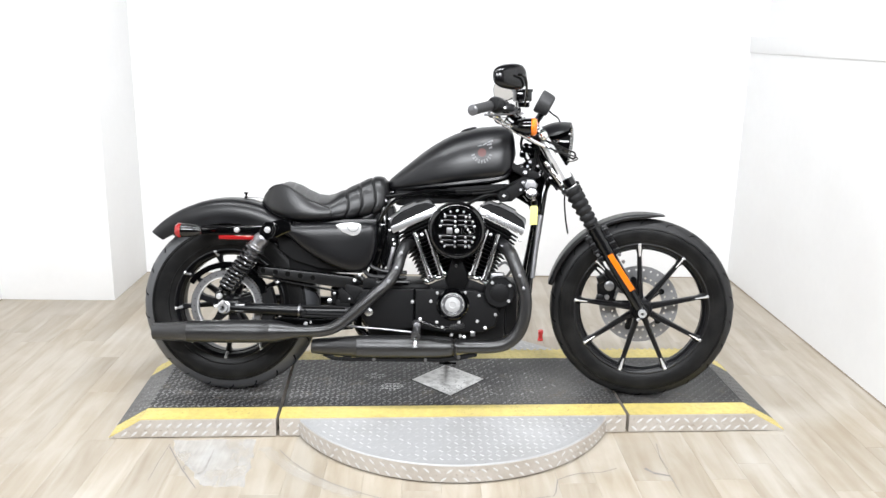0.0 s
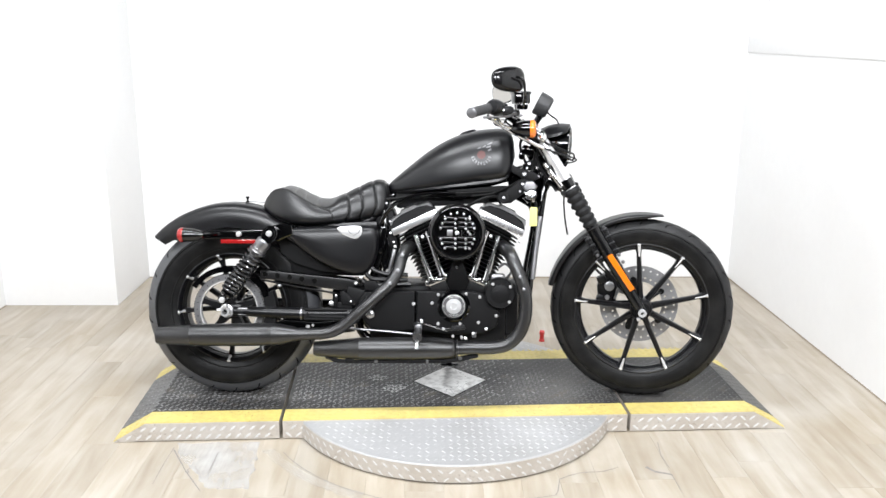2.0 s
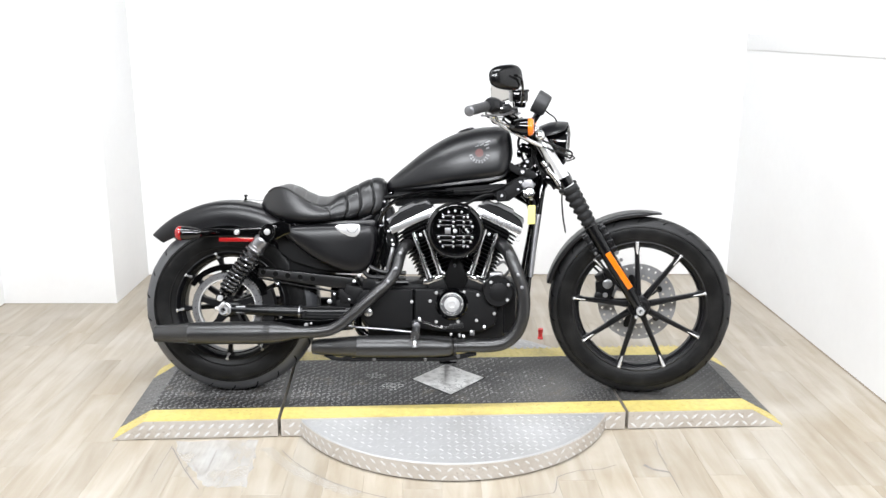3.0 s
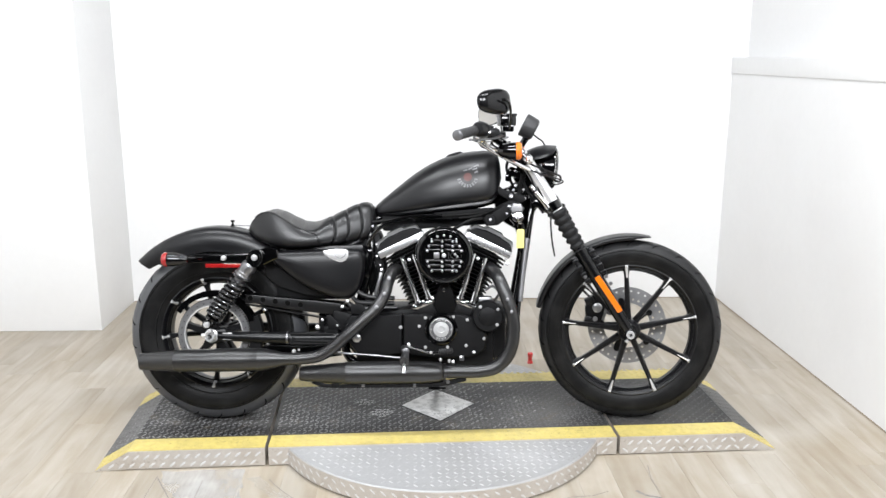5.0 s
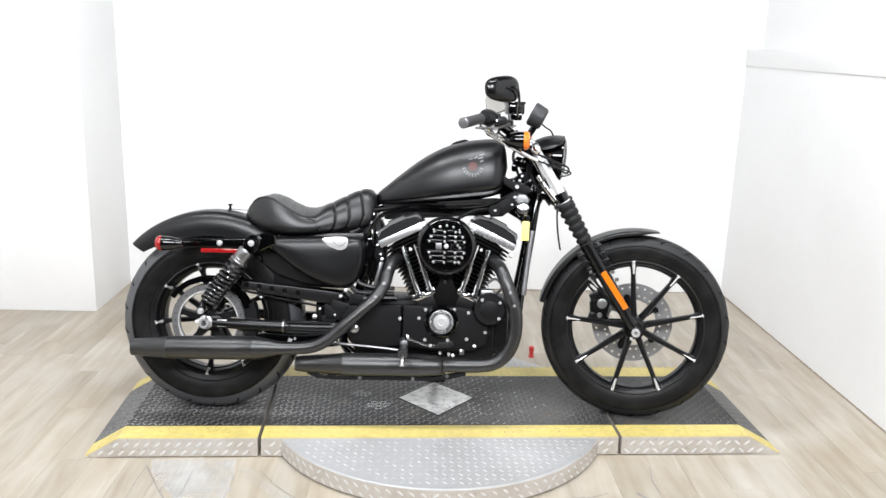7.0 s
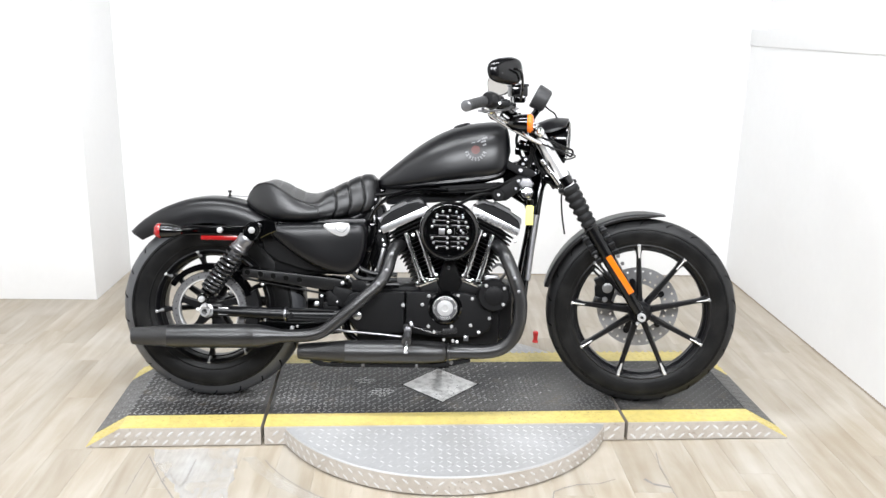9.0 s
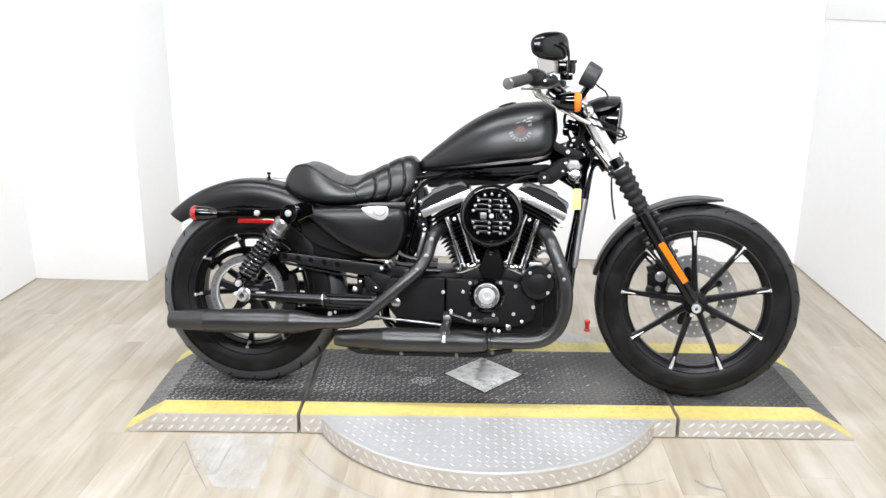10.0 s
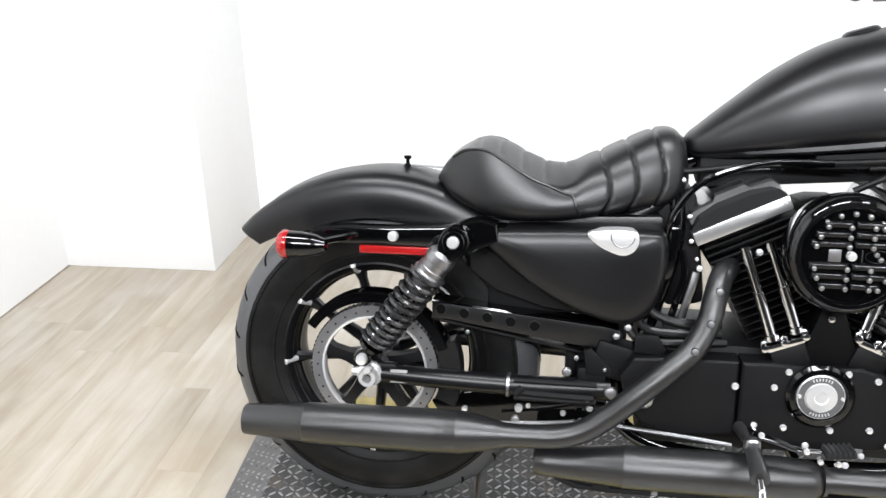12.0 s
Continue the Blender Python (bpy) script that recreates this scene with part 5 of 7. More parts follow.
add_box(bm, (-0.40, 0.0, 0.53), (0.28, 0.17, 0.17), 0.02)
part("battery_box", bm, CAST, bike)
bm = B_()
axis = Vector((-0.5, 0, 0.866))
add_cyl(bm, Vector((0.8705, 0, 0)) + axis * 0.905, Vector((0.8705, 0, 0)) + axis * 1.07, 0.032, None, 28, 0.004)
add_box(bm, (0.352, 0, 0.795), (0.12, 0.05, 0.075), 0.012, Matrix.Rotation(radians(28), 3, "Y"))
part("steering_head", bm, GLOSS, bike)

# dark tanks and boxes that fill the frame
bm = B_()
add_box(bm, (-0.185, 0.0, 0.58), (0.075, 0.15, 0.22), 0.02, Matrix.Rotation(radians(-8), 3, "Y"))
part("oil_tank", bm, WRINKLE, bike)
bm = B_()
add_box(bm, (0.05, 0.0, 0.735), (0.42, 0.09, 0.06), 0.015, Matrix.Rotation(radians(-4), 3, "Y"))
part("backbone_cover", bm, CAST, bike)
bm = B_()
add_box(bm, (0.066, 0.0, 0.615), (0.10, 0.13, 0.13), 0.03)
part("intake", bm, WRINKLE, bike)
bm = B_()
add_plate(bm, [(0.25, 0.80), (0.31, 0.86), (0.385, 0.87), (0.40, 0.80), (0.385, 0.70), (0.355, 0.64), (0.33, 0.70), (0.27, 0.735)], -0.030, 0.030, 0.008)
part("neck_gusset", bm, GLOSS, bike)
bm = B_()
add_box(bm, (-0.385, 0.0, 0.625), (0.33, 0.20, 0.03), 0.01, Matrix.Rotation(radians(-2), 3, "Y"))
part("seat_pan", bm, SATIN, bike)

# ---- engine ----
FIN = surface("matt_black_cylinder_coating", (0.0022, 0.0022, 0.0024), 0.5, grain=0.3, scale=500, bump=0.3, bump_scale=900, spec=0.10)
BRIGHT_BAND = surface("satin_bright_band", (0.60, 0.60, 0.605), 0.28, metal=0.9, grain=0.08, scale=300, bump=0.08, bump_scale=900)
bm = B_()
add_box(bm, (0.0, 0, 0.315), (0.50, 0.24, 0.21), 0.03)
add_box(bm, (0.215, 0, 0.33), (0.16, 0.20, 0.20), 0.03)
engine = part("engine_case", bm, WRINKLE, bike, "wrinkle-black air-cooled V-twin engine case")
bm = B_()
add_plate(bm, [(-0.076, 0.402), (-0.02, 0.404), (0.06, 0.402), (0.12, 0.404), (0.17, 0.392), (0.205, 0.36), (0.222, 0.32), (0.210, 0.275), (0.165, 0.252), (0.06, 0.246), (-0.076, 0.262)], -0.170, -0.110, 0.010, 3)
cam_cover = part("cam_cover", bm, WRINKLE, bike, "black cam cover with bright screws")
bm = B_()
add_plate(bm, [(-0.080, 0.402), (-0.20, 0.400), (-0.262, 0.396), (-0.285, 0.36), (-0.275, 0.31), (-0.24, 0.268), (-0.18, 0.254), (-0.080, 0.262)], -0.166, -0.105, 0.008, 3)
part("sprocket_cover", bm, WRINKLE, bike, "plain black sprocket cover")
bm = B_()
add_ring(bm, Vector((0.057, 0, 0.351)), [(0.058, -0.165), (0.058, -0.174), (0.052, -0.180), (0.044, -0.181), (0.041, -0.174), (0.041, -0.165)], 48)
timer = part("timer_ring", bm, GLOSS, bike)
bm = B_()
add_lathe(bm, [(0.0405, 0.0), (0.0405, 0.006), (0.038, 0.0075), (0.0265, 0.0075), (0.025, 0.0105), (0.012, 0.0115), (0.0105, 0.0095), (0, 0.0095)], (0, -1, 0), (0.057, -0.171, 0.351), 48)
part("timer_cover", bm, WHITE_METAL, timer, "round brushed aluminium timer cover")
bm = B_()
add_ring(bm, Vector((0.057, 0, 0.351)), [(0.0385, -0.1785), (0.0385, -0.1792), (0.0275, -0.1792), (0.0275, -0.1785)], 48)
part("timer_band", bm, SHOCK_CUP, timer, "dark engraved band")
bm = B_()
for i in range(40):
    a = 9 * i
    if 60 < a % 180 < 120:
        p = polar(Vector((0.057, 0, 0.351)), 0.0330, a, -0.1796)
        d = Vector((math.cos(radians(a)), 0, math.sin(radians(a))))
        add_box(bm, p, (0.0052, 0.0008, 0.0022), 0.0002, d.to_track_quat("X", "Z").to_matrix())
tagged(part("engraved_lettering", bm, WHITE_METAL, timer), kind="stuff")
bolts("cover_screw", [(0.100, -0.170, 0.394), (0.002, -0.170, 0.391), (0.145, -0.170, 0.293), (0.002, -0.170, 0.287), (-0.020, -0.170, 0.361), (0.149, -0.170, 0.384), (0.208, -0.170, 0.318), (0.080, -0.170, 0.288),
                      (-0.085, -0.166, 0.357, 0.0068), (0.093, -0.178, 0.351, 0.004), (0.021, -0.178, 0.351, 0.004)], BRIGHT, cam_cover, "", r=0.0062)

bm = B_()
add_lathe(bm, [(0.0155, 0.0), (0.0150, 0.004), (0.010, 0.007), (0.0, 0.008)], (0, -1, 0), (-0.240, -0.165, 0.318), 24)
part("cover_boss", bm, ALU, cam_cover, "bright round boss on the cover")
bolts("linkage_bolt", [(-0.056, -0.205, 0.303, 0.0055), (0.032, -0.205, 0.272, 0.006), (0.126, -0.200, 0.258, 0.0055), (0.172, -0.185, 0.272, 0.006), (0.099, -0.21, 0.243, 0.006), (0.085, -0.21, 0.243, 0.004)], BRIGHT, bike, "bright bolt head", (0, -1, 0.2))
bm = B_()
add_lathe(bm, [(0.0, 0.07), (0.050, 0.07), (0.054, 0.064), (0.054, 0.004), (0.050, 0.0), (0, 0)], (0, -1, 0), (0.220, -0.125, 0.399), 40)
add_lathe(bm, [(0.032, 0.0), (0.032, 0.003), (0.030, 0.004), (0, 0.004)], (0, -1, 0), (0.220, -0.195, 0.399), 32)
round_cover = part("front_cover", bm, WRINKLE, bike, "round black cover with three screws")
bolts("cover_screw", [tuple(polar(Vector((0.220, 0, 0.399)), 0.043, a, -0.195)) for a in (128, 36, -42)], BRIGHT, round_cover, "", r=0.006)

bolts("head_bolt", [(-0.155, -0.115, 0.556, 0.006), (-0.160, -0.112, 0.572, 0.004), (-0.172, -0.110, 0.604, 0.0045), (0.292, -0.115, 0.578, 0.006), (0.288, -0.112, 0.594, 0.004), (0.1875, -0.122, 0.5968, 0.0065), (-0.0564, -0.122, 0.5923, 0.0065)], BRIGHT, bike, "bright head bolt", (0, -1, 0.1), 0.0065, 0.008)
bm = B_()
add_tube(bm, [(-0.158, -0.100, 0.545), (-0.163, -0.102, 0.520), (-0.172, -0.102, 0.485), (-0.178, -0.100, 0.455)], 0.0075, 10, 5, flat=0.5)
part("rear_bracket", bm, ALU, bike, "bare metal bracket strip behind the rear cylinder")

# lower front clutter: breather block and bracket
bm = B_()
add_box(bm, (0.215, -0.12, 0.445), (0.05, 0.05, 0.035), 0.008)
add_tube(bm, [(0.24, -0.13, 0.44), (0.262, -0.14, 0.475), (0.240, -0.14, 0.50), (0.215, -0.13, 0.485)], 0.005, 8, 5)
part("oil_switch", bm, STEEL, bike)


def cylinder(ang, s, head_dx):
    """One cylinder with its fins, head, rocker box and pushrods. ang: lean from upright; s: +1 to the front."""
    o = Vector((0.070, 0, 0.330))
    up = Vector((math.sin(radians(ang)), 0, math.cos(radians(ang))))
    al = Vector((up.z, 0, -up.x))
    rot = Matrix((al, (0, 1, 0), up)).transposed()
    bm = B_()
    add_cyl(bm, o + up * 0.07, o + up * 0.26, 0.060, None, 32)
    add_box(bm, o + up * 0.295, (0.13, 0.16, 0.075), 0.015, rot)
    cyl = part("cylinder", bm, FIN, bike, "black finned engine cylinder")
    for k in range(13):
        h = 0.105 + 0.0142 * k
        grow = 1.0 if k < 9 else 1.05
        bm = B_()
        add_box(bm, o + up * h, (0.150 * grow, 0.185 * grow, 0.0038), 0.0016, rot, 1)
        part("fin", bm, FIN, cyl)
    for k in range(3):
        bm = B_()
        add_box(bm, o + up * (0.297 + 0.0135 * k), (0.172, 0.205, 0.0055), 0.002, rot, 1)
        part("head_fin", bm, FIN, cyl)
    # rocker box: bright lower band, dark upper, polished top
    bm = B_()
    add_box(bm, o + up * 0.350 + al * head_dx, (0.176, 0.215, 0.026), 0.004, rot)
    rb = part("rocker_box", bm, BRIGHT_BAND, bike, "rocker box with a bright machined lower band")
    bm = B_()
    secs = []
    for u, h0 in ((-0.086, 0.004), (-0.080, 0.013), (-0.066, 0.025), (-0.030, 0.033), (0.030, 0.033), (0.066, 0.025), (0.080, 0.013), (0.086, 0.004)):
        base = o + al * (head_dx + u) + up * 0.363
        secs.append([base + Vector((0, y, 0)) + up * (h0 * f) for y, f in ((-0.104, 0), (-0.103, 0.75), (-0.096, 1.0), (0.096, 1.0), (0.103, 0.75), (0.104, 0))])
    add_loft(bm, secs)
    part("rocker_cover", bm, CAST, rb, "dark cast rocker cover", smooth=25)
    bm = B_()
    secs = []
    for u, h0, h1 in ((-0.082, 0.006, 0.024), (-0.074, 0.012, 0.036), (-0.034, 0.022, 0.040), (-0.027, 0.022, 0.0485), (0.027, 0.022, 0.0485), (0.034, 0.022, 0.040), (0.074, 0.012, 0.036), (0.082, 0.006, 0.024)):
        base = o + al * (head_dx + u) + up * 0.363
        secs.append([base + Vector((0, y, 0)) + up * z for y, z in ((-0.092, h0), (-0.093, h1 - 0.004), (-0.086, h1), (0.086, h1), (0.093, h1 - 0.004), (0.092, h0))])
    add_loft(bm, secs)
    part("rocker_top", bm, ALU, rb, "polished top of the rocker box", smooth=25)
    return o, up, al


cylinder(-25.5, -1, -0.006)
cylinder(25.5, 1, 0.006)

PUSH = (((-0.082, 0.600), (-0.024, 0.438)), ((-0.041, 0.612), (0.016, 0.455)), ((0.174, 0.615), (0.124, 0.455)), ((0.214, 0.598), (0.168, 0.438)))
for (x0, z0), (x1, z1) in PUSH:
    bm = B_()
    p, q = Vector((x0, -0.125, z0)), Vector((x1, -0.140, z1))
    d = (q - p)
    add_lathe(bm, [(0.0085, 0.0), (0.0085, d.length * 0.48), (0.0105, d.length * 0.49), (0.0105, d.length * 0.93), (0.0135, d.length * 0.94), (0.0135, d.length)], d, p, 18)
    part("pushrod_tube", bm, CHROME, bike, "chrome pushrod tube")
for cx, cz, s in ((-0.004, 0.436, -1), (0.146, 0.436, 1)):
    rot = Matrix.Rotation(radians(-s * -22), 3, "Y")
    bm = B_()
    add_box(bm, (cx, -0.140, cz), (0.066, 0.034, 0.013), 0.004, rot)
    for u in (-0.036, 0.036, 0.0):
        p = Vector((cx, -0.152, cz)) + rot @ Vector((u, 0, 0.004))
        add_bolt(bm, p, (0, -1, 0), 0.0075, 0.010)
        add_bolt(bm, p + rot @ Vector((0, 0.006, 0.002)), (0, 0, 1), 0.006, 0.010)
    tb = part("tappet_block", bm, CHROME, bike, "chrome tappet block clamp")
    bm = B_()
    add_box(bm, Vector((cx, -0.132, cz)) + rot @ Vector((0, 0, -0.026)), (0.062, 0.050, 0.040), 0.006, rot)
    part("tappet_body", bm, WRINKLE, tb)
bm = B_()
add_plate(bm, [(0.02, 0.402), (0.05, 0.50), (0.065, 0.53), (0.09, 0.50), (0.125, 0.402)], -0.150, -0.06, 0.006)
part("valley_cover", bm, FIN, bike)
bm = B_()
add_bolt(bm, (0.0665, -0.150, 0.487), (0, -1, 0), 0.0075, 0.008)
part("valley_bolt", bm, CHROME, bike)

# air cleaner
AC = Vector((0.066, 0, 0.613))
bm = B_()
add_lathe(bm, [(0.0, 0.0), (0.090, 0.0), (0.096, 0.006), (0.0995, 0.030), (0.1005, 0.050), (0.0985, 0.064), (0.0935, 0.073), (0.0870, 0.0765), (0.0815, 0.0755), (0.0785, 0.0715), (0.0770, 0.066), (0.0, 0.066)], (0, -1, 0), (AC.x, -0.150, AC.z), 72)
air = part("air_cleaner", bm, GLOSS, bike, "round gloss black air cleaner with louvred face")
bm = B_()
add_lathe(bm, [(0.050, 0), (0.060, 0.01), (0.055, 0.05), (0.0, 0.05)], (0, -1, 0), (AC.x, -0.105, AC.z), 32)
part("air_backplate", bm, WRINKLE, air)
ROWS = (0.0510, 0.0345, 0.0185, -0.0185, -0.0345, -0.0510)
rivets = [tuple(polar(AC, 0.0690, a, -0.2165)) for a in (52, 71, 90, 109, 128)]
for dz in ROWS:
    half = math.sqrt(0.072 ** 2 - dz ** 2) * 0.95
    for x0, x1 in ((-half, -0.0015), (0.0015, half)):
        bm = B_()
        secs = []
        for f, k in ((0.0, 0.10), (0.03, 0.6), (0.08, 0.92), (0.14, 1.0), (0.86, 1.0), (0.92, 0.92), (0.97, 0.6), (1.0, 0.10)):
            xx = AC.x + x0 + (x1 - x0) * f
            secs.append([Vector((xx, -0.2155, AC.z + dz + 0.0072)), Vector((xx, -0.2162 - 0.0030 * k, AC.z + dz + 0.0068)), Vector((xx, -0.2162 - 0.0072 * k, AC.z + dz + 0.0036)), Vector((xx, -0.2162 - 0.0088 * k, AC.z + dz + 0.0004)),
                         Vector((xx, -0.2162 - 0.0080 * k, AC.z + dz - 0.0030)), Vector((xx, -0.2162 - 0.0020 * k, AC.z + dz - 0.0048)), Vector((xx, -0.2155, AC.z + dz - 0.0052))])
        add_loft(bm, secs)
        part("louvre", bm, LOUVRE, air)
    rivets += [(AC.x + dx, -0.2225, AC.z + dz - 0.0030) for dx in (-half * 0.86, -0.006, 0.030, half * 0.90)]
rivets += [(AC.x + 0.038, -0.2170, AC.z + 0.004), (AC.x + 0.045, -0.2170, AC.z - 0.004)]
bolts("face_rivet", rivets, ALU, air, "", r=0.0047, h=0.0052)
bm = B_()
add_bolt(bm, (AC.x, -0.216, AC.z), (0, -1, 0), 0.0085, 0.010)
part("centre_bolt", bm, BRIGHT, air, "chrome centre bolt")
bm = B_()
add_box(bm, (AC.x - 0.0255, -0.2175, AC.z), (0.020, 0.003, 0.021), 0.002)
part("face_plate", bm, STEEL, air, "small metal plate")
bm = B_()
add_lathe(bm, [(0.0185, -0.001), (0.0195, 0.002), (0.0205, -0.001)], (0, -1, 0), (0, 0, 0), 28, closed=True)
bm.transform(Matrix.Translation((AC.x + 0.0415, -0.2165, AC.z)) @ Matrix.Diagonal((1, 1, 0.52, 1)))
add_box(bm, (AC.x + 0.0165, -0.2170, AC.z), (0.0022, 0.003, 0.020), 0.0008)
part("face_plaque", bm, SHOCK_METAL, air, "oval outline and upright bar on the face")

# exhausts
def pipe(name, pts, r, label, steps=8):
    bm = B_()
    add_tube(bm, pts, r, 24, steps)
    return part(name, bm, EXHAUST, bike, label, smooth=60)


up_pipe = pipe("rear_header", [(-0.100, -0.090, 0.556), (-0.118, -0.130, 0.545), (-0.131, -0.160, 0.512), (-0.141, -0.176, 0.474), (-0.168, -0.200, 0.430), (-0.213, -0.214, 0.388), (-0.262, -0.220, 0.343), (-0.312, -0.220, 0.298), (-0.350, -0.220, 0.272), (-0.395, -0.220, 0.258), (-0.46, -0.220, 0.2545)], 0.0210, "matt black rear exhaust header")
bolts("header_bolt", [(-0.126, -0.172, 0.530), (-0.1400, -0.1960, 0.478), (-0.166, -0.2190, 0.4345)], STEEL, up_pipe, "", (0, -1, 0.1), 0.0075, 0.006)
bm = B_()
add_lathe(bm, [(0.0210, 0.0), (0.0225, 0.040), (0.0285, 0.060), (0.0290, 0.064), (0.0365, 0.098), (0.0388, 0.118), (0.0394, 0.122), (0.0394, 0.126), (0.0386, 0.128), (0.0400, 0.17), (0.0400, 0.26), (0.0390, 0.36), (0.0375, 0.405), (0.0375, 0.410), (0.0362, 0.4115), (0.0290, 0.524), (0.0285, 0.530), (0.0255, 0.530), (0.0255, 0.48), (0.0, 0.46)],
          Vector((-0.983, 0, 0.2445)) - Vector((-0.45, 0, 0.2545)), (-0.45, -0.220, 0.2545), 48)
part("upper_muffler", bm, EXHAUST, bike, "long matt black upper muffler", smooth=40)
low_pipe = pipe("front_header", [(0.232, -0.095, 0.560), (0.248, -0.152, 0.547), (0.262, -0.190, 0.520), (0.284, -0.207, 0.465), (0.303, -0.211, 0.410), (0.309, -0.211, 0.360), (0.303, -0.210, 0.303), (0.284, -0.206, 0.256), (0.247, -0.202, 0.222), (0.200, -0.200, 0.2095), (0.13, -0.200, 0.207), (0.045, -0.200, 0.2065)], 0.0228, "matt black front exhaust header")
bolts("header_bolt", [(0.268, -0.2115, 0.508), (0.2850, -0.2290, 0.463), (0.2990, -0.2330, 0.420)], STEEL, low_pipe, "", (0, -1, 0.1), 0.0065, 0.005)
bm = B_()
add_lathe(bm, [(0.0228, -0.012), (0.0300, -0.004), (0.0325, 0.0), (0.0345, 0.010), (0.0385, 0.060), (0.0395, 0.14), (0.0395, 0.24), (0.0390, 0.325), (0.0390, 0.330), (0.0378, 0.3315), (0.0275, 0.465), (0.0245, 0.487), (0.0225, 0.489), (0.0205, 0.486), (0.0205, 0.45), (0.0, 0.44)],
          Vector((-0.43, 0, 0.199)) - Vector((0.055, 0, 0.2045)), (0.055, -0.200, 0.2045), 48)
low_muffler = part("lower_muffler", bm, EXHAUST, bike, "matt black lower muffler tucked under the engine", smooth=40)
bm = B_()
add_ring(bm, Vector((0, 0, 0)), [(0.0235, -0.004), (0.0285, -0.003), (0.0285, 0.003), (0.0235, 0.004)], 32)
bm.transform(Matrix.Translation((0.070, -0.200, 0.207)) @ Matrix.Rotation(radians(90), 4, "Z"))
add_box(bm, (0.070, -0.200, 0.176), (0.010, 0.014, 0.010), 0.003)
part("pipe_clamp", bm, EXHAUST, low_muffler)
bm = B_()
add_bolt(bm, (0.081, -0.207, 0.172), (0, -1, 0), 0.007, 0.006)
part("clamp_bolt", bm, STEEL, low_muffler)
bm = B_()
add_plate(bm, [(-0.395, 0.166), (-0.360, 0.151), (-0.30, 0.148), (0.03, 0.152), (0.082, 0.158), (0.145, 0.174), (0.145, 0.184), (0.03, 0.165), (-0.30, 0.157), (-0.352, 0.160), (-0.385, 0.174)], -0.205, -0.175, 0.003)
rail = part("muffler_rail", bm, CAST, bike, "dark bracket rail under the lower muffler")
for x, w_, mat in ((-0.31, 0.030, CAST), (-0.215, 0.012, STEEL), (-0.12, 0.040, CAST), (-0.035, 0.010, STEEL), (0.02, 0.016, CAST)):
    bm = B_()
    add_box(bm, (x, -0.196, 0.158), (w_, 0.024, 0.012), 0.003)
    part("rail_tab", bm, mat, rail)
bm = B_()
add_box(bm, (0.058, -0.16, 0.160), (0.012, 0.02, 0.020), 0.004)
part("muffler_bracket", bm, CAST, bike)

# foot controls
bm = B_()
add_tube(bm, [(-0.074, -0.175, 0.284), (-0.069, -0.215, 0.286), (-0.065, -0.240, 0.285)], 0.011, 12, 4)
add_box(bm, (-0.065, -0.250, 0.283), (0.026, 0.026, 0.032), 0.009, None, 3)
peg = part("foot_peg", bm, STEEL, bike, "steel and rubber foot peg with a bright tip")
bm = B_()
add_tube(bm, [(-0.065, -0.256, 0.279), (-0.0655, -0.295, 0.272), (-0.066, -0.332, 0.264)], lambda t: 0.0125 + 0.0035 * t, 14, 4)
part("peg_rubber", bm, SHOCK_METAL, peg)
bm = B_()
add_tube(bm, [(-0.066, -0.335, 0.262), (-0.066, -0.352, 0.252), (-0.066, -0.366, 0.236)], 0.0072, 12, 3)
part("peg_tip", bm, CHROME, peg, "bright peg tip")
bm = B_()
add_tube(bm, [(-0.505, -0.140, 0.240), (-0.42, -0.148, 0.250), (-0.335, -0.165, 0.266), (-0.25, -0.175, 0.264), (-0.16, -0.18, 0.258), (-0.085, -0.185, 0.252)], 0.0042, 10, 5)
add_cyl(bm, (-0.34, -0.165, 0.2685), (-0.295, -0.17, 0.266), 0.0075, None, 12)
rod = part("brake_rod", bm, STEEL, bike, "thin steel brake rod")
bm = B_()
add_tube(bm, [(-0.057, -0.245, 0.301), (-0.022, -0.245, 0.292), (0.010, -0.245, 0.281), (0.046, -0.245, 0.280), (0.071, -0.245, 0.284)], lambda t: 0.0075 - 0.002 * t, 12, 5, flat=0.8)
add_cyl(bm, (-0.060, -0.20, 0.288), (-0.057, -0.245, 0.301), 0.009)
pedal = part("brake_pedal", bm, GLOSS, bike, "black brake pedal")
PAD = Matrix.Rotation(radians(-7), 3, "Y")
bm = B_()
add_box(bm, (0.073, -0.252, 0.286), (0.050, 0.034, 0.013), 0.005, PAD, 2)
for k in range(6):
    add_box(bm, Vector((0.073, -0.252, 0.286)) + PAD @ Vector((-0.020 + 0.0080 * k, -0.0005, 0.002)), (0.0042, 0.037, 0.013), 0.0015, PAD)
part("pedal_pad", bm, GAITER, pedal, "ribbed rubber pedal pad")
bolts("pedal_bolt", [(0.022, -0.253, 0.283), (-0.053, -0.255, 0.307), (0.055, -0.222, 0.252), (0.085, -0.222, 0.250)], BRIGHT, bike, "", r=0.0055, h=0.006)
bm = B_()
add_box(bm, (0.130, -0.170, 0.248), (0.016, 0.004, 0.018), 0.0015)
part("label_plate", bm, PULLEY, bike, "small grey metal plate")
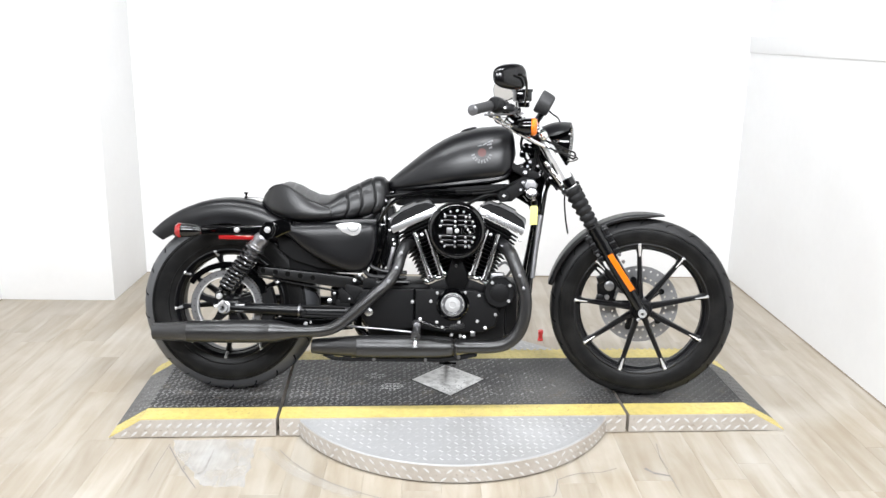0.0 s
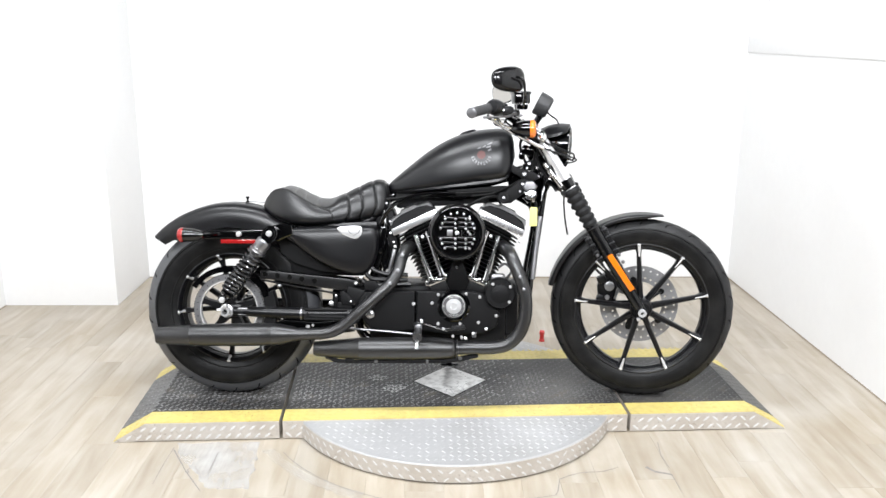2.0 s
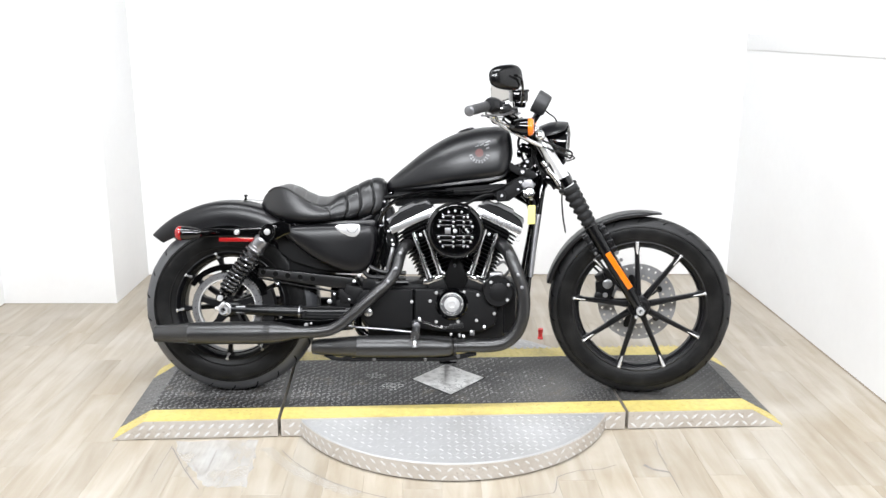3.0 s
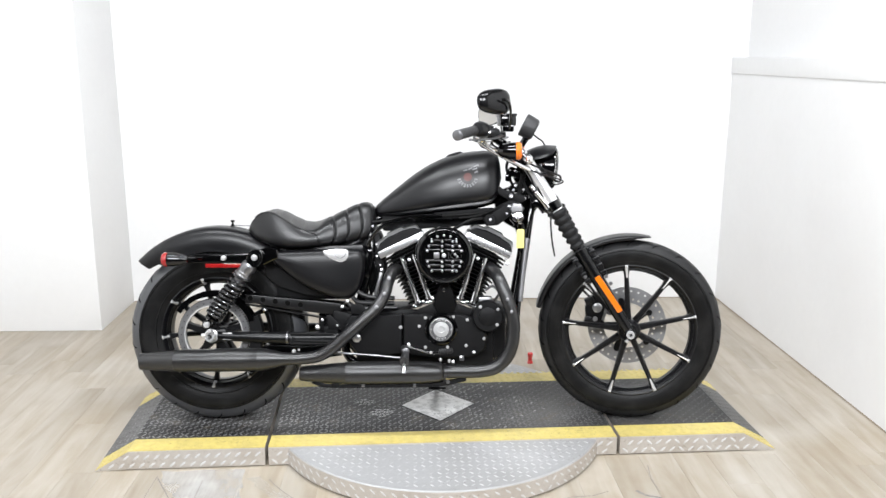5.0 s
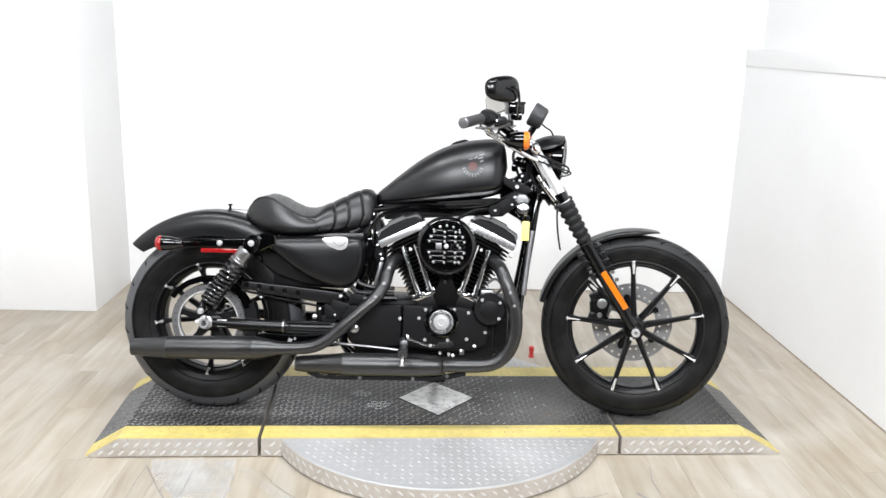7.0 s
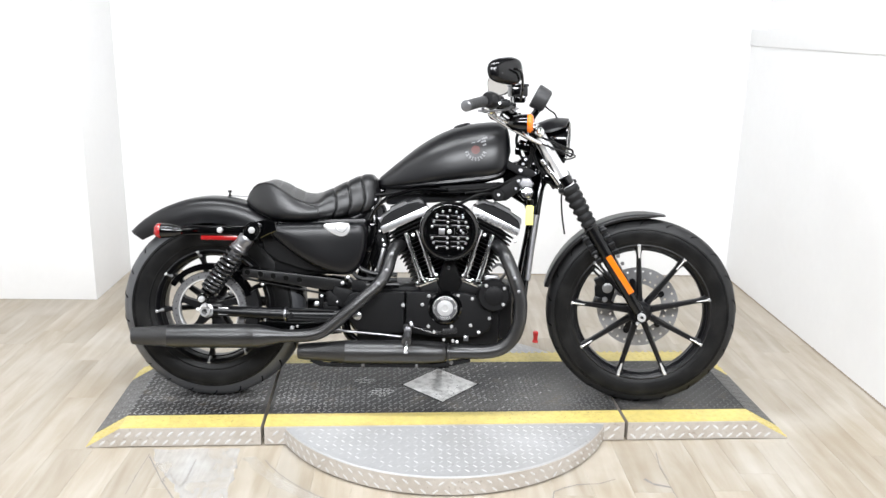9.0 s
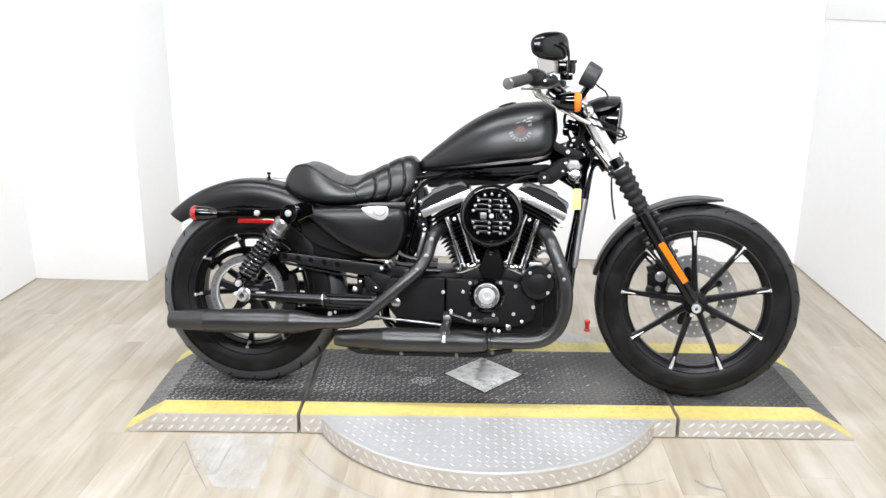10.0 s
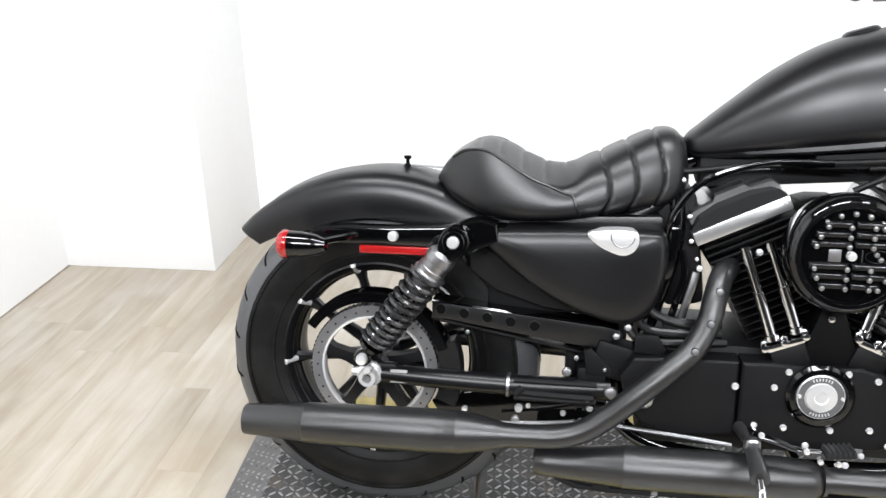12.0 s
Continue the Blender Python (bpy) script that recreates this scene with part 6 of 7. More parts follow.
bolts("frame_bolt", [(-0.299, -0.142, 0.318, 0.0125), (-0.381, -0.138, 0.352, 0.0095), (-0.246, -0.142, 0.494, 0.007), (-0.275, -0.142, 0.446, 0.007), (-0.294, -0.130, 0.424, 0.007), (-0.474, -0.138, 0.249, 0.009), (-0.352, -0.138, 0.256, 0.006), (-0.366, -0.138, 0.252, 0.0055), (-0.34, -0.142, 0.302, 0.006), (-0.3647, -0.132, 0.378, 0.0055), (-0.312, -0.132, 0.358, 0.0042), (-0.571, -0.118, 0.411, 0.0045)], ALU, bike, "bright bolt head", (0, -1, 0.15))
bm = B_()
add_box(bm, (-0.285, -0.10, 0.37), (0.10, 0.06, 0.07), 0.012, Matrix.Rotation(radians(14), 3, "Y"))
add_box(bm, (-0.335, -0.10, 0.335), (0.055, 0.05, 0.045), 0.01)
add_plate(bm, [(-0.352, 0.392), (-0.338, 0.398), (-0.300, 0.362), (-0.296, 0.345), (-0.345, 0.345)], -0.132, -0.118, 0.003)
add_plate(bm, [(-0.262, 0.402), (-0.262, 0.436), (-0.222, 0.436), (-0.205, 0.410), (-0.212, 0.398)], -0.150, -0.135, 0.003)
part("pivot_casting", bm, WRINKLE, bike)
bm = B_()
add_plate(bm, [(-0.20, 0.41), (-0.215, 0.455), (-0.175, 0.455), (-0.135, 0.425), (-0.12, 0.41)], -0.13, -0.08, 0.006)
part("gearbox_bracket", bm, CAST, bike)
bm = B_()
add_box(bm, (-0.325, 0.0, 0.365), (0.10, 0.15, 0.125), 0.02, Matrix.Rotation(radians(6), 3, "Y"))
add_box(bm, (-0.375, -0.05, 0.345), (0.022, 0.06, 0.10), 0.006)
part("rear_gearbox", bm, WRINKLE, bike)

# hoses and cables round the engine
HOSES = (
    ([(-0.245, -0.138, 0.492), (-0.229, -0.140, 0.474), (-0.200, -0.140, 0.463), (-0.170, -0.138, 0.459), (-0.11, -0.12, 0.455)], 0.0078, SATIN),
    ([(-0.260, -0.138, 0.470), (-0.250, -0.140, 0.452), (-0.230, -0.140, 0.442), (-0.178, -0.140, 0.440), (-0.11, -0.125, 0.438)], 0.0078, SATIN),
    ([(-0.274, -0.138, 0.444), (-0.261, -0.140, 0.429), (-0.234, -0.140, 0.420), (-0.178, -0.140, 0.423), (-0.10, -0.125, 0.422)], 0.0078, SATIN),
    ([(-0.215, -0.09, 0.60), (-0.20, -0.10, 0.66), (-0.15, -0.10, 0.715), (-0.05, -0.09, 0.745), (0.06, -0.09, 0.748)], 0.0065, GLOSS),
    ([(-0.225, -0.085, 0.56), (-0.205, -0.09, 0.64), (-0.165, -0.09, 0.70), (-0.08, -0.08, 0.735), (0.10, -0.08, 0.735)], 0.005, GLOSS),
    ([(-0.19, -0.08, 0.725), (-0.05, -0.085, 0.742), (0.12, -0.085, 0.752), (0.25, -0.08, 0.765), (0.31, -0.06, 0.79)], 0.006, RUBBER),
    ([(0.12, -0.085, 0.74), (0.20, -0.09, 0.752), (0.28, -0.08, 0.79), (0.335, -0.07, 0.83), (0.345, -0.08, 0.90)], 0.0045, RUBBER),
    ([(0.10, -0.08, 0.70), (0.17, -0.09, 0.735), (0.24, -0.08, 0.74), (0.30, -0.06, 0.75)], 0.006, RUBBER),
    ([(0.35, -0.05, 0.72), (0.362, -0.055, 0.65), (0.35, -0.06, 0.55), (0.332, -0.07, 0.47)], 0.0055, GLOSS),
    ([(0.33, -0.05, 0.86), (0.315, -0.06, 0.82), (0.335, -0.06, 0.77), (0.355, -0.06, 0.70)], 0.006, RUBBER),
)
for pts, r, mat in HOSES:
    bm = B_()
    add_tube(bm, pts, r, 10, 6)
    part("hose", bm, mat, bike)
bm = B_()
add_plate(bm, [(0.205, 0.742), (0.235, 0.755), (0.30, 0.805), (0.33, 0.80), (0.335, 0.77), (0.30, 0.745), (0.26, 0.715), (0.22, 0.712)], -0.10, -0.05, 0.006)
part("coil_bracket", bm, CAST, bike, "grey ignition coil bracket")
bm = B_()
add_cyl(bm, (0.232, -0.115, 0.735), (0.232, -0.09, 0.735), 0.021, None, 24, 0.003)
add_box(bm, (0.13, -0.06, 0.755), (0.20, 0.05, 0.03), 0.008, Matrix.Rotation(radians(-5), 3, "Y"))
part("ignition_coil", bm, CAST, bike)
bolts("bracket_bolt", [(0.300, -0.10, 0.783, 0.007), (0.232, -0.115, 0.735, 0.006), (0.318, -0.06, 0.842), (0.335, -0.06, 0.80), (0.352, -0.06, 0.775), (0.288, -0.09, 0.65), (-0.175, -0.09, 0.645), (-0.19, -0.08, 0.71)], STEEL, bike, "steel bolt head", (0, -1, 0.2), r=0.0055, h=0.006)
bm = B_()
add_plate(bm, [(0.305, 0.757), (0.335, 0.765), (0.36, 0.745), (0.352, 0.722), (0.32, 0.715), (0.302, 0.735)], -0.105, -0.06, 0.006)
add_cyl(bm, (0.335, -0.125, 0.742), (0.335, -0.10, 0.742), 0.017, None, 24, 0.002)
switch = part("ignition_switch", bm, GLOSS, bike, "black ignition switch body")
bm = B_()
add_lathe(bm, [(0.0215, 0.0), (0.0215, 0.006), (0.018, 0.011), (0.0145, 0.012), (0.013, 0.009), (0.0, 0.010)], (0, -1, 0.15), (0.328, -0.124, 0.748), 28)
part("lock_face", bm, CHROME, switch, "bright round lock face")
bm = B_()
add_box(bm, (0.328, -0.142, 0.747), (0.005, 0.022, 0.020), 0.002, Matrix.Rotation(radians(20), 3, "Y"))
part("key", bm, STEEL, switch, "steel key in the lock")
bm = B_()
add_plate(bm, [(0.300, 0.772), (0.312, 0.796), (0.340, 0.795), (0.352, 0.775), (0.345, 0.758), (0.312, 0.757)], -0.112, -0.07, 0.008, 3)
part("lock_housing", bm, STEEL, switch, "dull steel lock housing")
bm = B_()
add_plate(bm, [(0.252, 0.862), (0.285, 0.842), (0.350, 0.822), (0.362, 0.806), (0.345, 0.796), (0.300, 0.806), (0.262, 0.826)], -0.098, -0.050, 0.004)
part("neck_bracket", bm, CAST, bike, "dark grey bracket at the steering neck")
bolts("neck_bolt", [(0.306, -0.098, 0.819, 0.0085), (0.356, -0.090, 0.810, 0.0065), (0.325, -0.07, 0.858, 0.0065), (0.291, -0.105, 0.757, 0.005)], STEEL, bike, "steel bolt head", (0, -1, 0.2), r=0.0065, h=0.007)
bm = B_()
add_box(bm, (0.322, -0.045, 0.905), (0.050, 0.05, 0.034), 0.010, Matrix.Rotation(radians(20), 3, "Y"))
add_box(bm, (0.300, -0.05, 0.888), (0.022, 0.03, 0.030), 0.008)
part("wiring_block", bm, GLOSS, bike, "black wiring connector block")
bm = B_()
add_box(bm, (0.338, -0.045, 0.858), (0.036, 0.04, 0.030), 0.006, Matrix.Rotation(radians(-15), 3, "Y"))
part("connector", bm, CAST, bike)
bm = B_()
add_tube(bm, [(-0.185, -0.10, 0.585), (-0.178, -0.105, 0.54), (-0.187, -0.105, 0.50), (-0.196, -0.10, 0.46)], 0.0065, 10, 5, flat=0.5)
add_box(bm, (-0.205, -0.095, 0.58), (0.022, 0.04, 0.10), 0.008, Matrix.Rotation(radians(8), 3, "Y"))
part("oil_line", bm, GLOSS, bike)

# side stand on the far side
bm = B_()
add_tube(bm, [(0.03, 0.11, 0.20), (0.035, 0.20, 0.12), (0.042, 0.268, 0.062)], 0.013, 12, 4)
add_box(bm, (0.045, 0.282, 0.0535), (0.07, 0.05, 0.010), 0.004, Matrix.Rotation(radians(10.2), 3, "X"))
part("side_stand", bm, GLOSS, bike, "black side stand folded out")
bm = B_()
add_box(bm, (0.058, -0.03, 0.172), (0.018, 0.10, 0.022), 0.008)
part("engine_mount", bm, GLOSS, bike)

# ---- front end, turned a little to the right ----
def front(name, bm, mat, label="", smooth=35, parent=None):
    if parent is not None:
        return part(name, bm, mat, parent, label, None, smooth)
    return part(name, bm, mat, bike, label, STEER, smooth)


fender(FW, 0.353, 78.5, 166, 0.061, 0.018, SATIN, "front_fender", "short satin black front mudguard", STEER, (0.9, 0.0))
for s in (-1, 1):
    y = s * 0.098
    top, mid, low, axle = Vector((0.366, y, 0.962)), Vector((0.482, y, 0.777)), Vector((0.563, y, 0.640)), Vector((0.7495, y, 0.334))
    d = (mid - top).normalized()
    bm = B_()
    add_cyl(bm, top - d * 0.01, mid + d * 0.02, 0.0240, None, 28, 0.003)
    tube = front("fork_tube", bm, BRIGHT, "bright fork tube")
    bm = B_()
    prof, n = [(0.0205, 0.0)], 6
    Lg = (low - mid).length
    for i in range(n):
        a, b = Lg * i / n, Lg * (i + 1) / n
        big = 0.0330 - 0.0012 * i
        prof += [(big - 0.007, a + 0.002), (big, a + (b - a) * 0.32), (big, a + (b - a) * 0.58), (big - 0.007, b - 0.002)]
    prof += [(0.026, Lg + 0.004), (0.022, Lg + 0.006)]
    add_lathe(bm, prof, low - mid, mid, 32)
    front("fork_gaiter", bm, GAITER, "ribbed black rubber fork gaiter", 50)
    bm = B_()
    da = (axle - low).normalized()
    La = (axle - low).length
    add_lathe(bm, [(0.0, -0.01), (0.0225, -0.01), (0.0235, 0.02), (0.0225, La * 0.5), (0.0205, La * 0.85), (0.019, La - 0.01), (0.015, La + 0.012), (0, La + 0.016)], da, low, 28)
    add_cyl(bm, axle - Vector((0, 0.02, 0)), axle + Vector((0, 0.02, 0)), 0.021, None, 24, 0.003)
    leg = front("fork_leg", bm, LOUVRE, "gloss black lower fork leg")
    bm = B_()
    e = Vector((da.z, 0, -da.x))
    for k in (-1, 1):
        a, b = low + da * 0.02 + e * 0.034 * k, low + da * 0.13 + e * 0.031 * k
        add_box(bm, (a + b) / 2 + Vector((0, -s * 0.008, 0)), ((b - a).length, 0.016, 0.018), 0.004, (b - a).to_track_quat("X", "Z").to_matrix())
        for j in range(4):
            add_box(bm, a.lerp(b, (j + 0.5) / 4) + Vector((0, s * 0.002, 0)), (0.012, 0.012, 0.024), 0.003, (b - a).to_track_quat("X", "Z").to_matrix())
    part("fender_bracket", bm, SATIN, leg)
    bolts("fender_bolt", [tuple(low + da * u + e * 0.033 * k + Vector((0, s * 0.004, 0))) for k, u in ((-1, 0.135), (1, 0.10), (-1, 0.165))], STEEL, leg, "", (0, s, 0), 0.007, 0.006)
    bm = B_()
    a, b = Vector((0.623, y + s * 0.024, 0.540)), Vector((0.708, y + s * 0.023, 0.414))
    add_box(bm, (a + b) / 2 + Vector((0.004, 0, 0.003)), ((b - a).length, 0.006, 0.021), 0.004, (b - a).to_track_quat("X", "Z").to_matrix())
    part("fork_reflector", bm, AMBER, leg, "amber fork reflector")
    bm = B_()
    add_lathe(bm, [(0.0065, 0.0), (0.0065, 0.014), (0.0135, 0.014), (0.0150, 0.011), (0.0150, 0.0)], (0, s, 0), axle + Vector((0, s * 0.020, 0)), 20)
    add_bolt(bm, axle + Vector((-0.012, s * 0.016, -0.024)), (0, s, 0), 0.007, 0.008)
    part("front_axle_nut", bm, BRIGHT, leg, "chrome axle end")

# triple clamps
bm = B_()
for z, x in ((0.955, 0.368), (0.792, 0.470)):
    for s in (-1, 1):
        add_cyl(bm, (x - 0.009, s * 0.098, z + 0.015), (x + 0.009, s * 0.098, z - 0.015), 0.028, None, 24, 0.004)
    add_box(bm, (x - 0.035, 0, z - 0.005), (0.085, 0.19, 0.030), 0.010, Matrix.Rotation(radians(30), 3, "Y"))
front("triple_clamp", bm, GLOSS, "gloss black fork clamp")
for s in (-1, 1):
    bm = B_()
    add_lathe(bm, [(0.0, 0.026), (0.013, 0.022), (0.019, 0.010), (0.020, 0.0)], (-0.5, 0, 0.866), (0.360, s * 0.098, 0.972), 20)
    front("fork_cap", bm, CHROME, "chrome fork cap")
    bm = B_()
    add_lathe(bm, [(0.0, 0.019), (0.010, 0.016), (0.0165, 0.009), (0.019, 0.0), (0.0165, -0.009), (0.010, -0.016), (0.010, -0.030)], (0, s, 0), (0.379, s * 0.132, 0.957), 24)
    front("signal_mount", bm, CHROME, "chrome ball nut beside the fork clamp")
    bolts("clamp_bolt", [(0.461, s * 0.122, 0.762, 0.012), (0.452, s * 0.118, 0.778, 0.007)], CHROME, bike, "chrome clamp bolt", (0, s, 0), 0.010, 0.010, STEER)
    # second, slimmer tube behind the fork tube
    bm = B_()
    add_cyl(bm, (0.388, s * 0.118, 0.866), (0.402, s * 0.118, 0.848), 0.0085, None, 14)
    add_cyl(bm, (0.405, s * 0.118, 0.844), (0.452, s * 0.118, 0.784), 0.0095, None, 14)
    front("line_sleeve", bm, CHROME, "slim chrome line sleeve")

# headlight
HL = Vector((0.470, 0, 0.925))
bm = B_()
add_lathe(bm, [(0.0, -0.105), (0.030, -0.100), (0.055, -0.080), (0.070, -0.050), (0.0755, -0.012), (0.0765, -0.002), (0.0765, 0.003), (0.073, 0.004), (0.070, -0.002)], (0.995, 0, -0.08), HL, 40)
add_box(bm, (0.405, 0, 0.90), (0.05, 0.12, 0.05), 0.012)
lamp = front("headlight", bm, GLOSS, "round black headlight with a short visor")
bm = B_()
add_lathe(bm, [(0.0745, 0.003), (0.0735, 0.006), (0.064, 0.011), (0.04, 0.016), (0.0, 0.018)], (0.995, 0, -0.08), HL, 36)
part("headlight_glass", bm, GLASS, lamp, "clear headlight glass")
bm = B_()
add_lathe(bm, [(0.0, -0.055), (0.03, -0.05), (0.055, -0.03), (0.0705, -0.002)], (0.995, 0, -0.08), HL, 36)
part("headlight_reflector", bm, BRIGHT, lamp)
bm = B_()
secs = []
for t in [i / 10 for i in range(11)]:
    x = 0.362 + 0.118 * t
    z = 0.984 + 0.022 * t + 0.011 * math.sin(math.pi * t)
    w, drop = 0.050 + 0.042 * math.sin(math.pi * (0.12 + 0.66 * t)), 0.026 + 0.018 * math.sin(math.pi * t)
    o = [Vector((x - 0.012 * (abs(k) / 6) ** 2 * t, w * k / 6, z - drop * (abs(k) / 6) ** 1.7)) for k in range(-6, 7)]
    secs.append(o + [p - Vector((0, 0, 0.004)) for p in reversed(o)])
add_loft(bm, secs)
part("headlight_visor", bm, SATIN, lamp, "satin black headlight visor", smooth=60)

# handlebar and controls
bm = B_()
BAR = [(0.160, -0.400, 1.040), (0.200, -0.300, 1.056), (0.236, -0.235, 1.050), (0.290, -0.165, 1.010), (0.318, -0.10, 0.990), (0.322, 0.0, 0.990), (0.318, 0.10, 0.990), (0.290, 0.165, 1.010), (0.236, 0.235, 1.050), (0.200, 0.300, 1.056), (0.158, 0.405, 1.040)]
add_tube(bm, BAR, 0.0115, 16, 8)
bar = front("handlebar", bm, GLOSS, "gloss black handlebar")
bm = B_()
add_box(bm, (0.326, 0, 0.985), (0.045, 0.12, 0.05), 0.012)
part("bar_clamp", bm, SATIN, bar)
bm = B_()
add_tube(bm, [(0.222, -0.210, 1.028), (0.240, -0.175, 1.004), (0.272, -0.150, 0.990), (0.300, -0.140, 0.975)], 0.0085, 12, 6, flat=0.8)
part("clutch_bracket", bm, CHROME, bar, "bright chrome lever bracket")
bm = B_()
add_tube(bm, [(0.208, -0.255, 1.036), (0.214, -0.250, 1.026), (0.226, -0.245, 1.024)], 0.008, 10, 4)
part("lever_pivot", bm, CHROME, bar)
bolts("housing_screw", [(0.226, -0.290, 1.066), (0.252, -0.275, 1.050), (0.268, -0.258, 1.068), (0.300, -0.232, 1.060)], BRIGHT, bar, "", (0, -1, 0.2), 0.0042, 0.004)
for s in (-1, 1):
    e = Vector((0.1575, s * 0.404, 1.0388))
    i = Vector((0.202, s * 0.293, 1.0558))
    bm = B_()
    L = (e - i).length
    prof = [(0.0155, 0.0), (0.0175, 0.003)]
    for k in range(9):
        prof += [(0.0170, 0.010 + 0.0115 * k), (0.0162, 0.0135 + 0.0115 * k), (0.0170, 0.017 + 0.0115 * k)]
    prof += [(0.0178, L - 0.006), (0.0165, L)]
    add_lathe(bm, prof, e - i, i, 24)
    part("grip", bm, GRIP, bar, "black rubber grip")
    bm = B_()
    add_lathe(bm, [(0.0178, 0.0), (0.0178, 0.004), (0.013, 0.007), (0.0, 0.007)], e - i, e, 24)
    part("grip_end", bm, SHOCK_CUP, bar)
    bm = B_()
    add_lathe(bm, [(0.0, -0.036), (0.020, -0.035), (0.026, -0.026), (0.0275, -0.006), (0.0265, 0.012), (0.021, 0.024), (0.0, 0.025)], (-0.38, s * 0.92, 0.05), (0.221, s * 0.272, 1.060), 24)
    add_box(bm, (0.262, s * 0.238, 1.050), (0.040, 0.036, 0.026), 0.010, Matrix.Rotation(radians(-s * 24), 3, "Z"), 3)
    part("switch_housing", bm, SATIN, bar, "black switch housing")
    bm = B_()
    add_tube(bm, [(0.290, s * 0.232, 1.040), (0.268, s * 0.285, 1.030), (0.238, s * 0.345, 1.026), (0.208, s * 0.405, 1.024), (0.200, s * 0.420, 1.024)], lambda t: 0.0075 - 0.002 * math.sin(math.pi * t), 10, 5, flat=0.6)
    part("lever", bm, STEEL, bar, "bright hand lever")
bm = B_()
add_box(bm, (0.305, -0.200, 1.090), (0.058, 0.050, 0.036), 0.008, Matrix.Rotation(radians(20), 3, "Z"))
add_box(bm, (0.305, -0.200, 1.110), (0.062, 0.054, 0.010), 0.004, Matrix.Rotation(radians(20), 3, "Z"))
add_box(bm, (0.312, -0.215, 1.066), (0.04, 0.05, 0.026), 0.008)
part("brake_reservoir", bm, GLOSS, bar, "gloss black brake fluid reservoir")
bm = B_()
add_lathe(bm, [(0.0, -0.027), (0.033, -0.026), (0.0395, -0.020), (0.0415, -0.006), (0.0425, 0.012), (0.0430, 0.022), (0.0405, 0.026), (0.0385, 0.023), (0.0, 0.022)], (-0.89, 0, 0.46), (0.380, 0.0, 1.072), 40)
speedo = front("speedometer", bm, GRIP, "round satin black speedometer housing")
bm = B_()
add_tube(bm, [(0.372, 0.0, 1.040), (0.356, 0.0, 1.015), (0.340, 0.0, 0.995)], 0.012, 12, 4)
part("speedometer_bracket", bm, GLOSS, speedo)
bm = B_()
add_tube(bm, [(0.396, 0.0, 1.046), (0.410, -0.01, 1.034), (0.428, -0.01, 1.022), (0.440, -0.01, 1.000)], 0.003, 8, 5)
part("speedometer_wire", bm, RUBBER, speedo)


def mirror_head(c, right, up, s, w, h):
    """A rounded mirror head: shell on one side, glass on the other, which looks along right x up."""
    nrm = right.cross(up).normalized()
    bm = B_()
    rings, n = [], 40
    for k, (scale, depth) in enumerate(((0.0, -0.022), (0.45, -0.021), (0.75, -0.016), (0.93, -0.008), (1.0, 0.002), (0.97, 0.006))):
        ring = []
        for i in range(n):
            a = 2 * math.pi * i / n
            ca, sa = math.cos(a), math.sin(a)
            px, pz = math.copysign(abs(ca) ** 0.74, ca) * w * scale, math.copysign(abs(sa) ** 0.70, sa) * h * scale
            pz *= 1 - 0.16 * (px / w)
            ring.append(c + right * px + up * pz + nrm * depth)
        rings.append(ring)
    add_loft(bm, rings[1:])
    shell = front("mirror_shell", bm, LOUVRE, "black rounded rear-view mirror", 60)
    bm = B_()
    add_loft(bm, [[c + (p - c) * 0.93 + nrm * 0.0010 for p in rings[4]], [c + (p - c) * 0.90 + nrm * 0.0062 for p in rings[4]]])
    part("mirror_glass", bm, MIRROR, shell)
    return shell


mr = mirror_head(Vector((0.272, -0.372, 1.147)), Vector((-0.72, -0.69, -0.03)).normalized(), Vector((-0.08, 0.05, 1)).normalized(), -1, 0.069, 0.041)
bm = B_()
add_tube(bm, [(0.318, -0.275, 1.062), (0.322, -0.300, 1.085), (0.325, -0.345, 1.112), (0.322, -0.368, 1.140), (0.312, -0.385, 1.150), (0.298, -0.390, 1.152)], 0.0043, 10, 6)
part("mirror_stem", bm, GLOSS, mr)
ml = mirror_head(Vector((0.214, 0.372, 1.130)), Vector((0.72, -0.69, 0.03)).normalized(), Vector((-0.08, -0.05, 1)).normalized(), 1, 0.069, 0.041)
bm = B_()
add_tube(bm, [(0.268, 0.255, 1.060), (0.264, 0.300, 1.075), (0.262, 0.345, 1.095), (0.262, 0.368, 1.118), (0.254, 0.385, 1.130), (0.236, 0.388, 1.133)], 0.0052, 10, 6)
part("mirror_stem", bm, GLOSS, ml)

for s in (-1, 1):
    signal(Vector((0.340, s * 0.205, 0.988)), 1, AMBER, STEER, 1.22, (0.300, s * 0.18, 1.02), "gloss black bullet turn signal with an amber lens", 0.054)

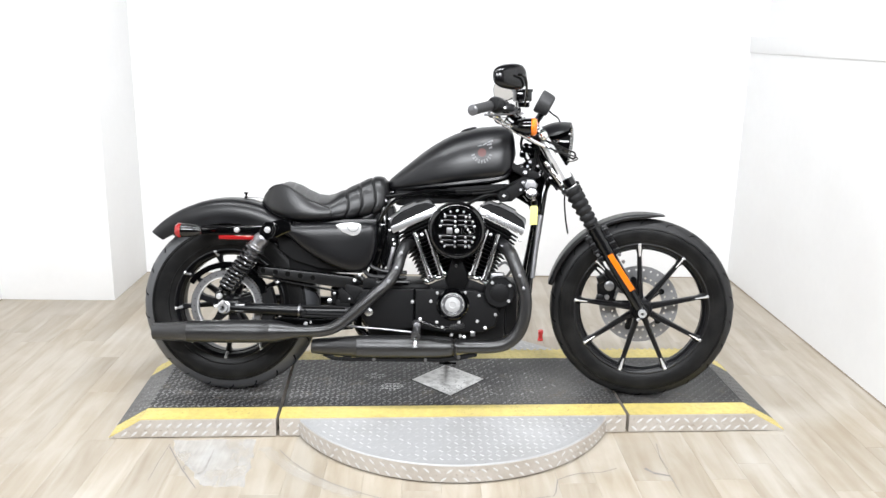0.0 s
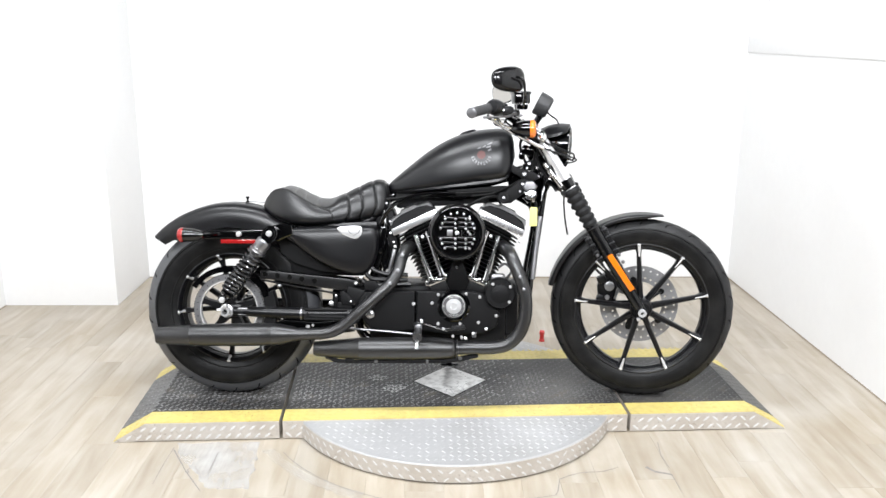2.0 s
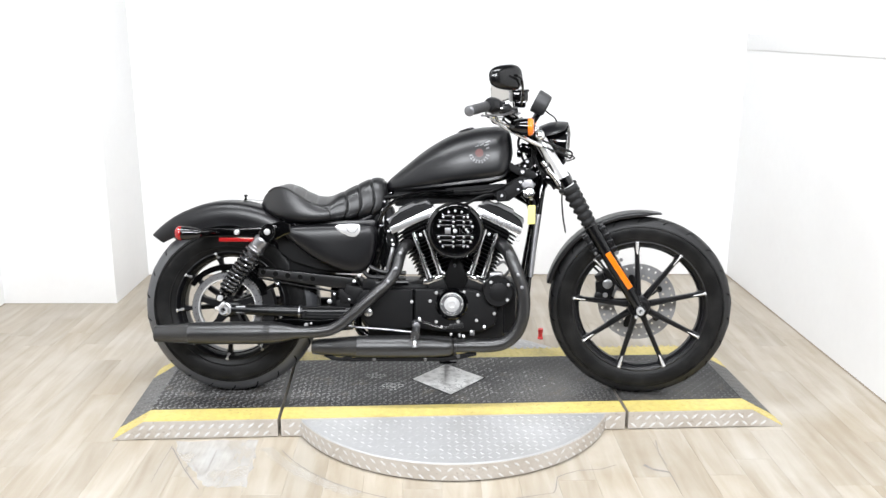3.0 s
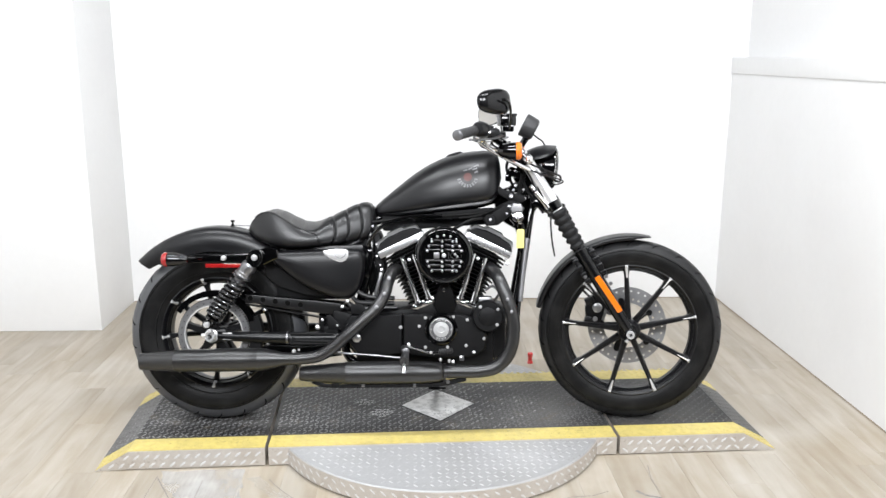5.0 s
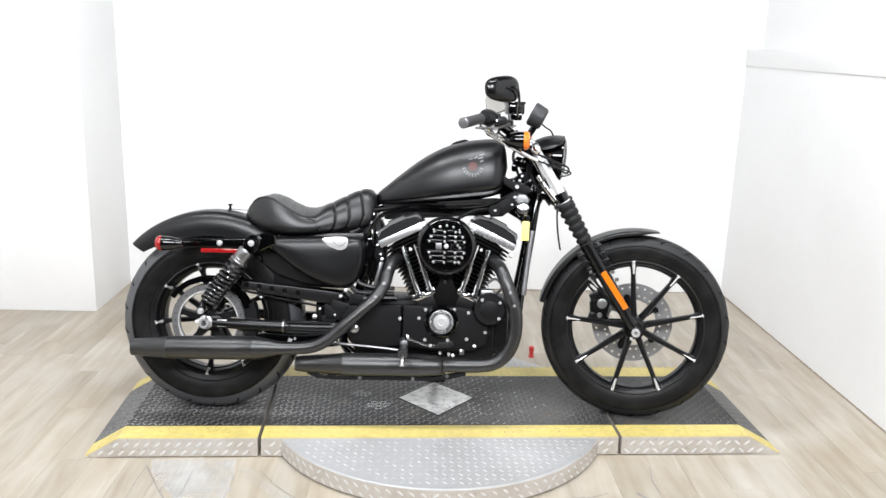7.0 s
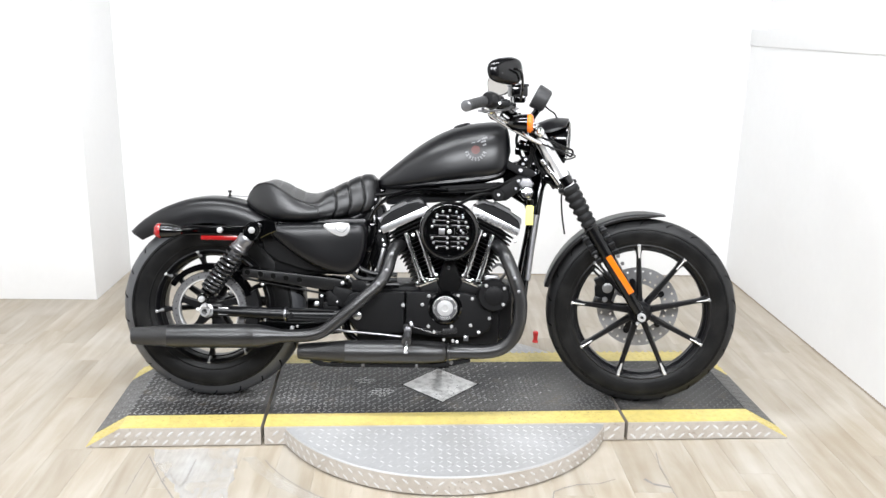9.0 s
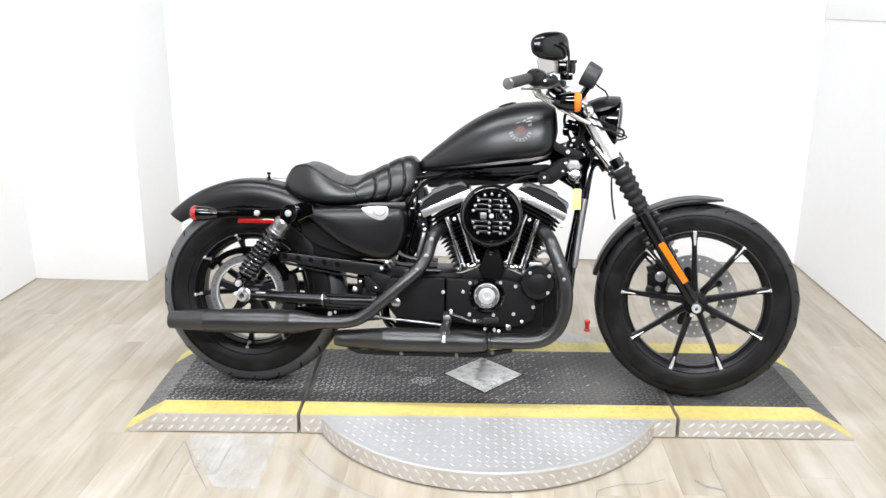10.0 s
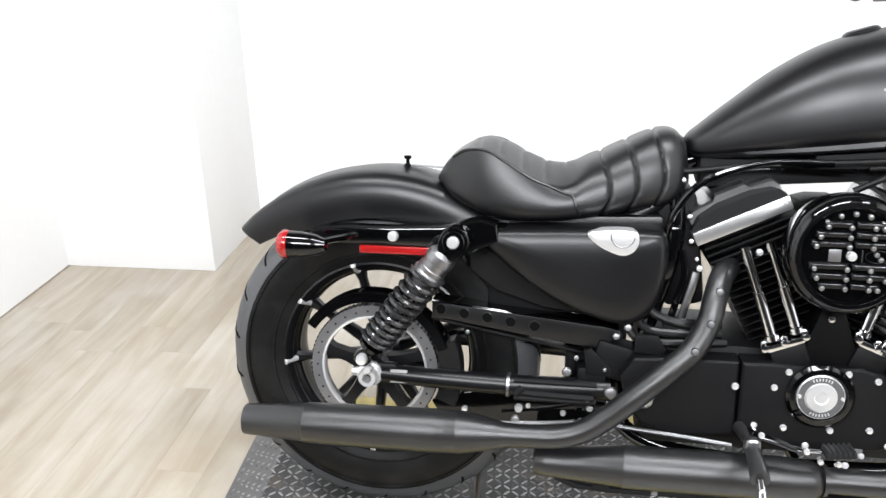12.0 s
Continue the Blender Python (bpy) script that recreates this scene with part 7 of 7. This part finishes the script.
# front cables and brake line
CABLES = (
    ([(0.30, -0.20, 1.05), (0.255, -0.19, 1.015), (0.30, -0.14, 0.985), (0.38, -0.125, 0.945), (0.46, -0.115, 0.912), (0.492, -0.105, 0.898), (0.487, -0.09, 0.878), (0.45, -0.07, 0.895), (0.40, -0.05, 0.90)], 0.0036, RUBBER),
    ([(0.225, -0.225, 1.030), (0.214, -0.15, 1.003), (0.279, -0.135, 0.982), (0.359, -0.128, 0.934), (0.419, -0.125, 0.909), (0.498, -0.118, 0.884), (0.490, -0.11, 0.872), (0.463, -0.10, 0.866)], 0.0026, RUBBER),

    ([(0.352, -0.128, 0.948), (0.385, -0.120, 0.900), (0.405, -0.118, 0.855)], 0.0028, RUBBER),
    ([(0.26, -0.20, 1.026), (0.25, -0.15, 1.004), (0.30, -0.128, 0.985), (0.37, -0.118, 0.940), (0.43, -0.118, 0.900)], 0.0030, RUBBER),
    ([(0.462, -0.085, 0.765), (0.462, -0.085, 0.72), (0.468, -0.07, 0.66), (0.478, -0.05, 0.605)], 0.0030, RUBBER),
    ([(0.40, -0.10, 0.93), (0.415, -0.115, 0.86), (0.435, -0.115, 0.81), (0.445, -0.10, 0.775)], 0.0042, RUBBER),
    ([(0.355, -0.06, 0.90), (0.375, -0.085, 0.85), (0.41, -0.09, 0.80), (0.435, -0.09, 0.765)], 0.0045, RUBBER),
    ([(0.32, -0.05, 0.985), (0.30, -0.055, 0.93), (0.315, -0.055, 0.88), (0.33, -0.05, 0.85)], 0.005, RUBBER),
    ([(0.33, -0.04, 0.98), (0.355, -0.06, 0.95), (0.365, -0.06, 0.90), (0.345, -0.05, 0.86)], 0.0045, RUBBER),
)
for pts, r, mat in CABLES:
    bm = B_()
    add_tube(bm, pts, r, 8, 8)
    front("cable", bm, mat)

bm = B_()
add_tube(bm, [(0.184, -0.215, 1.004), (0.200, -0.212, 0.992), (0.227, -0.205, 0.975), (0.268, -0.195, 0.954), (0.320, -0.180, 0.929), (0.366, -0.160, 0.909)], 0.0066, 12, 6)
part("line_sleeve", bm, CHROME, bike, "bright chrome cable sleeve below the handlebar")

# brake caliper on the far fork leg
bm = B_()
add_plate(bm, [(0.600, 0.345), (0.596, 0.400), (0.612, 0.440), (0.640, 0.456), (0.668, 0.448), (0.676, 0.420), (0.664, 0.372), (0.652, 0.335), (0.624, 0.328)], 0.040, 0.085, 0.010, 3)
add_box(bm, (0.612, 0.050, 0.425), (0.036, 0.03, 0.030), 0.008, Matrix.Rotation(radians(-25), 3, "Y"))
add_box(bm, (0.608, 0.050, 0.350), (0.030, 0.03, 0.034), 0.008, Matrix.Rotation(radians(15), 3, "Y"))
add_box(bm, (0.676, 0.080, 0.405), (0.055, 0.030, 0.040), 0.010, Matrix.Rotation(radians(-20), 3, "Y"))
add_tube(bm, [(0.612, 0.05, 0.44), (0.585, 0.05, 0.47), (0.578, 0.05, 0.52), (0.590, 0.04, 0.58)], 0.0045, 8, 5)
caliper = front("brake_caliper", bm, SATIN, "black front brake caliper with its hose")
bm = B_()
add_box(bm, (0.690, 0.052, 0.392), (0.020, 0.02, 0.040), 0.004, Matrix.Rotation(radians(20), 3, "Y"))
part("pad_spring", bm, STEEL, caliper)
bm = B_()
add_bolt(bm, (0.641, 0.040, 0.400), (0, -1, 0), 0.019, 0.006)
add_bolt(bm, (0.634, 0.040, 0.357), (0, -1, 0), 0.010, 0.006)
part("caliper_piston", bm, DISC, caliper)


# yellow key tag hanging from the ignition
tag_m = BIKE @ Matrix.Translation((0.339, -0.118, 0.668)) @ Matrix.Rotation(radians(10), 4, "X")
tag = empty("key_tag", "pale yellow plastic key tag hanging from the ignition key", "key tag", tag_m)
bm = B_()
add_plate(bm, [(-0.0135, -0.035), (0.0135, -0.034), (0.0135, 0.030), (0.009, 0.035), (-0.009, 0.035), (-0.0135, 0.030)], -0.0012, 0.0012, 0.0008)
part("tag_body", bm, TAG, tag)
bm = B_()
add_ring(bm, Vector((0, 0, 0.046)), [(0.011, -0.001), (0.013, -0.001), (0.013, 0.001), (0.011, 0.001)], 28)
add_box(bm, (-0.002, 0, 0.066), (0.010, 0.002, 0.026), 0.001)
part("key_ring", bm, CHROME, tag)

# ---- floor boards, laid away from the viewer with staggered ends ----
PLANK_W, PLANK_L = 3.95 / 32, 0.92
plank_data = {}


def plank_mesh(length):
    key = round(length, 2)
    if key not in plank_data:
        bm = B_()
        add_box(bm, (0, 0, -0.003), (PLANK_W - 0.0003, length - 0.0003, 0.006), 0.0004, None, 1)
        plank_data[key] = finish("plank", bm, PLANK, 30)
    return plank_data[key]


rnd = random.Random(5)
for col in range(32):
    x = X_LEFT + (col + 0.5) * PLANK_W
    y = Y_FRONT - rnd.uniform(0.05, 0.87)
    while y < Y_BACK:
        a, b = max(y, Y_FRONT), min(y + PLANK_L, Y_BACK)
        if b - a > 0.02:
            ob = new("plank", plank_mesh(b - a))
            ob.location = (x, (a + b) / 2, 0)
            ob.parent = floor
        y += PLANK_L


# worn film and scratches on the floor before the deck
def film(outline, label, jitter, z, mat):
    """A flat film with an unevenly worn rim."""
    bm = B_()
    rnd = random.Random(12)
    pts = []
    for (x0, y0), (x1, y1) in zip(outline, outline[1:] + outline[:1]):
        for k in range(6):
            pts.append(Vector((x0 + (x1 - x0) * k / 6 + rnd.uniform(-jitter, jitter), y0 + (y1 - y0) * k / 6 + rnd.uniform(-jitter, jitter), z)))
    bm.faces.new([bm.verts.new(p) for p in pts])
    bmesh.ops.recalc_face_normals(bm, faces=bm.faces)
    ob = part("floor_scuff", bm, mat, None, label)
    tagged(ob, category="floor mark", kind="structure")


def ring_point(r, a):
    """A point on the floor at radius r about the turntable."""
    return (0.06 + r * math.cos(radians(a)), -0.064 + r * math.sin(radians(a)))


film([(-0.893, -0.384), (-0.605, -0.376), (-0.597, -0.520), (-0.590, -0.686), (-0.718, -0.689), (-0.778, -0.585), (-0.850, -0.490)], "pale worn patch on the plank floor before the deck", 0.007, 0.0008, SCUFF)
film([ring_point(0.712, a) for a in range(211, 248, 6)] + [ring_point(0.752, a) for a in range(246, 208, -6)], "pale worn arc on the plank floor round the turntable", 0.005, 0.0009, FAINT_SCUFF)


def scratch(pts, w):
    bm = B_()
    path = [Vector((x, y, 0.0011)) for x, y in pts]
    for a, b in zip(path, path[1:]):
        n = (b - a).cross(Vector((0, 0, 1))).normalized() * w / 2
        bm.faces.new([bm.verts.new(p) for p in (a - n, b - n * 0.6, b + n * 0.6, a + n)])
    ob = part("floor_scratch", bm, CRACK, None, "thin grey scratch in the plank floor")
    tagged(ob, category="floor mark", group="scratches before the deck", kind="structure")


scratch([(-0.799, -0.585), (-0.809, -0.571), (-0.794, -0.536), (-0.782, -0.562), (-0.747, -0.613)], 0.0045)
scratch([(-0.747, -0.613), (-0.736, -0.586), (-0.737, -0.449)], 0.006)
scratch([(-0.891, -0.431), (-0.811, -0.578), (-0.735, -0.699)], 0.005)
scratch([(-0.895, -0.416), (-0.897, -0.534), (-0.894, -0.657)], 0.0025)
scratch([ring_point(0.695 + 0.040 * (a - 214) / 54, a) for a in range(214, 270, 4)], 0.0035)
scratch([(0.246, -0.766), (0.366, -0.737), (0.376, -0.718), (0.393, -0.642), (0.426, -0.620), (0.472, -0.600), (0.544, -0.594), (0.600, -0.567)], 0.004)
scratch([(0.691, -0.566), (0.712, -0.596), (0.762, -0.616)], 0.013)
scratch([(0.762, -0.616), (0.764, -0.712)], 0.003)
scratch([(0.776, -0.396), (0.762, -0.489), (0.766, -0.577)], 0.003)
